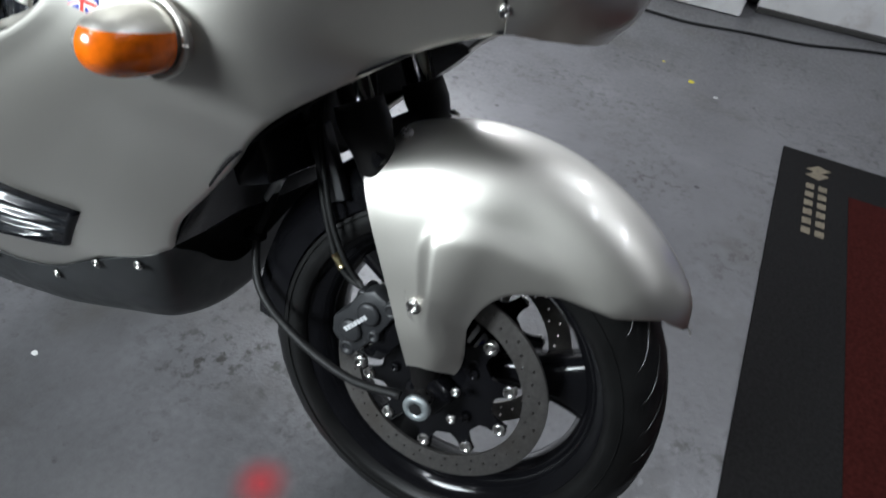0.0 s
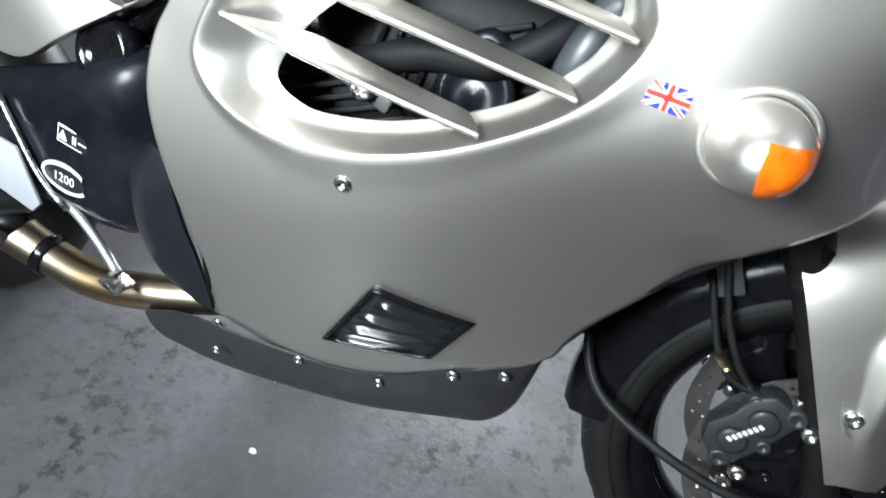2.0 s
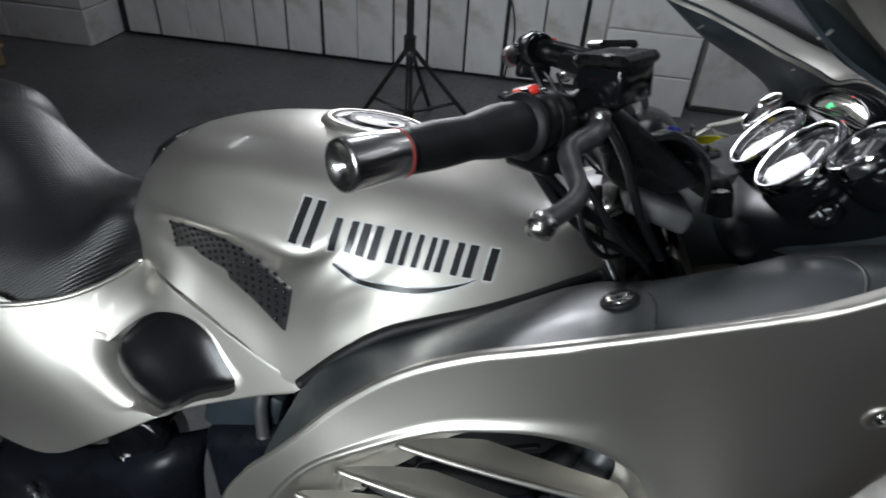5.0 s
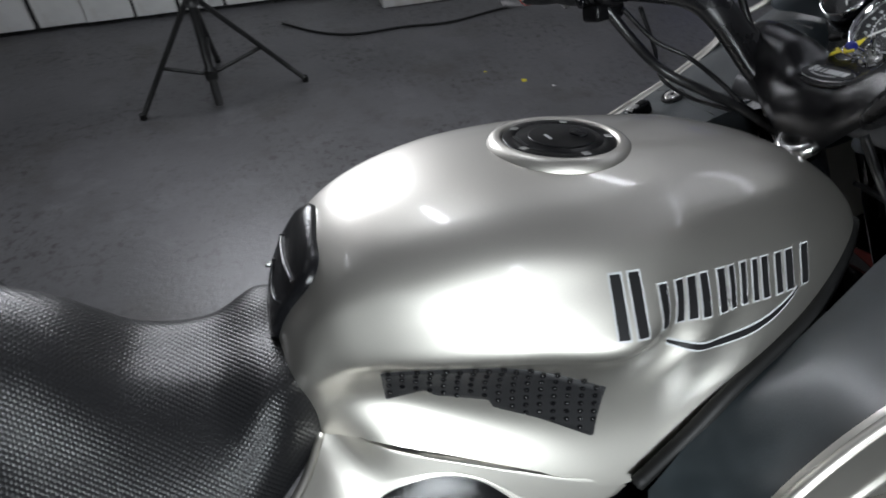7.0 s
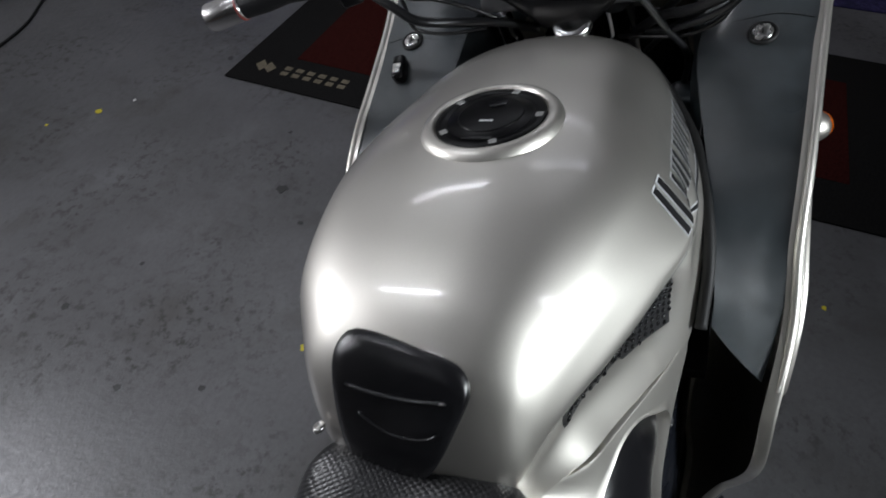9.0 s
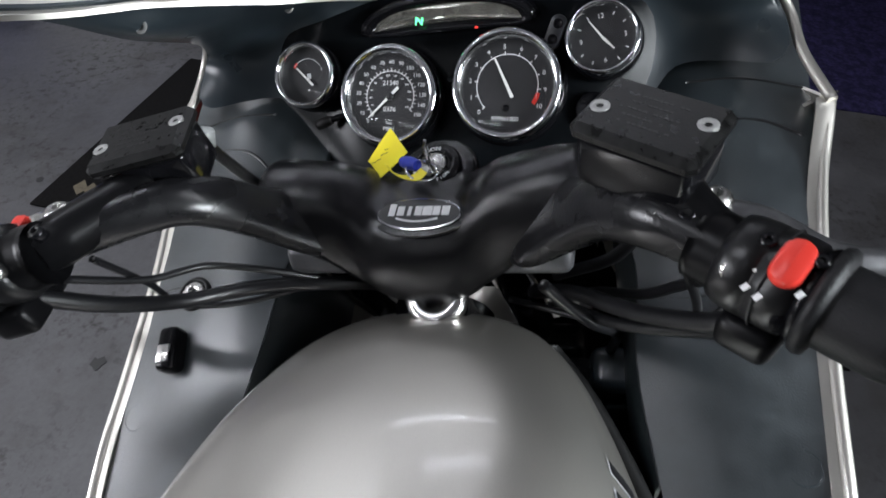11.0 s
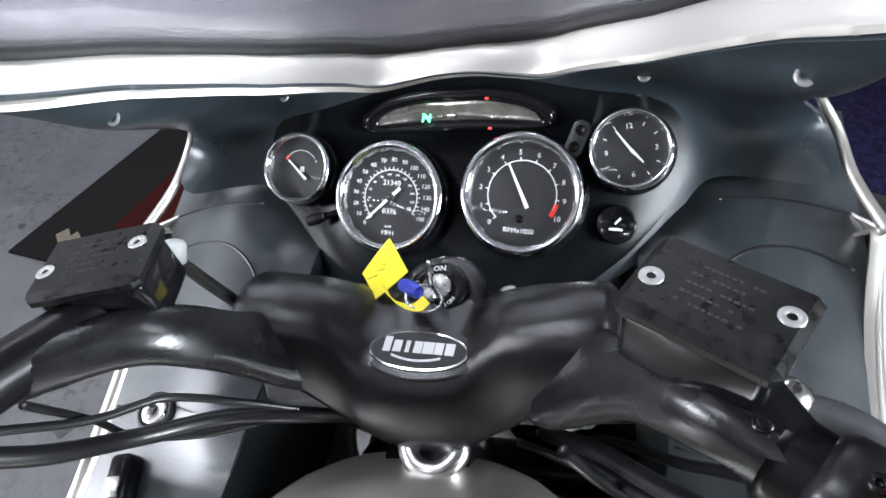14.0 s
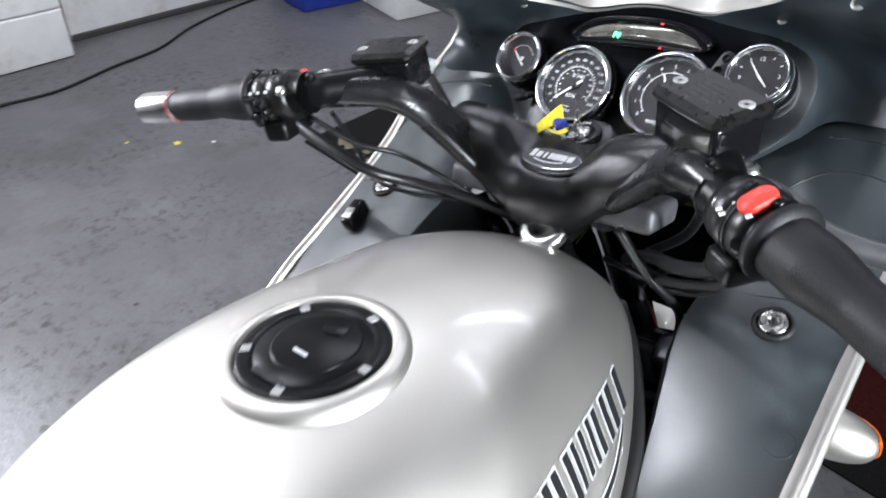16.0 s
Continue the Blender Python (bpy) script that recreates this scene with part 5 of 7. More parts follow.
    lever = part("lever", tube([l0, l0 + ax * .03 + Vector((.012, 0, 0)), l0 + ax * .07 + Vector((.018, 0, -.006)), tip * .75 + l0 * .25 + Vector((.012, 0, 0)), tip], [.0105, .01, .0085, .0075, .007], 30, 14), LEVERGREY if side < 0 else STEEL, bar, "dull grey hand lever with a ball end" if side < 0 else "alloy hand lever with a ball end")
    part("lever_ball", lathe([(.001, -.0105), (.006, -.009), (.0105, 0), (.006, .009), (0.0, .0105)], tip, ax, 20), STEEL, lever)
    # small hardware of the controls
    for d, h, r in ((-.072, .017, .0045), (-.03, .024, .004), (-.006, .026, .0035)):
        part("control_bolt", lathe([(r, -.004), (r, .003), (r * .5, .0035), (r * .45, .001), (0, .001)], v["grip0"] + ax * d + Vector((-.006, 0, h)), Vector((-.3, 0, .95)), 12), GLOSSBLACK, pod, "small black bolt")
    part("grip_flange", lathe([(.018, -.004), (.0275, -.003), (.0285, 0), (.0275, .003), (.019, .006)], v["grip0"] + ax * .002, ax, 36), GRIP, bar, "rubber grip flange")
    part("housing_foot", box((.05, .022, .03), m @ Matrix.Translation((0, -.03, 0)), .006, segments=3), SATINBLACK, pod)
    part("housing_seam", lathe([(.0262, -.0008), (.0272, 0), (.0262, .0008)], v["grip0"] - ax * .021, ax, 28, caps=False), INK, pod)
    part("lever_pivot", lathe([(.009, -.012), (.009, .01), (.006, .013), (.003, .013), (.003, .01), (0, .01)], v["grip0"] - ax * .05 + Vector((.034, 0, 0)), Vector((0, 0, 1)), 18), STEEL, bar, "steel lever pivot bolt")
    part("switch_pad", prism(rounded(.014, .01, .004), .004, Matrix.Translation(v["grip0"] - ax * .022 + Vector((-.0265, 0, -.002))) @ basis(Vector((-1, 0, .15)), (0, 0, 1)), .001), BLACK, pod)
    # fluid reservoir
    rc, ra = (Vector((-.434, -.17, 1.14)), Vector((-.5, -.86, -.03))) if side < 0 else (Vector((-.413, .167, 1.138)), Vector((-.22, .97, .06)))
    rm = Matrix.Translation(rc) @ basis(Vector((-.12, side * .05, 1)), ra.cross(Vector((0, 0, 1))) * side)
    res = part("fluid_reservoir", box((.066, .046, .036), rm @ Matrix.Translation((0, 0, -.025)), .005, segments=3), GLOSSBLACK, bar, "black brake fluid reservoir" if side < 0 else "black clutch fluid reservoir")
    lid = part("reservoir_lid", box((.072, .052, .012), rm @ Matrix.Translation((0, 0, -.0045)), .0042, segments=1), LIDBLACK, res, "black chamfered lid with worn lettering", flat=True)
    for d in (-.0275, .0275):
        part("lid_screw", lathe([(.0055, -.001), (.0055, .0007), (.005, .0011), (.0024, .0011), (.0021, .0002), (0, .0002)], rm @ Vector((d, .004 * d / .02, .0012)), rm.to_3x3() @ Vector((0, 0, 1)), 24), PALESTEEL, lid, "flat pale steel screw")
    marks = bmesh.new()
    for i in range(5):
        for j in range(10 - 2 * (i % 2)):
            if (3 * i + 2 * j) % 7:
                box((.0016 + .0006 * ((i + j) % 2), .0016, .0002), rm @ Matrix.Translation((-.0135 + .003 * j, .012 - .0058 * i, .0016)), 0, marks)
    part("lid_lettering", marks, material("worn_grey_print", (.013, .013, .013), .5), lid, flat=True)
    part("reservoir_foot", tube([rm @ Vector((0, 0, -.034)), v["grip0"] - ax * .05], .017, 6, 14), SATINBLACK, bar)
part("hose_union", lathe([(.0078, 0), (.0078, .012), (.0065, .014), (0, .014)], Vector((-.368, .157, 1.1)), Vector((.3, -.2, .9)), 20), PALE_CAP, bike, "pale grey hose union")
CABLE = material("black_cable", (.007, .007, .008), .34, bump=.1, bump_scale=300)
for pts, r in (([(-.52, .215, 1.09), (-.49, .2, 1.05), (-.44, .19, 1.0), (-.4, .15, .975), (-.385, .1, .965), (-.36, .05, .94)], .0065), ([(-.5, .205, 1.085), (-.455, .19, 1.04), (-.42, .17, 1.02), (-.4, .13, .995), (-.37, .08, .95)], .003),
               ([(-.48, .195, 1.085), (-.45, .2, 1.03), (-.43, .205, .985), (-.41, .17, .965), (-.38, .12, .955)], .0028), ([(-.367, .156, 1.1), (-.36, .152, 1.08), (-.345, .135, 1.03), (-.32, .1, .93)], .005),
               ([(-.5, -.235, 1.06), (-.47, -.2, 1.02), (-.43, -.16, .985), (-.39, -.12, .96), (-.35, -.08, .92)], .0065), ([(-.5, -.225, 1.05), (-.46, -.2, 1.0), (-.42, -.15, .96), (-.37, -.1, .93)], .0045),
               ([(-.47, -.21, 1.06), (-.43, -.19, 1.01), (-.4, -.17, .97), (-.36, -.13, .93), (-.33, -.09, .88)], .004), ([(-.44, -.17, 1.09), (-.41, -.17, 1.05), (-.38, -.15, .99), (-.34, -.1, .93)], .005),
               ([(-.45, -.19, 1.05), (-.44, -.2, .99), (-.41, -.16, .945), (-.36, -.06, .92)], .003), ([(-.42, -.1, 1.0), (-.41, -.13, .95), (-.38, -.15, .9), (-.34, -.14, .82)], .0045)):
    part("control_cable", tube(pts, r, 40, 10), CABLE, bike, "black control cable")
# steering head and yoke under the cover
part("top_yoke", box((.07, .24, .028), pose(-.355, 0, .985, 0, 15, 0), .008, segments=3), ALLOY, bike, "grey alloy top yoke")
part("steering_nut", lathe([(.024, 0), (.026, .004), (.026, .014), (.02, .017), (.012, .017), (.012, .01), (0, .01)], (-.391, -.008, .951), (-.45, 0, .89), 32), POLISHED, bike, "dull steel steering head nut")
part("steering_head", tube([(-.395, 0, .945), (-.29, 0, .73)], .032, 8, 20), BLACK, bike, "black frame headstock")
part("lower_yoke", box((.07, .25, .04), pose(-.265, .01, .735, 0, 27, 0), .01, segments=3), BLACK, bike, "black lower yoke")

# ---- details of the tank ----
def on_tank(p, way, off=0.0):
    """Where a ray from p meets the tank, and the normal turned against the ray."""
    hit, n, _, _ = tank_tree.ray_cast(Vector(p), Vector(way))
    n = -n if n.dot(Vector(way)) > 0 else n
    return hit + n * off, n


def draped(outline, off, thick, way=(0, 1, 0), start=-.6, step=.004):
    """A thin skin laid on the tank's right flank: an outline in (x, z), filled and cast on the surface."""
    b = bmesh.new()
    f = b.faces.new([b.verts.new((x, start, z)) for x, z in outline])
    bmesh.ops.triangulate(b, faces=[f])
    for _ in range(6):
        long = [e for e in b.edges if e.calc_length() > step]
        if not long:
            break
        bmesh.ops.subdivide_edges(b, edges=long, cuts=1)
        bmesh.ops.triangulate(b, faces=b.faces)
    for v in b.verts:
        v.co = on_tank(v.co, way, off)[0]
    return b


# maker's mark as plain bars over a curved stroke
def mark_axes(u, v):
    """The mark's own axes: u along it from its rear, v upwards."""
    a, b = Vector((-.732, .957)), Vector((-.511, .938))
    d = (b - a).normalized()
    return tuple(a + d * u + Vector((-d.y, d.x)) * v + Vector((.003 * v / .05, 0)))


PALE = material("pale_grey_print", (.62, .63, .64), .35, coat=.5)
strokes = [(0, .036, -.043, .0), (.041, .022, -.042, -.011), (.0675, .008, -.042, -.011), (.080, .024, -.043, -.011), (.1085, .03, -.043, -.011), (.143, .022, -.043, -.011), (.17, .028, -.043, -.011)]
cuts = [2, 2, 1, 2, 3, 2, 2]
for i, ((u, w, lo, hi), n) in enumerate(zip(strokes, cuts)):
    u, w = u * 1.12, w * (1.12 if i else 1)
    rim = [mark_axes(u - .002, lo - .002), mark_axes(u + w + .002, lo - .002), mark_axes(u + w + .002, hi + .002), mark_axes(u - .002, hi + .002)]
    if i == 0:
        bars_ = [[mark_axes(a0, lo), mark_axes(a0 + .0095, lo), mark_axes(a0 + .0095, 0), mark_axes(a0, 0)] for a0 in (.004, .0205)]
        rims_ = [[mark_axes(a0 - .0016, lo - .0016), mark_axes(a0 + .0111, lo - .0016), mark_axes(a0 + .0111, .0016), mark_axes(a0 - .0016, .0016)] for a0 in (.004, .0205)]
    else:
        t = w if n == 1 else w / (n + (n - 1) * 1.3)
        bars_ = [[mark_axes(u + 2.3 * t * k, lo), mark_axes(u + 2.3 * t * k + t, lo), mark_axes(u + 2.3 * t * k + t, hi), mark_axes(u + 2.3 * t * k, hi)] for k in range(n)]
        rims_ = [[mark_axes(u + 2.3 * t * k - .0013, lo - .0013), mark_axes(u + 2.3 * t * k + t + .0013, lo - .0013), mark_axes(u + 2.3 * t * k + t + .0013, hi + .0013), mark_axes(u + 2.3 * t * k - .0013, hi + .0013)] for k in range(n)]
    for rim in rims_:
        edge_ = part("tank_mark_edge", draped(rim, .0018, 0), PALE, tank, "pale edge of the tank mark")
    for bar_ in bars_:
        part("tank_mark", draped(bar_, .0024, 0), INK, edge_, "black bar of the tank mark")
for name, mat, grow, off in (("tank_swoosh_edge", PALE, .0022, .0018), ("tank_swoosh", INK, 0, .0024)):
    outer, low = [], []
    for s in np.linspace(0, 1, 24):
        u = .055 + .15 * s
        dip = -.044 - .024 * math.sin(math.pi * (.12 + .88 * s) ** .9) ** .8
        w = .0058 * math.sin(math.pi * min(1, s * .85 + .12)) ** .7 + grow
        outer.append(mark_axes(u, dip + w * .5 + grow * .3))
        low.append(mark_axes(u, dip - w * .5 - grow * .3))
    part(name, draped(outer + low[::-1], off, 0), mat, tank)

# rubber knee grips with rows of small studs
GRIPPAD = material("black_grip_pad", (.016, .016, .017), .42, bump=.4, bump_scale=600, distance=.0004)
KNEE_TOP = [(-.918, .884), (-.88, .891), (-.827, .892), (-.78, .877), (-.733, .854)]
KNEE_LOW = [(-.916, .848), (-.884, .857), (-.881, .858), (-.873, .850), (-.83, .843), (-.8255, .833), (-.79, .819), (-.742, .794)]
stud = mesh_of("stud", lathe([(.0026, -.001), (.0025, .001), (.0014, .0022), (0, .0023)], (0, 0, 0), (0, 0, 1), 10), GLOSSBLACK)
for s in (-1, 1):
    top, bottom = crv(KNEE_TOP, 56), lin(KNEE_LOW, 56)
    rows = []
    for k in np.r_[0, .04, np.linspace(.12, .88, 8), .96, 1]:
        q = bottom + (top - bottom) * k
        rim = .0005 if k in (0, 1) else .0034
        rows.append([on_tank((x, s * .6, z), (0, -s, 0), .0005 if i in (0, 55) else rim)[0] for i, (x, z) in enumerate(q)])
    part("knee_grip", sheet(rows if s < 0 else rows[::-1]), GRIPPAD, tank, "black rubber knee grip with small studs", edge=1.4)
    for i in range(17):
        for j in range(-1, 6):
            x = -.911 + .0112 * i
            u = np.argmin(abs(top[:, 0] - x))
            lo, hi = np.interp(x, bottom[:, 0], bottom[:, 1]), np.interp(x, top[:, 0], top[:, 1])
            z = hi - .007 - .0098 * j - (.0049 if i % 2 else 0)
            if z < lo + .004 or x + .12 * (hi - z) > -.737:
                continue
            p, n = on_tank((x, s * .6, z), (0, -s, 0), .0034)
            ob = new("stud", stud)
            ob.parent = tank
            ob.matrix_local = Matrix.Translation(p) @ basis(n)

# rubber pad on the tank's rear face
def rear_pad(k, off):
    return [on_tank(Vector((-1.25, y * k, .925 + (z - .925) * k)), (1, 0, -.02), off)[0] for y, z in ((.052, .981), (.03, .984), (-.015, .98), (-.047, .972), (-.057, .96), (-.045, .93), (-.026, .895), (-.012, .878), (.02, .873), (.048, .87), (.057, .88), (.063, .93), (.064, .968))]


rings = [crv([tuple(p) for p in rear_pad(k, o)], 60, True) for k, o in ((1, .0), (.985, .005), (.93, .008), (.8, .0085), (.5, .009), (.2, .009), (.02, .009))]
tank_pad = part("tank_pad", sheet(rings, closed_v=True), LEATHERY, tank, "black rubber pad on the tank's rear face", edge=1.0)
ridge = [on_tank(Vector((-1.25, y, .952)), (1, 0, -.02), .0095)[0] for y in (.046, .02, -.01, -.04)]
part("pad_ridge", tube(ridge, .0022, 16, 8), LEATHERY, tank_pad)
part("pad_mark", tube([on_tank(Vector((-1.25, y, z)), (1, 0, -.02), .0092)[0] for y, z in ((.035, .935), (.015, .927), (-.005, .924), (-.025, .926), (-.035, .931))], .0016, 16, 8), LEATHERY, tank_pad)

# filler cap
cc, cn = Vector((-.694, .0, 1.0115)), Vector((.07, 0, 1)).normalized()
part("filler_ring", lathe([(.073, -.008), (.0715, -.0015), (.069, .0028), (.0658, .0058), (.0622, .0072), (.0592, .0072), (.0572, .006), (.0565, -.002)], cc, cn, 72), SILVER, tank, "raised silver ring round the filler")
cap = part("filler_cap", lathe([(.0562, -.01), (.0556, .0045), (.0542, .0057), (.0435, .0058), (.043, .0049), (.0422, .0058), (.02, .0059), (0, .0059)], cc, cn, 72), SATINBLACK, tank, "black filler cap with five bright screws", edge=.25)
for i in range(5):
    a = radians(72 * i + 3)
    p = cc + basis(cn, (1, 0, 0)).to_3x3() @ Vector((.0488 * math.cos(a), .0488 * math.sin(a), .0056))
    part("cap_screw", box((.0075, .0075, .002), Matrix.Translation(p) @ basis(cn, (math.cos(a), math.sin(a), 0)), .0006), PALESTEEL, cap, "bright cap screw in a square recess", flat=True)
cm = Matrix.Translation(cc + cn * .006) @ basis(cn, (1, 0, 0))
flap = part("cap_flap", lathe([(.0335, -.002), (.033, .0009), (.0315, .0014), (0, .0016)], cm @ Vector((0, .003, 0)), cn, 56), SATINBLACK, cap, edge=.25)
part("cap_slot", box((.03, .004, .0016), cm @ Matrix.Translation((0, -.041, .0002)), .0006), INK, cap)
part("cap_print", box((.014, .003, .0004), cm @ Matrix.Translation((0, -.012, .0018)), 0), PALE, flap, flat=True)
part("cap_key_cover", prism(rounded(.02, .013, .0062), .0022, cm @ Matrix.Translation((.002, .02, .0012)) @ Matrix.Rotation(.4, 4, "Z"), .0008), BLACK, flap)
# rubber seal between tank and inner panels
for s in (1, -1):
    part("tank_seal", tube([(x, s * -y * (1.05 if s < 0 else 1), z) for x, y, z in ((-.40, .098, .9), (-.434, .125, .892), (-.477, .152, .878), (-.523, .174, .864), (-.571, .186, .85), (-.619, .197, .832), (-.663, .203, .8), (-.712, .2, .75))], .0075, 40, 8), RUBBER, bike, "black rubber seal along the tank")

# ---- side panels under the seat ----
PANEL_Y = thin_plate([(-.714, .737, -.187), (-.775, .758, -.171), (-.831, .777, -.154), (-.884, .795, -.137), (-.933, .815, -.119), (-.976, .81, -.084), (-1.0, .79, -.125), (-.95, .752, -.14), (-.80, .70, -.178), (-.9, .65, -.178), (-1.01, .59, -.19), (-1.02, .70, -.185),
                      (-1.06, .56, -.185), (-1.1, .74, -.185), (-1.2, .76, -.18), (-1.2, .62, -.18), (-1.4, .8, -.16), (-1.4, .7, -.165)])


def panel_at(xz, out=0.0):
    xz = np.asarray(xz, float)
    return np.stack([xz[..., 0], PANEL_Y(xz[..., 0], xz[..., 1]) - out, xz[..., 1]], -1)


SIDE_OUT = [(-.716, .735), (-.775, .755), (-.831, .774), (-.884, .792), (-.933, .811), (-.97, .814), (-.985, .803), (-1.02, .783), (-1.1, .765), (-1.2, .775), (-1.45, .86), (-1.6, .88), (-1.55, .78), (-1.35, .66), (-1.2, .585), (-1.1, .552), (-1.06, .556), (-1.0, .59), (-.93, .632), (-.88, .66), (-.83, .683), (-.77, .71)]
INSET = [(-.804, .708), (-.825, .742), (-.85, .766), (-.885, .776), (-.925, .768), (-.96, .745), (-.975, .715), (-.96, .682), (-.925, .652), (-.905, .646), (-.86, .676)]
o_line = crv(SIDE_OUT, 160, True)
mid = np.array((-.885, .712))
ang = np.arctan2(*(o_line - mid).T[::-1])
i_line = by_angle(crv(INSET, 300, True), mid, ang)
rows = [panel_at(mid + (i_line - mid) * 1.0, -.016), panel_at(i_line + (o_line - i_line) * .015, -.006), panel_at(i_line + (o_line - i_line) * .05, .002)]
rows += [panel_at(i_line + (o_line - i_line) * k, 0.0) for k in np.r_[.12, np.linspace(.2, .97, 14), 1.0]]
rows.append(panel_at(o_line + (mid - o_line) * .01, -.012))
b = sheet(rows, closed_v=True)
pads = sheet([panel_at(mid + (i_line - mid) * k, -.012 + .012 * (1 - k ** 4)) for k in np.r_[.01, np.linspace(.15, .98, 10)]], closed_v=True)
for s in (-1, 1):
    sp = part("side_panel", mirrored(b) if s > 0 else b.copy(), SILVER, bike, "champagne silver side panel with a black padded inset", thick=.003, edge=1.2)
    part("side_pad", mirrored(pads) if s > 0 else pads.copy(), LEATHERY, sp, "black padded inset", thick=.002)
b.free(), pads.free()
# silver edge strip under the seat and a knob on the seat's front corner
part("seat_trim", tube([panel_at(p, .001) for p in ((-.978, .811), (-1.0, .794), (-1.03, .78), (-1.07, .77), (-1.12, .764), (-1.2, .774))], .004, 40, 8), SILVER, bike)
screw(Vector((-.99, .085, .9)), Vector((0, .2, 1)), .006, bike)
part("tail_cowl", loft([[(x, -w, z0), (x, -w * .8, z1), (x, 0, z1 + .01), (x, w * .8, z1), (x, w, z0)] for x, w, z0, z1 in ((-1.45, .16, .8, .93), (-1.6, .15, .82, .95), (-1.85, .1, .86, .96), (-2.0, .05, .9, .94))], 20, 30), SILVER, bike, "champagne silver tail cowl", thick=.003)

# ---- engine and frame, seen through the openings ----
ENGINE = material("black_engine_paint", (.006, .007, .01), .3, .0, spec=.22, bump=.12, bump_scale=220, distance=.0006, grain=.3, scale=18, rough_vary=.1)
engine = part("engine", box((.42, .36, .36), pose(-.62, 0, .5, 0, -12, 0), .03, segments=3), ENGINE, bike, "black painted engine block")
# duller copy of the engine black: the vent's inner shade put into the material
SHADED_BLACK = material("shaded_black_castings", (.006, .006, .007), .6, spec=.2, bump=.3, bump_scale=150, grain=.3, scale=20)
part("cylinder_head", box((.26, .4, .14), pose(-.52, 0, .7, 0, -20, 0), .02, segments=3), SHADED_BLACK, engine)
for i in range(6):
    part("cooling_fin", box((.27, .415, .006), pose(-.535 - .006 * i, 0, .625 + .012 * i, 0, -20, 0), .002), SHADED_BLACK, engine)
for x, z, r in ((-.47, .70, .022), (-.40, .735, .018), (-.53, .655, .026)):
    part("engine_cap", lathe([(r, -.02), (r, .012), (r * .8, .018), (r * .35, .018), (r * .3, .012), (0, .012)], (x, -.2, z), (0, -1, 0), 28), ALLOY if r < .02 else ENGINE, engine, "round engine cap")
part("coolant_pipe", tube([(-.6, -.21, .66), (-.52, -.225, .69), (-.45, -.225, .7), (-.38, -.2, .76), (-.33, -.17, .8)], .015, 30, 14), SHADED_BLACK, engine, "black coolant pipe")
part("ribbed_cover", box((.12, .03, .06), pose(-.52, -.205, .68, 0, 14, 0), .008), SHADED_BLACK, engine)
for i in range(7):
    part("cover_rib", box((.006, .008, .05), pose(-.566 + .0155 * i, -.222, .692 - .004 * i, 0, 14, 0), .002), GLOSSBLACK, engine)
part("ignition_rotor", lathe([(.036, 0), (.036, .012), (.028, .016), (.026, .012), (.01, .013), (0, .016)], (-.47, -.215, .665), (0, -1, .1), 32), ENGINE, engine, "round cast engine cover")
part("bracket", box((.11, .012, .022), pose(-.59, -.235, .66, 0, 22, 0), .005), ALLOY, engine, "grey alloy bracket")
for x, z in ((-.625, .672), (-.565, .65)):
    part("bracket_bolt", lathe([(.012, 0), (.012, .006), (.009, .01), (0, .01)], (x, -.242, z), (0, -1, 0), 16), STEEL, engine, "bright steel bolt")
part("radiator", box((.05, .28, .3), pose(-.3, 0, .66, 0, -22, 0), .006), BLACK, bike, "black radiator core")
part("radiator_tank", box((.045, .05, .2), pose(-.33, -.15, .745, 0, -22, 0), .012, segments=3), INNER, bike, "grey radiator end tank")
part("radiator_hose", tube([(-.345, -.2, .78), (-.37, -.22, .76), (-.39, -.23, .71), (-.4, -.2, .66)], .018, 24, 14), material("grey_hose", (.04, .045, .05), .4), bike, "grey radiator hose")
part("frame_spine", tube([(-.33, 0, .86), (-.6, 0, .84), (-.95, 0, .74)], .035, 20, 14), BLACK, bike, "black frame spine")
part("airbox", box((.34, .2, .14), pose(-.68, 0, .82, 0, 4, 0), .03, segments=3), BLACK, bike, "black airbox")
for s in (-1, 1):
    part("frame_rail", tube([(-.36, s * .06, .86), (-.6, s * .13, .79), (-.8, s * .14, .72), (-.95, s * .13, .6), (-1.0, s * .12, .45)], .02, 30, 12), BLACK, bike, "black frame tube")
part("battery_cover", box((.1, .05, .08), pose(-.805, -.135, .66, 0, 12, 0), .01), INNER, bike, "dark grey plastic cover")
part("hose_clip", tube([(-.765, -.15, .735), (-.775, -.165, .69), (-.77, -.17, .64)], .009, 20, 12), ALLOY, bike, "bright steel hose clip")
# clutch side: gearbox cover, starter bulge, plate, oval badge
part("engine_cover", loft([[(x, -.16 - d, z0), (x, -.185 - d, z0 + .02), (x, -.19 - d, (z0 + z1) / 2), (x, -.185 - d, z1 - .02), (x, -.155 - d, z1)] for x, z0, z1, d in ((-.86, .4, .6, -.03), (-.9, .36, .6, 0), (-1.0, .35, .56, .0), (-1.1, .36, .53, -.005), (-1.2, .38, .5, -.03))], 24, 24), ENGINE, engine, "black rounded engine side cover", thick=.004, edge=1.7)
part("starter_cover", lathe([(.045, -.04), (.045, 0), (.04, .012), (.028, .016), (.026, .012), (0, .013)], (-.945, -.165, .585), (0, -1, .15), 36), GLOSSBLACK, engine, "round black engine cover")
plate = part("warning_plate", box((.056, .0015, .024), pose(-.975, -.1935, .472, 0, 10, 0), .0005), WHITE, engine, "small white-edged warning label", flat=True)
part("label_field", box((.051, .0015, .019), pose(-.975, -.1942, .472, 0, 10, 0), 0), INK, plate, flat=True)
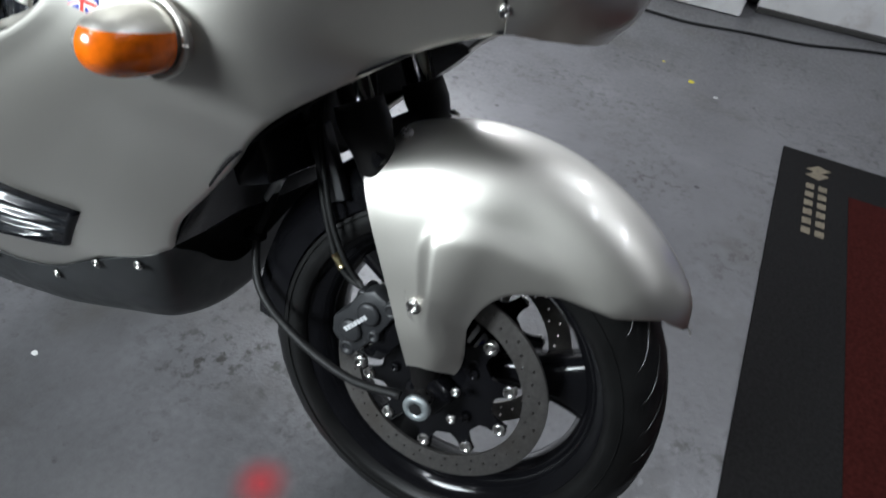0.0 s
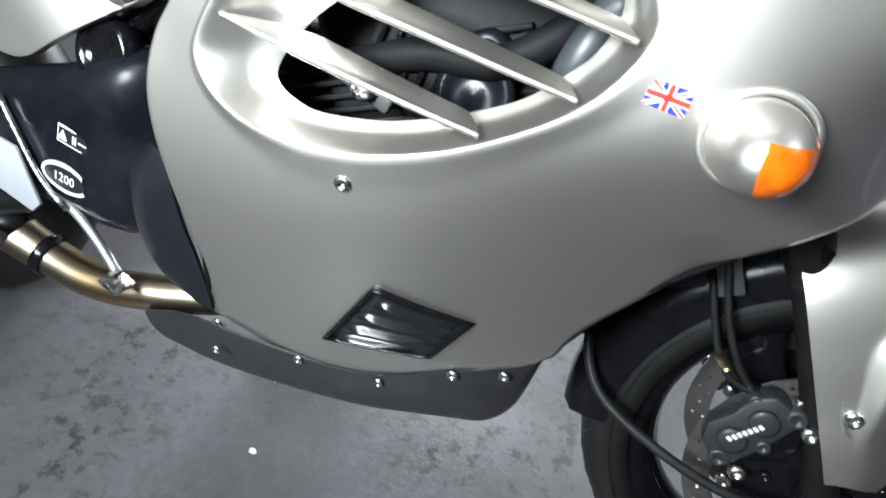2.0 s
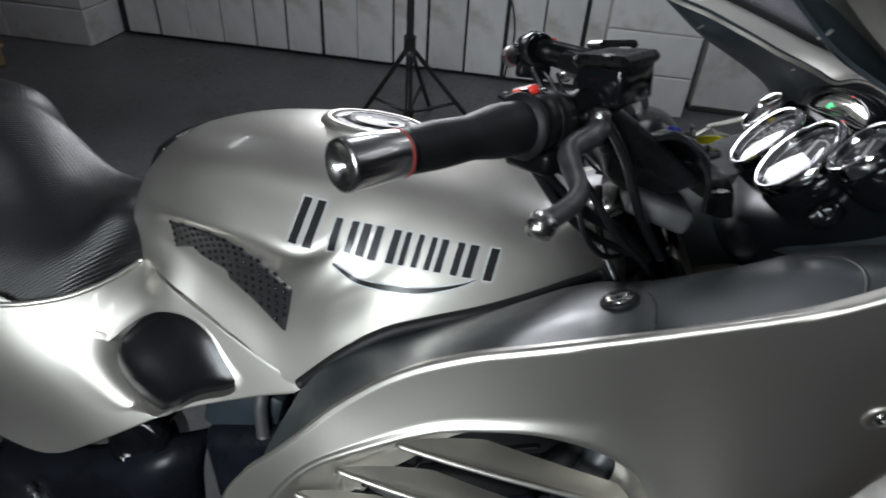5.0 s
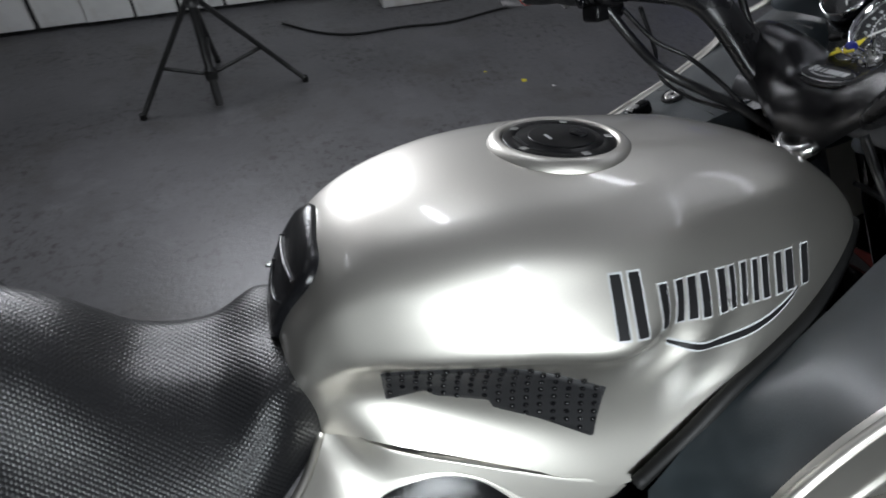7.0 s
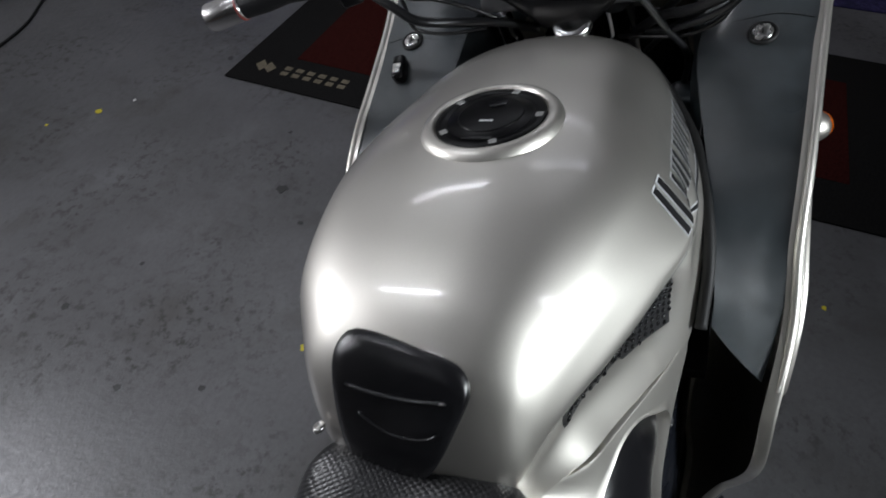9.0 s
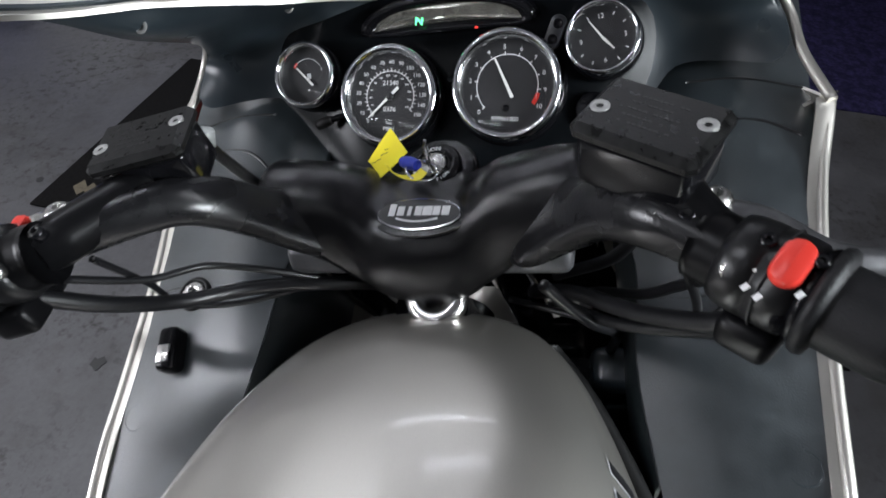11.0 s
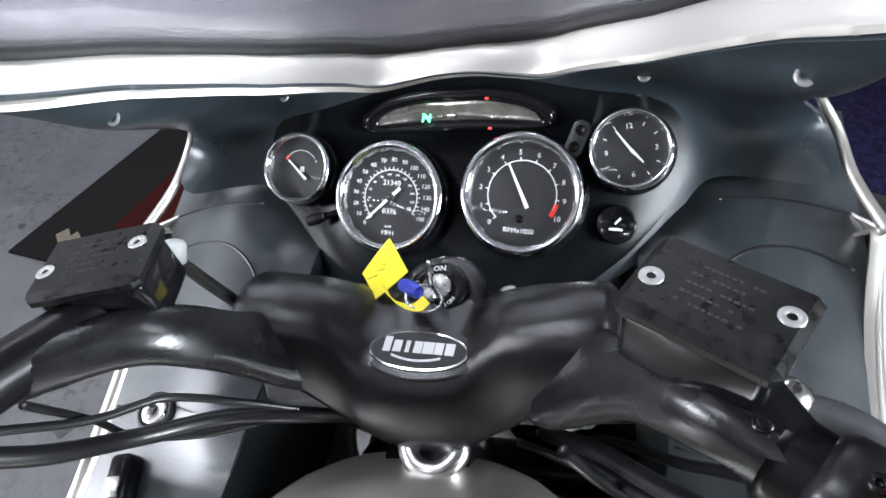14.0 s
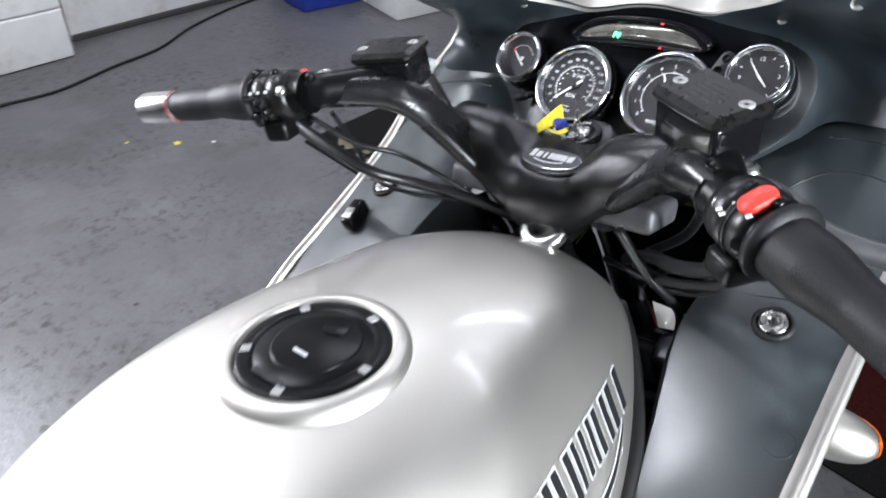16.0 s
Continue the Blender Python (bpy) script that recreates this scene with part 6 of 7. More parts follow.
part("label_triangle", prism([(-.0075, -.006), (.0075, -.006), (0, .0075)], .001, pose(-.992, -.1952, .475, 90, 10, 0)), WHITE, plate, flat=True)
for dx, w, h in ((-.001, .0016, .011), (.003, .0016, .011), (.001, .006, .0016), (.012, .009, .002), (.016, .009, .002)):
    part("label_mark", box((w, .001, h), pose(-.975 + dx, -.1952, .472 - dx * .17, 0, 10, 0), 0), WHITE, plate, flat=True)
ov = pose(-.995, -.192, .415, 90, 8, 0)
ob = part("capacity_badge", prism(ring2d(.08, .04), .003, ov), PALE, engine, "oval badge reading 1200")
part("badge_field", prism(ring2d(.068, .029), .001, ov @ Matrix.Translation((0, 0, .003))), INK, ob, flat=True)
part("badge_number", text_bm("1200", .018, ov @ Matrix.Translation((0, 0, .0045)), bmesh.new()), WHITE, ob, flat=True)
part("heel_guard", prism([(-.055, -.02), (.04, -.045), (.055, -.03), (.02, .04), (-.01, .045), (-.05, .015)], .006, pose(-1.085, -.2, .4, 90, 0, 0), .002), material("grey_painted_alloy", (.32, .33, .36), .5), bike, "grey alloy heel guard")
part("guard_edge", tube([(-1.1, -.196, .5), (-1.03, -.2, .405), (-.99, -.2, .375)], .004, 12, 8), STEEL, bike)
part("footrest", tube([(-1.1, -.17, .345), (-1.13, -.23, .345), (-1.135, -.29, .348)], [.02, .021, .02], 14, 16), RUBBER, bike, "black rubber rider's footrest")
pedal = part("brake_pedal", tube([(-1.03, -.185, .385), (-.985, -.19, .37), (-.935, -.195, .335), (-.905, -.2, .31)], [.009, .007, .0065, .007], 20, 10), material("satin_alloy", (.6, .6, .6), .35, .9), bike, "satin alloy brake pedal with ribbed toe")
part("pedal_toe", box((.03, .034, .009), pose(-.9, -.207, .302, 0, 25, 0), .002), STEEL, pedal)
for i in range(7):
    part("toe_rib", box((.0018, .032, .002), pose(-.911 + .0038 * i, -.207, .3115 - .0018 * i, 0, 25, 0), .0004), STEEL, pedal)
# black cover behind the fairing, exhaust pipes
SHIELD = material("blue_black_plastic", (.007, .008, .011), .42, spec=.28, bump=.15, bump_scale=900, distance=.0004, grain=.2, scale=25)
part("crankcase_shield", loft([[(-.79, -.24, .52), (-.83, -.215, .515), (-.86, -.19, .5)], [(-.765, -.245, .46), (-.84, -.225, .46), (-.9, -.18, .45)], [(-.745, -.235, .4), (-.84, -.22, .4), (-.9, -.17, .39)],
                               [(-.74, -.22, .35), (-.82, -.205, .345), (-.88, -.165, .34)], [(-.75, -.2, .318), (-.79, -.19, .315), (-.83, -.165, .315)]], 24, 20), SHIELD, bike, "black moulded crankcase shield", thick=.004)
part("exhaust_pipe", tube([(-.78, -.13, .29), (-.87, -.16, .275), (-.97, -.175, .262), (-1.05, -.18, .275), (-1.12, -.19, .3)], [.026, .026, .026, .027, .03], 40, 24), BRONZED, bike, "heat-bronzed steel exhaust pipe")
part("exhaust_clamp", tube([(-1.045, -.179, .273), (-1.06, -.181, .278)], .031, 4, 24), GLOSSBLACK, bike)
part("silencer", tube([(-1.1, -.188, .295), (-1.16, -.2, .33), (-1.4, -.23, .4), (-1.75, -.26, .46)], [.03, .045, .05, .05], 20, 28), CHROME, bike, "chrome silencer")

rw = Vector((-1.49, .0, .297))
a = np.linspace(0, 2 * np.pi, 80, endpoint=False)
prof = [(.22 + .08 * max(0, math.sin(t)) ** .8, -.085 * math.cos(t)) for t in np.linspace(0, np.pi, 13)]
part("rear_tyre", sheet([[(rw.x + r * math.cos(t), rw.y + w, rw.z + r * math.sin(t)) for r, w in prof + [(.21, .04), (.21, -.04)]] for t in a], closed_u=True, closed_v=True), TYRE, bike, "black rear tyre")
part("rear_wheel", sheet([[(rw.x + r * math.cos(t), rw.y + w, rw.z + r * math.sin(t)) for r, w in ((.22, -.06), (.21, -.05), (.05, -.03), (.05, .03), (.21, .05), (.22, .06), (.2, .0))] for t in a], closed_u=True, closed_v=True), GLOSSBLACK, bike, "black rear wheel")
part("side_stand", tube([(-.82, .14, .32), (-.86, .26, .14), (-.88, .322, .078)], [.012, .011, .011], 12, 12), BLACK, bike, "black side stand")
part("stand_foot", box((.07, .04, .008), pose(-.88, .325, .0735, 14.3, 0, 0), .003), BLACK, bike)

# belly pan
PANL = [[(-.87, -.19, .262), (-.875, -.17, .225), (-.87, -.12, .17), (-.86, 0, .15)], [(-.8, -.2, .292), (-.8, -.18, .25), (-.8, -.13, .175), (-.8, 0, .145)], [(-.70, -.202, .30), (-.7, -.18, .25), (-.7, -.13, .185), (-.7, 0, .15)],
        [(-.62, -.197, .302), (-.62, -.18, .26), (-.61, -.13, .2), (-.61, 0, .16)], [(-.57, -.19, .303), (-.565, -.18, .265), (-.555, -.13, .212), (-.55, 0, .175)], [(-.515, -.186, .318), (-.51, -.17, .272), (-.5, -.12, .222), (-.49, 0, .19)],
        [(-.455, -.194, .354), (-.45, -.165, .29), (-.44, -.11, .235), (-.43, 0, .205)], [(-.405, -.188, .378), (-.4, -.15, .298), (-.398, -.1, .245), (-.395, 0, .222)], [(-.362, -.17, .393), (-.366, -.135, .325), (-.372, -.085, .272), (-.376, 0, .246)],
        [(-.345, -.162, .408), (-.354, -.1, .37), (-.364, -.05, .332), (-.368, 0, .31)]]
pan_bm = loft([s + [(x, -y, z) for x, y, z in s[-2::-1]] for s in PANL], 70, 60)
SATIN = material("satin_black_paint", (.019, .02, .021), .45, grain=.2, scale=40, rough_vary=.08)
pan = part("belly_pan", pan_bm, SATIN, bike, "satin black belly pan held by bright screws", thick=.003, edge=1.2)
for x, y, z in ((-.744, -.197, .3), (-.745, -.196, .258), (-.625, -.196, .297), (-.688, -.14, .2), (-.522, -.184, .302), (-.435, -.193, .36), (-.382, -.176, .372)):
    screw(Vector((x, y - .002, z)), Vector((0, -.95, -.2)), .0068, pan)
for x, z in ((-.367, .335), (-.371, .308)):
    part("drain_slot", box((.012, .003, .008), pose(x, -.121, z, 0, 60, 35), .001), INK, pan)
# black inner front panels ahead of the wheel side
part("front_shield", loft([[(-.342, -.16, .411), (-.356, -.09, .40), (-.37, 0, .395), (-.356, .09, .40), (-.342, .16, .411)], [(-.287, -.172, .505), (-.345, -.09, .5), (-.365, 0, .5), (-.345, .09, .5), (-.287, .172, .505)],
                           [(-.218, -.195, .588), (-.3, -.1, .6), (-.33, 0, .62), (-.3, .1, .6), (-.218, .195, .588)], [(-.125, -.17, .682), (-.2, -.09, .72), (-.24, 0, .74), (-.2, .09, .72), (-.125, .17, .682)]], 30, 40), BLACK, bike, "black plastic shield behind the front wheel", thick=.003)
part("chin_panel", loft([[(-.125, -.168, .685), (-.15, 0, .72), (-.125, .168, .685)], [(-.04, -.118, .742), (-.05, 0, .752), (-.04, .118, .742)], [(.004, -.12, .757), (.04, 0, .758), (.004, .12, .757)], [(.03, -.1, .757), (.075, 0, .757), (.03, .1, .757)]], 16, 24), BLACK, bike, "black panel under the nose", thick=.003)

# ---- small things on the fairing ----
def fair_normal(x, z):
    e = .004
    return Vector(((float(FAIR(x + e, z)) - float(FAIR(x, z))) / e, -1, (float(FAIR(x, z + e)) - float(FAIR(x, z))) / e)).normalized()


for s, host in ((1, side_fairing), (-1, side_fairing_left)):
    flip = Matrix.Diagonal((1, s, 1, 1))
    for x, z, r in ((-.543, .582, .0085), (-.191, .985, .0085), (-.12, .909, .0085), (-.038, .832, .0075), (0.0, .776, .007)):
        c, n = Vector(skin((x, z), .0005)), fair_normal(x, z)
        screw(flip @ c, flip.to_3x3() @ n, r, host, h=.005)
    c, n = Vector(skin((-.174, .883), .001)), fair_normal(-.174, .883)
    w = part("washer", lathe([(.0165, 0), (.0155, .002), (.009, .0025), (.0085, .001)], flip @ c, flip.to_3x3() @ n, 28), SILVER, host)
    screw(flip @ c, flip.to_3x3() @ n, .0075, host, h=.004)
    part("panel_seam", tube([flip @ Vector(skin(p, .0008)) for p in SEAM[1:]], .0014, 40, 6), INK, host)
    # turn signal
    base, out = Vector(skin((-.253, .699), 0)), Vector((.06, -.97, .06)).normalized()
    fm = Matrix.Translation(base) @ Matrix((Vector((.99, .06, .02)).normalized(), out, Vector((.03, -.04, 1)).normalized())).transposed().to_4x4()

    def pod(front):
        rows = []
        for a in np.linspace(-math.pi / 2, math.pi / 2, 26):
            row = []
            for t in np.linspace(0, 2 * math.pi, 40, endpoint=False):
                # a bullet along its own axis (out), cut by the plane x = .014
                l = .012 + .062 * math.sin(a) if a > 0 else .03 * math.sin(a)
                rr = math.cos(a) ** .8 if a > 0 else 1 + .12 * (-a)
                row.append((.033 * rr * math.cos(t) , l, .0305 * rr * math.sin(t) - .12 * max(l - .01, 0)))
            rows.append(row)
        b = sheet(rows, closed_v=True)
        if front:
            for co, no in (((.004, .04, 0), (-1, -.28, -.1)), ((0, 0, .0105), (0, .05, 1)), ((0, 0, -.0225), (0, -.12, -1)), ((0, .012, 0), (0, -1, 0))):
                bmesh.ops.bisect_plane(b, geom=list(b.verts) + list(b.edges) + list(b.faces), plane_co=co, plane_no=no, clear_outer=True)
            bmesh.ops.scale(b, vec=(1.025, 1.02, 1.025), verts=b.verts)
        bmesh.ops.transform(b, matrix=flip @ fm, verts=b.verts)
        return b

    ring = [fm @ Vector((.0365 * math.cos(a) + .001, .006, .034 * math.sin(a))) for a in np.linspace(0, 2 * math.pi, 40)]
    part("signal_collar", tube([flip @ p for p in ring], .0034, 60, 8), SILVER, host, "rounded silver collar of the turn signal")
    sig = part("turn_signal", pod(False), SILVER, host, "silver bullet-shaped turn signal", edge=1.0)
    part("signal_lens", pod(True), ORANGE, sig, "orange lens", edge=1.0, thick=.0016)
    screw(flip @ (fm @ Vector((-.012, .066, -.01))), flip.to_3x3() @ (out + Vector((-.3, 0, -.2))), .004, sig, h=.002)
    # lower louvred vent
    corner = np.array([(-.513, .477), (-.419, .451), (-.457, .386), (-.58, .366)])
    def quad(u, v, out_by):
        p = (corner[0] * (1 - u) + corner[1] * u) * (1 - v) + (corner[3] * (1 - u) + corner[2] * u) * v
        return tuple(flip @ Vector(skin(p, out_by)))
    frame_rows = []
    uu = [(a, 0) for a in np.linspace(0, 1, 9)[:-1]] + [(1, a) for a in np.linspace(0, 1, 9)[:-1]] + [(a, 1) for a in np.linspace(1, 0, 9)[:-1]] + [(0, a) for a in np.linspace(1, 0, 9)[:-1]]
    for shrink, off in ((1.03, -.001), (1.01, .006), (.97, .0095), (.92, .009), (.89, .0015)):
        frame_rows.append([quad(.5 + (u - .5) * shrink, .5 + (v - .5) * shrink, off) for u, v in uu])
    fr = part("louvre", sheet(frame_rows, closed_v=True), BLACK, host, "gloss black louvred vent", edge=.5)
    part("louvre_back", sheet([[quad(u, v, .002) for u in np.linspace(.05, .95, 7)] for v in np.linspace(.05, .95, 7)]), INK, fr)
    for v, u0, u1 in ((.16, .12, .9), (.4, .07, .93), (.64, .07, .93), (.86, .08, .8)):
        rows = []
        for dv, off in ((-.13, .0016), (-.08, .0024), (-.035, .0065), (-.01, .0105), (.008, .0122), (.022, .0112), (.045, .0065), (.075, .0028), (.11, .0016)):
            row = []
            for u in np.linspace(u0, u1, 16):
                k = (u - u0) / (u1 - u0)
                rise = min(1, k * 6) * min(1, (1 - k) * 2.2) ** .6
                row.append(quad(u, v + dv * (1 - .25 * k) - .05 * (v - .5) * k, .0016 + (off - .0016) * rise))
            rows.append(row)
        part("louvre_blade", sheet(rows), LOUVRE, fr, thick=.001, edge=1.2)

# flag sticker: union flag, laid on the skin
fc = (-.316, .713)
fn = fair_normal(*fc)
fm = Matrix.Translation(Vector(skin(fc, .0012))) @ basis(fn, (0, 0, 1)) @ Matrix.Rotation(radians(-7), 4, "Z")
FW, FH = .030, .018
flag = part("flag_sticker", prism(rounded(FW, FH, .001, 2), .0006, fm), material("flag_blue", (.02, .035, .3), .35), side_fairing, "small union flag sticker", flat=True)


def stripe(w, ang, off=0.0, length=None, z=.0007):
    """A stripe through the flag's middle, cut to its edges."""
    b = box((length or .06, w, .0003), Matrix.Translation((0, 0, z)) @ Matrix.Rotation(ang, 4, "Z") @ Matrix.Translation((0, off, 0)), 0)
    for no, lim in (((1, 0, 0), FW / 2), ((-1, 0, 0), FW / 2), ((0, 1, 0), FH / 2), ((0, -1, 0), FH / 2)):
        bmesh.ops.bisect_plane(b, geom=list(b.verts) + list(b.edges) + list(b.faces), plane_co=Vector(no) * lim, plane_no=no, clear_outer=True)
    bmesh.ops.transform(b, matrix=fm, verts=b.verts)
    return b


dg = math.atan2(FH, FW)
for w, a_, z, mat in ((.0035, dg, .0007, WHITE), (.0035, -dg, .0007, WHITE), (.0012, dg, .0010, RED), (.0012, -dg, .0010, RED), (.006, 0, .0013, WHITE), (.006, math.pi / 2, .0013, WHITE), (.0035, 0, .0016, RED), (.0035, math.pi / 2, .0016, RED)):
    part("flag_stripe", stripe(w, a_, z=z), mat, flag, flat=True)

# ---- front wheel, fork and mudguard; wheel plane at y = FY ----
FY, AX, AZ, TYRE_R = 0.03, 0.0, 0.286, 0.292
hub = Vector((AX, FY, AZ))


def ring_about(profile, sides=96):
    """A ring about the axle from a closed profile of (radius, across)."""
    a = np.linspace(0, 2 * np.pi, sides, endpoint=False)
    g = [[(hub.x + r * math.cos(t), hub.y + w, hub.z + r * math.sin(t)) for r, w in profile] for t in a]
    return sheet(g, closed_u=True, closed_v=True)


def at(r, deg, y):
    return Vector((hub.x + r * math.cos(radians(deg)), hub.y + y, hub.z + r * math.sin(radians(deg))))


front_wheel = part("front_wheel", ring_about([(.196, -.03), (.208, -.043), (.222, -.05), (.228, -.05), (.228, -.044), (.212, -.037), (.204, -.02), (.2, 0), (.204, .02), (.212, .037), (.228, .044), (.228, .05), (.222, .05), (.208, .043), (.196, .03), (.188, .0)], 120), GLOSSBLACK, bike, "gloss black three-spoke alloy front wheel")
prof = []
for t in np.linspace(0, np.pi, 25):
    r = .224 + (TYRE_R - .224) * math.sin(t) ** .75
    w = -.065 * math.copysign(abs(math.cos(t)) ** .8, math.cos(t))
    prof.append((r, w))
tyre = part("tyre", ring_about(prof + [(.222, .03), (.222, -.03)], 140), TYRE, front_wheel, "black road tyre with diagonal tread grooves")


def tyre_at(deg, t, off=0.0):
    r = .224 + (TYRE_R - .224) * math.sin(t) ** .75 + off
    return at(r, deg, -.065 * math.copysign(abs(math.cos(t)) ** .8, math.cos(t)) * (1 + off * 8))


groove = material("tread_groove", (.006, .006, .006), .3)
for i in range(36):
    for s in (0, 1):
        pts = [tyre_at(10 * i + 5 * s + 11 * (k ** 1.4) * 1.2, (.62 + .75 * k) if s == 0 else math.pi - (.62 + .75 * k), -.0008) for k in np.linspace(0, 1, 7)]
        part("tread_groove", tube(pts, [.0012, .0022, .0025, .0022, .0012], 10, 5, caps=False), groove, tyre)
for r_, w_ in ((.2335, -.0612), (.246, -.0645)):
    part("sidewall_line", ring_about([(r_, w_ - .0008), (r_ + .0012, w_ - .001), (r_ + .0012, w_ + .002), (r_, w_ + .002)], 100), TYRE, tyre)
# spokes
for i in range(3):
    d0 = 20 + 120 * i
    rows = []
    for r in np.linspace(.03, .205, 16):
        k = (r - .03) / .175
        half = np.interp(k, [0, .25, .6, 1], [24, 15, 11, 15])
        sweep = -6 * k
        th = np.interp(k, [0, .3, 1], [.038, .026, .028])
        cs = [at(r, d0 + sweep + half * c, th * s) for c, s in ((-1, -.55), (-.82, -.9), (-.3, -1), (.3, -1), (.82, -.9), (1, -.55), (1, .55), (.82, .9), (.3, 1), (-.3, 1), (-.82, .9), (-1, .55))]
        rows.append([tuple(p) for p in cs])
    part("spoke", sheet(rows, closed_v=True), GLOSSBLACK, front_wheel)
part("hub", ring_about([(.012, -.05), (.045, -.05), (.05, -.044), (.046, -.03), (.044, .03), (.05, .044), (.045, .05), (.012, .05)], 48), GLOSSBLACK, front_wheel, "black wheel hub")


# drilled discs: rings with holes cut through, on a black carrier with bright bobbins
def disc_mesh(y):
    n_a, bm = 240, bmesh.new()
    radii = [.1215, .128, .1315, .135, .1385, .142, .1455, .149, .155]
    holes = set()
    for i in range(60):
        holes.add((4 * i + (0, 1, 2)[i % 3], 1 + 2 * (i % 3)))
    verts = {}
    for side, off in ((0, 0.0), (1, .0045)):
        for a in range(n_a):
            for k, r in enumerate(radii):
                verts[a, k, side] = bm.verts.new(at(r, a * 360 / n_a, y + off))
    for a in range(n_a):
        b = (a + 1) % n_a
        for k in range(len(radii) - 1):
            if (a, k) in holes:
                for (p, q) in (((a, k), (b, k)), ((b, k), (b, k + 1)), ((b, k + 1), (a, k + 1)), ((a, k + 1), (a, k))):
                    bm.faces.new((verts[(*p, 0)], verts[(*q, 0)], verts[(*q, 1)], verts[(*p, 1)]))
                continue
            bm.faces.new((verts[a, k, 0], verts[b, k, 0], verts[b, k + 1, 0], verts[a, k + 1, 0]))
            bm.faces.new((verts[a, k, 1], verts[a, k + 1, 1], verts[b, k + 1, 1], verts[b, k, 1]))
        for k in (0, len(radii) - 1):
            bm.faces.new((verts[a, k, 0], verts[b, k, 0], verts[b, k, 1], verts[a, k, 1]))
    bmesh.ops.recalc_face_normals(bm, faces=bm.faces)
    return bm


for s in (-1, 1):
    y = s * .066
    disc = part("brake_disc", disc_mesh(y - .00225), DISC, front_wheel, "drilled floating brake disc", edge=.5)
    outline = []
    for i in range(10):
        for da, r in ((-11, .083), (-7.5, .09), (-5.5, .1), (-5, .112), (5, .112), (5.5, .1), (7.5, .09), (11, .083)):
            a = radians(36 * i + 20 + da)
            outline.append((r * math.cos(a), r * math.sin(a)))
    plate = prism(outline, .006, Matrix.Translation(at(0, 0, y + .003)) @ Matrix.Rotation(math.pi / 2, 4, "X"), .001)
    part("disc_carrier", plate, GLOSSBLACK, disc, "black disc carrier", flat=True)
    for i in range(10):
        c = at(.1055, 36 * i + 20, y + s * .003)
        part("bobbin", lathe([(.0095, -.004), (.0095, .002), (.0085, .003), (.0055, .003), (.005, .001), (.0025, .0012), (0, .0012)], c, (0, s, 0), 20), STEEL, disc, "bright steel bobbin")
    for i in range(5):
        screw(at(.062, 72 * i + 40, y + s * .004), Vector((0, s, 0)), .0075, disc, GLOSSBLACK, h=.006, name="carrier_bolt")
part("axle", tube([at(0, 0, -.125), at(0, 0, .125)], .0125, 4, 24), STEEL, bike, "steel axle")
part("axle_end", lathe([(.019, 0), (.0188, .005), (.0165, .0075), (.0095, .0075), (.0085, .003), (0, .003)], at(0, 0, -.128), (0, -1, 0), 36), material("zinc_steel", (.42, .46, .47), .5, .8), bike, "zinc-plated axle end with hexagon socket")
# dark hexagon set proud: the shade inside the socket, drawn as colour
part("axle_socket", lathe([(.0088, -.002), (.0088, .0003), (0, .0003)], at(0, 0, -.1357), (0, -1, 0), 6), INK, bike, "dark hexagon painting the shade in the axle's socket", flat=True)
for i in range(2):
    screw(at(.045, 35 - 60 * i, -.1), Vector((0, -1, 0)), .007, bike, h=.005)

# mudguard
MUD_RB = [(33, .325), (38, .32), (42, .313), (47.5, .274), (53, .255), (59.7, .238), (65, .219), (70.8, .2), (74, .182), (76, .163), (77.3, .131), (77.7, .09), (78, .06), (117, .057)]


def ease(a, b, v):
    """0 at a, 1 at b, smooth between."""
    k = np.clip((v - a) / (b - a), 0, 1)
    return k * k * (3 - 2 * k)


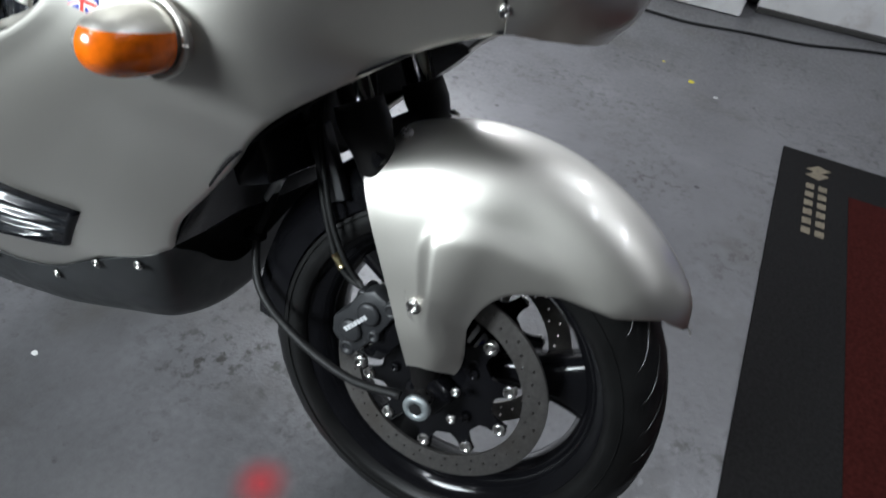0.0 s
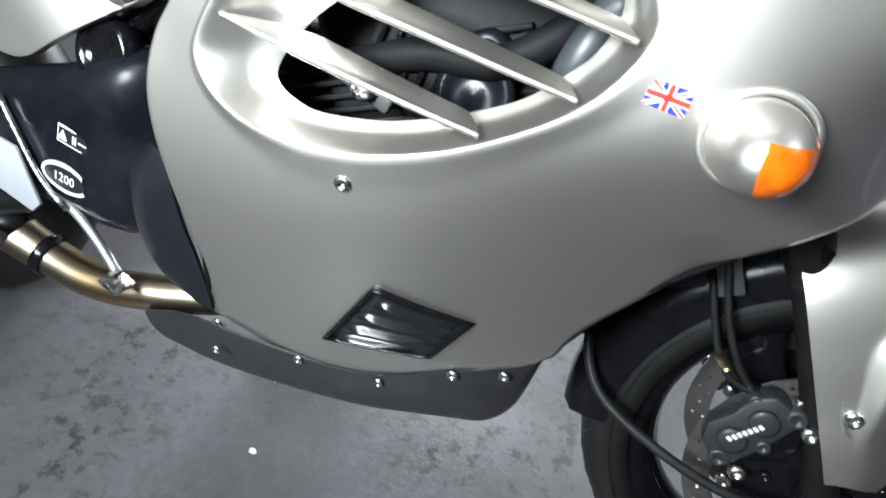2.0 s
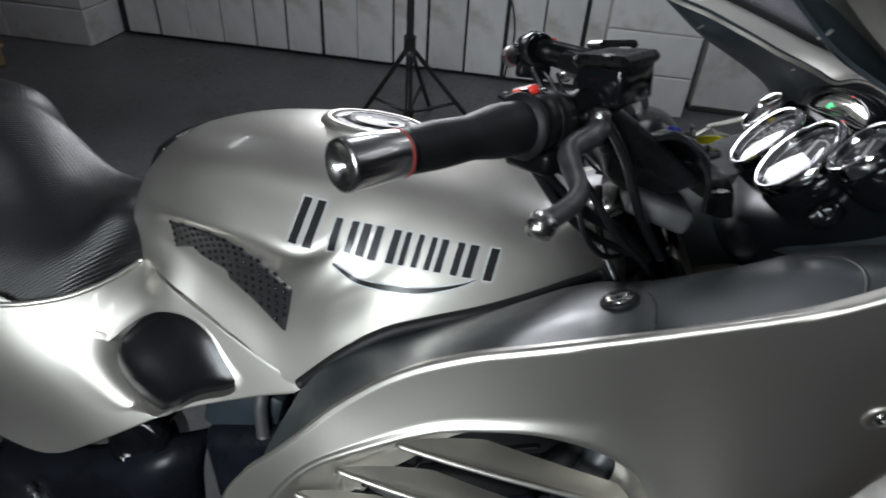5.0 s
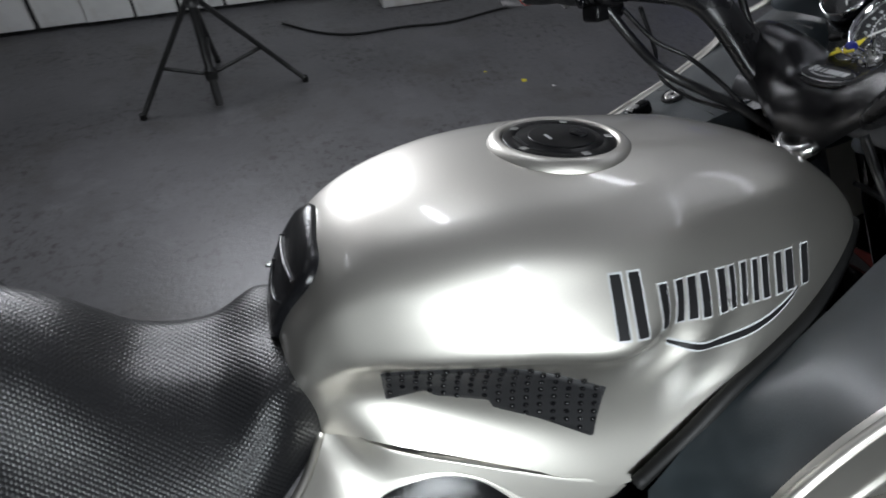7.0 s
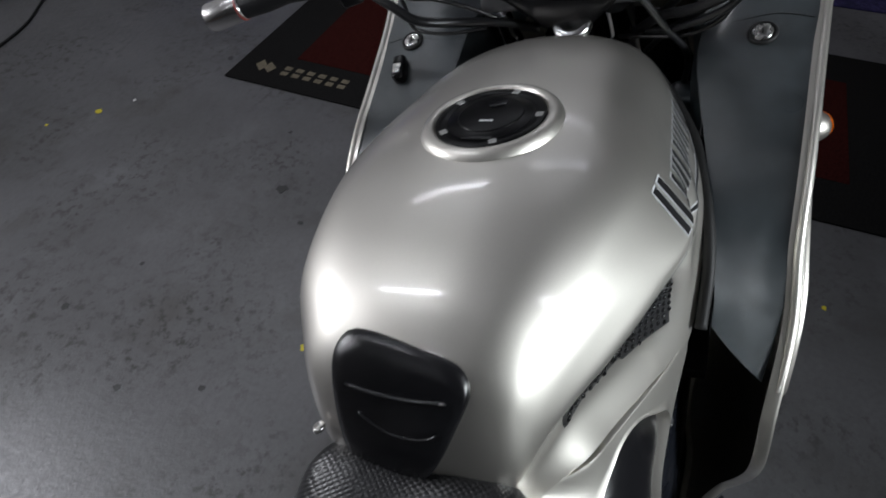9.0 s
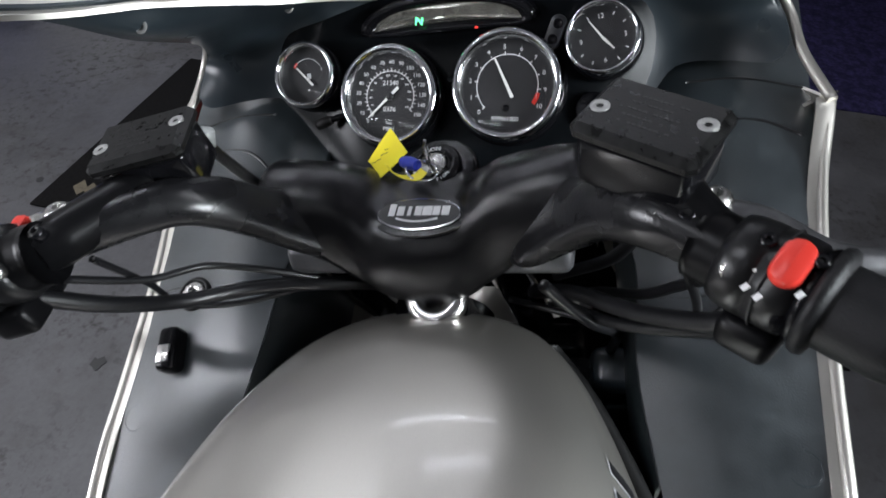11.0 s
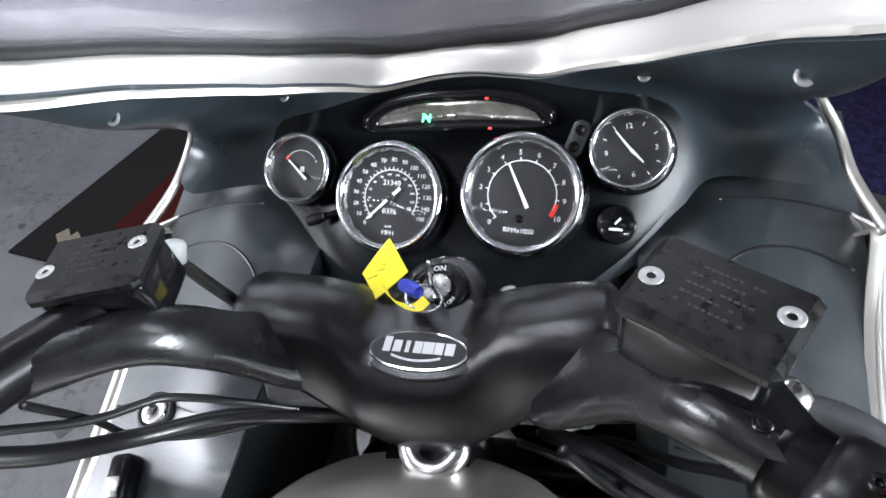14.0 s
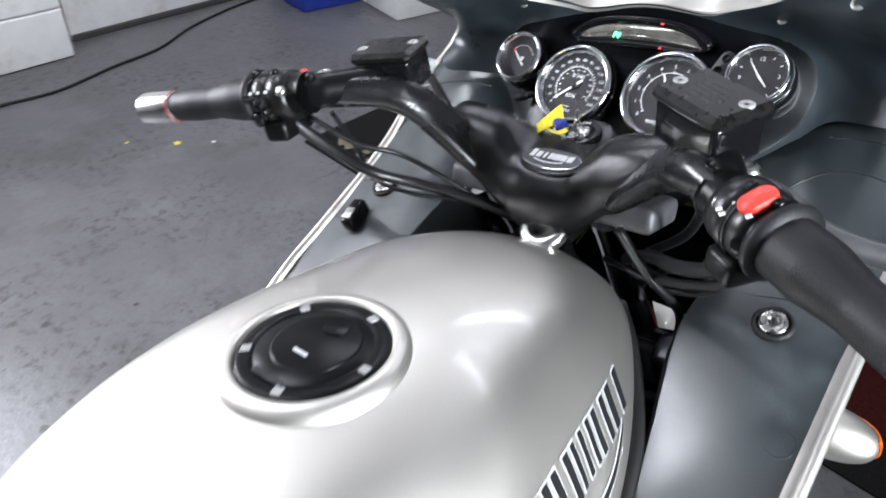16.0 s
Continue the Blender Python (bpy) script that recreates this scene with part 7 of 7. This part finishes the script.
def mudguard_rows():
    """Rows across the mudguard, from its nose back to the fork; its sides run down as covers of the fork legs."""
    slim = np.array([0, .02, .04, .057, .07, .0785, .085, .088, .092, .095, .096])
    leg = np.array([0, .024, .048, .07, .088, .101, .11, .117, .121, .124, .125])
    full = np.array([0, .026, .055, .084, .103, .113, .118, .121, .123, .126, .126])
    rows = []
    for deg in np.r_[np.linspace(32.5, 60, 30), np.linspace(61, 90, 40), np.linspace(90.6, 117, 40)]:
        rb = np.interp(deg, *zip(*MUD_RB))
        rc = .338 + .006 * math.sin(radians((deg - 35) * 2)) - .022 * max(0, (43 - deg) / 10) ** 2
        nar = 1 - .62 * max(0, (50 - deg) / 18) ** 2
        side = slim + (leg - slim) * (.5 + .5 * math.tanh((deg - 84) / 10))
        side = side + (full - side) * ease(90, 115, deg)
        c = crv(list(zip([rc, rc - .002, rc - .008, rc - .018, rc - .034, rc - .055, .26, .21, .15, .1, .06], side)), 70)
        # a soft bulge sweeps forward from the fork cover
        ridge_r = np.interp(deg, [59, 68, 80, 92, 98, 103], [.262, .26, .256, .25, .24, .222])
        bulge = .0105 / (1 + np.exp((c[:, 0] - ridge_r) / .005)) * ease(52, 78, deg) * (1 - ease(96, 104, deg)) * ease(.09, .17, c[:, 0])
        c[:, 1] = (c[:, 1] + bulge) * nar
        edge_y = np.interp(rb, c[::-1, 0], c[::-1, 1])
        c[c[:, 0] < rb] = (rb, edge_y)
        turn = deg - 17 * ease(.135, .056, c[:, 0]) * np.clip((117 - deg) / 39, 0, 1)
        co, si = np.cos(np.radians(turn)), np.sin(np.radians(turn))
        right = [(AX + r * a, FY - y, AZ + r * b) for (r, y), a, b in zip(c[::-1], co[::-1], si[::-1])]
        left = [(AX + r * a, FY + y, AZ + r * b) for (r, y), a, b in zip(c[1:], co[1:], si[1:])]
        rows.append(right + left)
    return rows


mud_bm = sheet(mudguard_rows())
gone = [f for f in mud_bm.faces if math.hypot(f.calc_center_median().x + .166, f.calc_center_median().z - .592) < .036]
bmesh.ops.delete(mud_bm, geom=gone, context="FACES")
mudguard = part("mudguard", mud_bm, SILVER, bike, "champagne silver front mudguard with fork covers", thick=.003, edge=1.2)
screw(Vector((-.035, FY - .124, .425)), Vector((0, -1, 0)), .0105, mudguard, h=.006)
part("bolt_recess", tube([(-.052, FY - .121, .44), (-.035, FY - .1235, .408), (-.012, FY - .12, .4)], .003, 14, 6), SILVER, mudguard)
screw(Vector((-.116, FY - .055, .603)), Vector((0, -.5, .8)), .008, mudguard, h=.005)
screw(Vector((-.1, FY + .05, .612)), Vector((0, .5, .8)), .008, mudguard, h=.005)
# rear mudguard half in black
rows = []
for deg in np.linspace(118, 186, 34):
    w = np.interp(deg, [118, 150, 196], [.068, .066, .058])
    rr = .316
    rows.append([tuple(at(r, deg, y)) for r, y in ((.255, -w), (.282, -w), (.304, -w * .9), (rr, -w * .5), (rr + .003, 0), (rr, w * .5), (.304, w * .9), (.282, w), (.255, w))])
part("rear_mudguard_half", sheet(rows), BLACK, bike, "black plastic rear half of the front mudguard", thick=.003, edge=1.3)
# fork
FORKBLACK = material("satin_black_fork", (.008, .0075, .0075), .5, spec=.15, grain=.2, scale=60, rough_vary=.12)
for s in (-1, 1):
    y = FY + s * .086
    low = part("fork_lower", tube([(-.004, y, .262), (-.01, y, .3), (-.024, y, .345), (-.118, y, .54), (-.129, y, .56)], [.02, .021, .02, .02, .02], 24, 18, smooth=False), FORKBLACK, bike, "black fork lower leg")
    part("fork_clamp", box((.06, .036, .052), Matrix.Translation((0, y, AZ)) @ Matrix.Rotation(radians(27), 4, "Y"), .012, segments=3), GLOSSBLACK, low)
    part("dust_seal", tube([(-.119, y, .54), (-.138, y, .577), (-.156, y, .608), (-.159, y, .612), (-.17, y, .632)], [.0215, .024, .027, .032, .03], 16, 22, smooth=False), FORKBLACK, low, "black rubber dust seal")
    part("fork_tube", tube([(-.165, y, .62), (-.345, y, .965)], .0212, 6, 24), CHROME, bike, "chrome fork tube")
part("fork_brace", box((.05, .22, .02), pose(-.14, FY, .585, 0, 27, 0), .006), BLACK, bike, "black fork brace")
# calipers
CAL = material("grey_black_caliper_paint", (.028, .029, .031), .45, .2, bump=.3, bump_scale=500, distance=.0005)
for s in (-1, 1):
    y = s * .088
    cm = Matrix.Translation(at(.134, 149, y)) @ Matrix.Rotation(math.pi / 2 * 1, 4, "X") @ Matrix.Rotation(radians(149 - 90 + 0), 4, "Z")
    b = prism([(-.055, -.022), (-.045, -.032), (.0, -.034), (.045, -.03), (.056, -.018), (.052, .014), (.03, .026), (.0, .022), (-.03, .027), (-.052, .012)], .03, cm @ Matrix.Translation((0, 0, -.015)), .006)
    cal = part("brake_caliper", b, CAL, bike, "dark grey brake caliper")
    face_m = cm @ Matrix.Translation((0, 0, .0155 if s < 0 else -.0165))
    for dx in (-.021, .021):
        part("piston_cap", lathe([(.017, 0), (.0165, .004), (.012, .006), (0, .006)], face_m @ Vector((dx, -.004, 0)), (0, s, 0), 28), CAL, cal)
    mark = bmesh.new()
    for i in range(7):
        box((.0045, .0065, .0008), face_m @ Matrix.Translation((-.02 + .0062 * i, .002 - .001 * i, .0068)), 0, mark)
    part("caliper_mark", mark, PALE, cal, flat=True)
    for c in ((.05, -.042), (-.046, -.044)):
        screw(cm @ Vector((c[0], c[1], .012)), Vector((0, s, 0)), .0105, cal, h=.008, name="caliper_bolt")
    for dx, dy, r, h in ((.05, -.02, .0125, .016), (-.05, -.018, .0125, .016), (.0, -.03, .009, .018), (.03, .02, .008, .014)):
        part("caliper_lug", lathe([(r, -.02), (r, h - .003), (r * .8, h), (r * .45, h), (r * .4, h - .003), (0, h - .003)], cm @ Vector((dx, dy, 0)), (0, s, 0), 20), CAL, cal)
    part("bleed_nipple", lathe([(.0045, 0), (.0045, .008), (.003, .009), (.003, .016), (0, .016)], cm @ Vector((.058, -.008, .004)), cm.to_3x3() @ Vector((1, -.3, 0)), 12), STEEL, cal, "steel bleed nipple")
    part("caliper_bracket", prism([(-.05, -.042), (-.03, -.062), (.02, -.06), (.052, -.04), (.056, -.015), (-.056, -.018)], .012, cm @ Matrix.Translation((0, 0, -.008)), .003), GLOSSBLACK, cal)
    # hose with brass union
    part("brake_hose", tube([cm @ Vector((.05, -.01, 0)), at(.185, 142, y), at(.22, 140.5, y), at(.29, 134, y - s * .004), at(.345, 129.8, y - s * .01), Vector((-.245, FY + s * .07, .66)), Vector((-.25, FY + s * .06, .74))], .0042, 44, 10), RUBBER, bike, "black brake hose")
    part("hose_union", tube([at(.2, 141.4, y), at(.222, 140.4, y)], .0062, 4, 12), material("brass", (.6, .5, .28), .3, 1.0), bike, "brass hose union")
part("speedometer_cable", tube([at(.03, 190, -.118), at(.1, 186, -.125), at(.2, 178, -.115), at(.285, 172, -.09), at(.33, 162, -.06), at(.345, 150, -.05), Vector((-.31, FY - .05, .5)), Vector((-.29, FY - .05, .62))], .0062, 60, 10), RUBBER, bike, "black speedometer cable")
part("cable_sleeve", tube([at(.345, 153, -.05), at(.352, 146, -.05)], .008, 4, 10), PALE, bike, "pale cable sleeve")
part("cable_clip", box((.03, .02, .014), Matrix.Translation(at(.335, 163, -.058)), .003), BLACK, bike)
part("wiring", tube([(-.23, FY - .06, .72), at(.37, 126, -.085), at(.31, 129.5, -.092), at(.25, 134, -.096), at(.2, 137, -.096), at(.17, 138, -.09)], .0042, 30, 8), RUBBER, bike, "black brake line")
part("hose_bracket", box((.03, .02, .1), pose(-.205, FY - .075, .54, 0, -27, 0), .004), ALLOY, bike, "grey hose bracket")
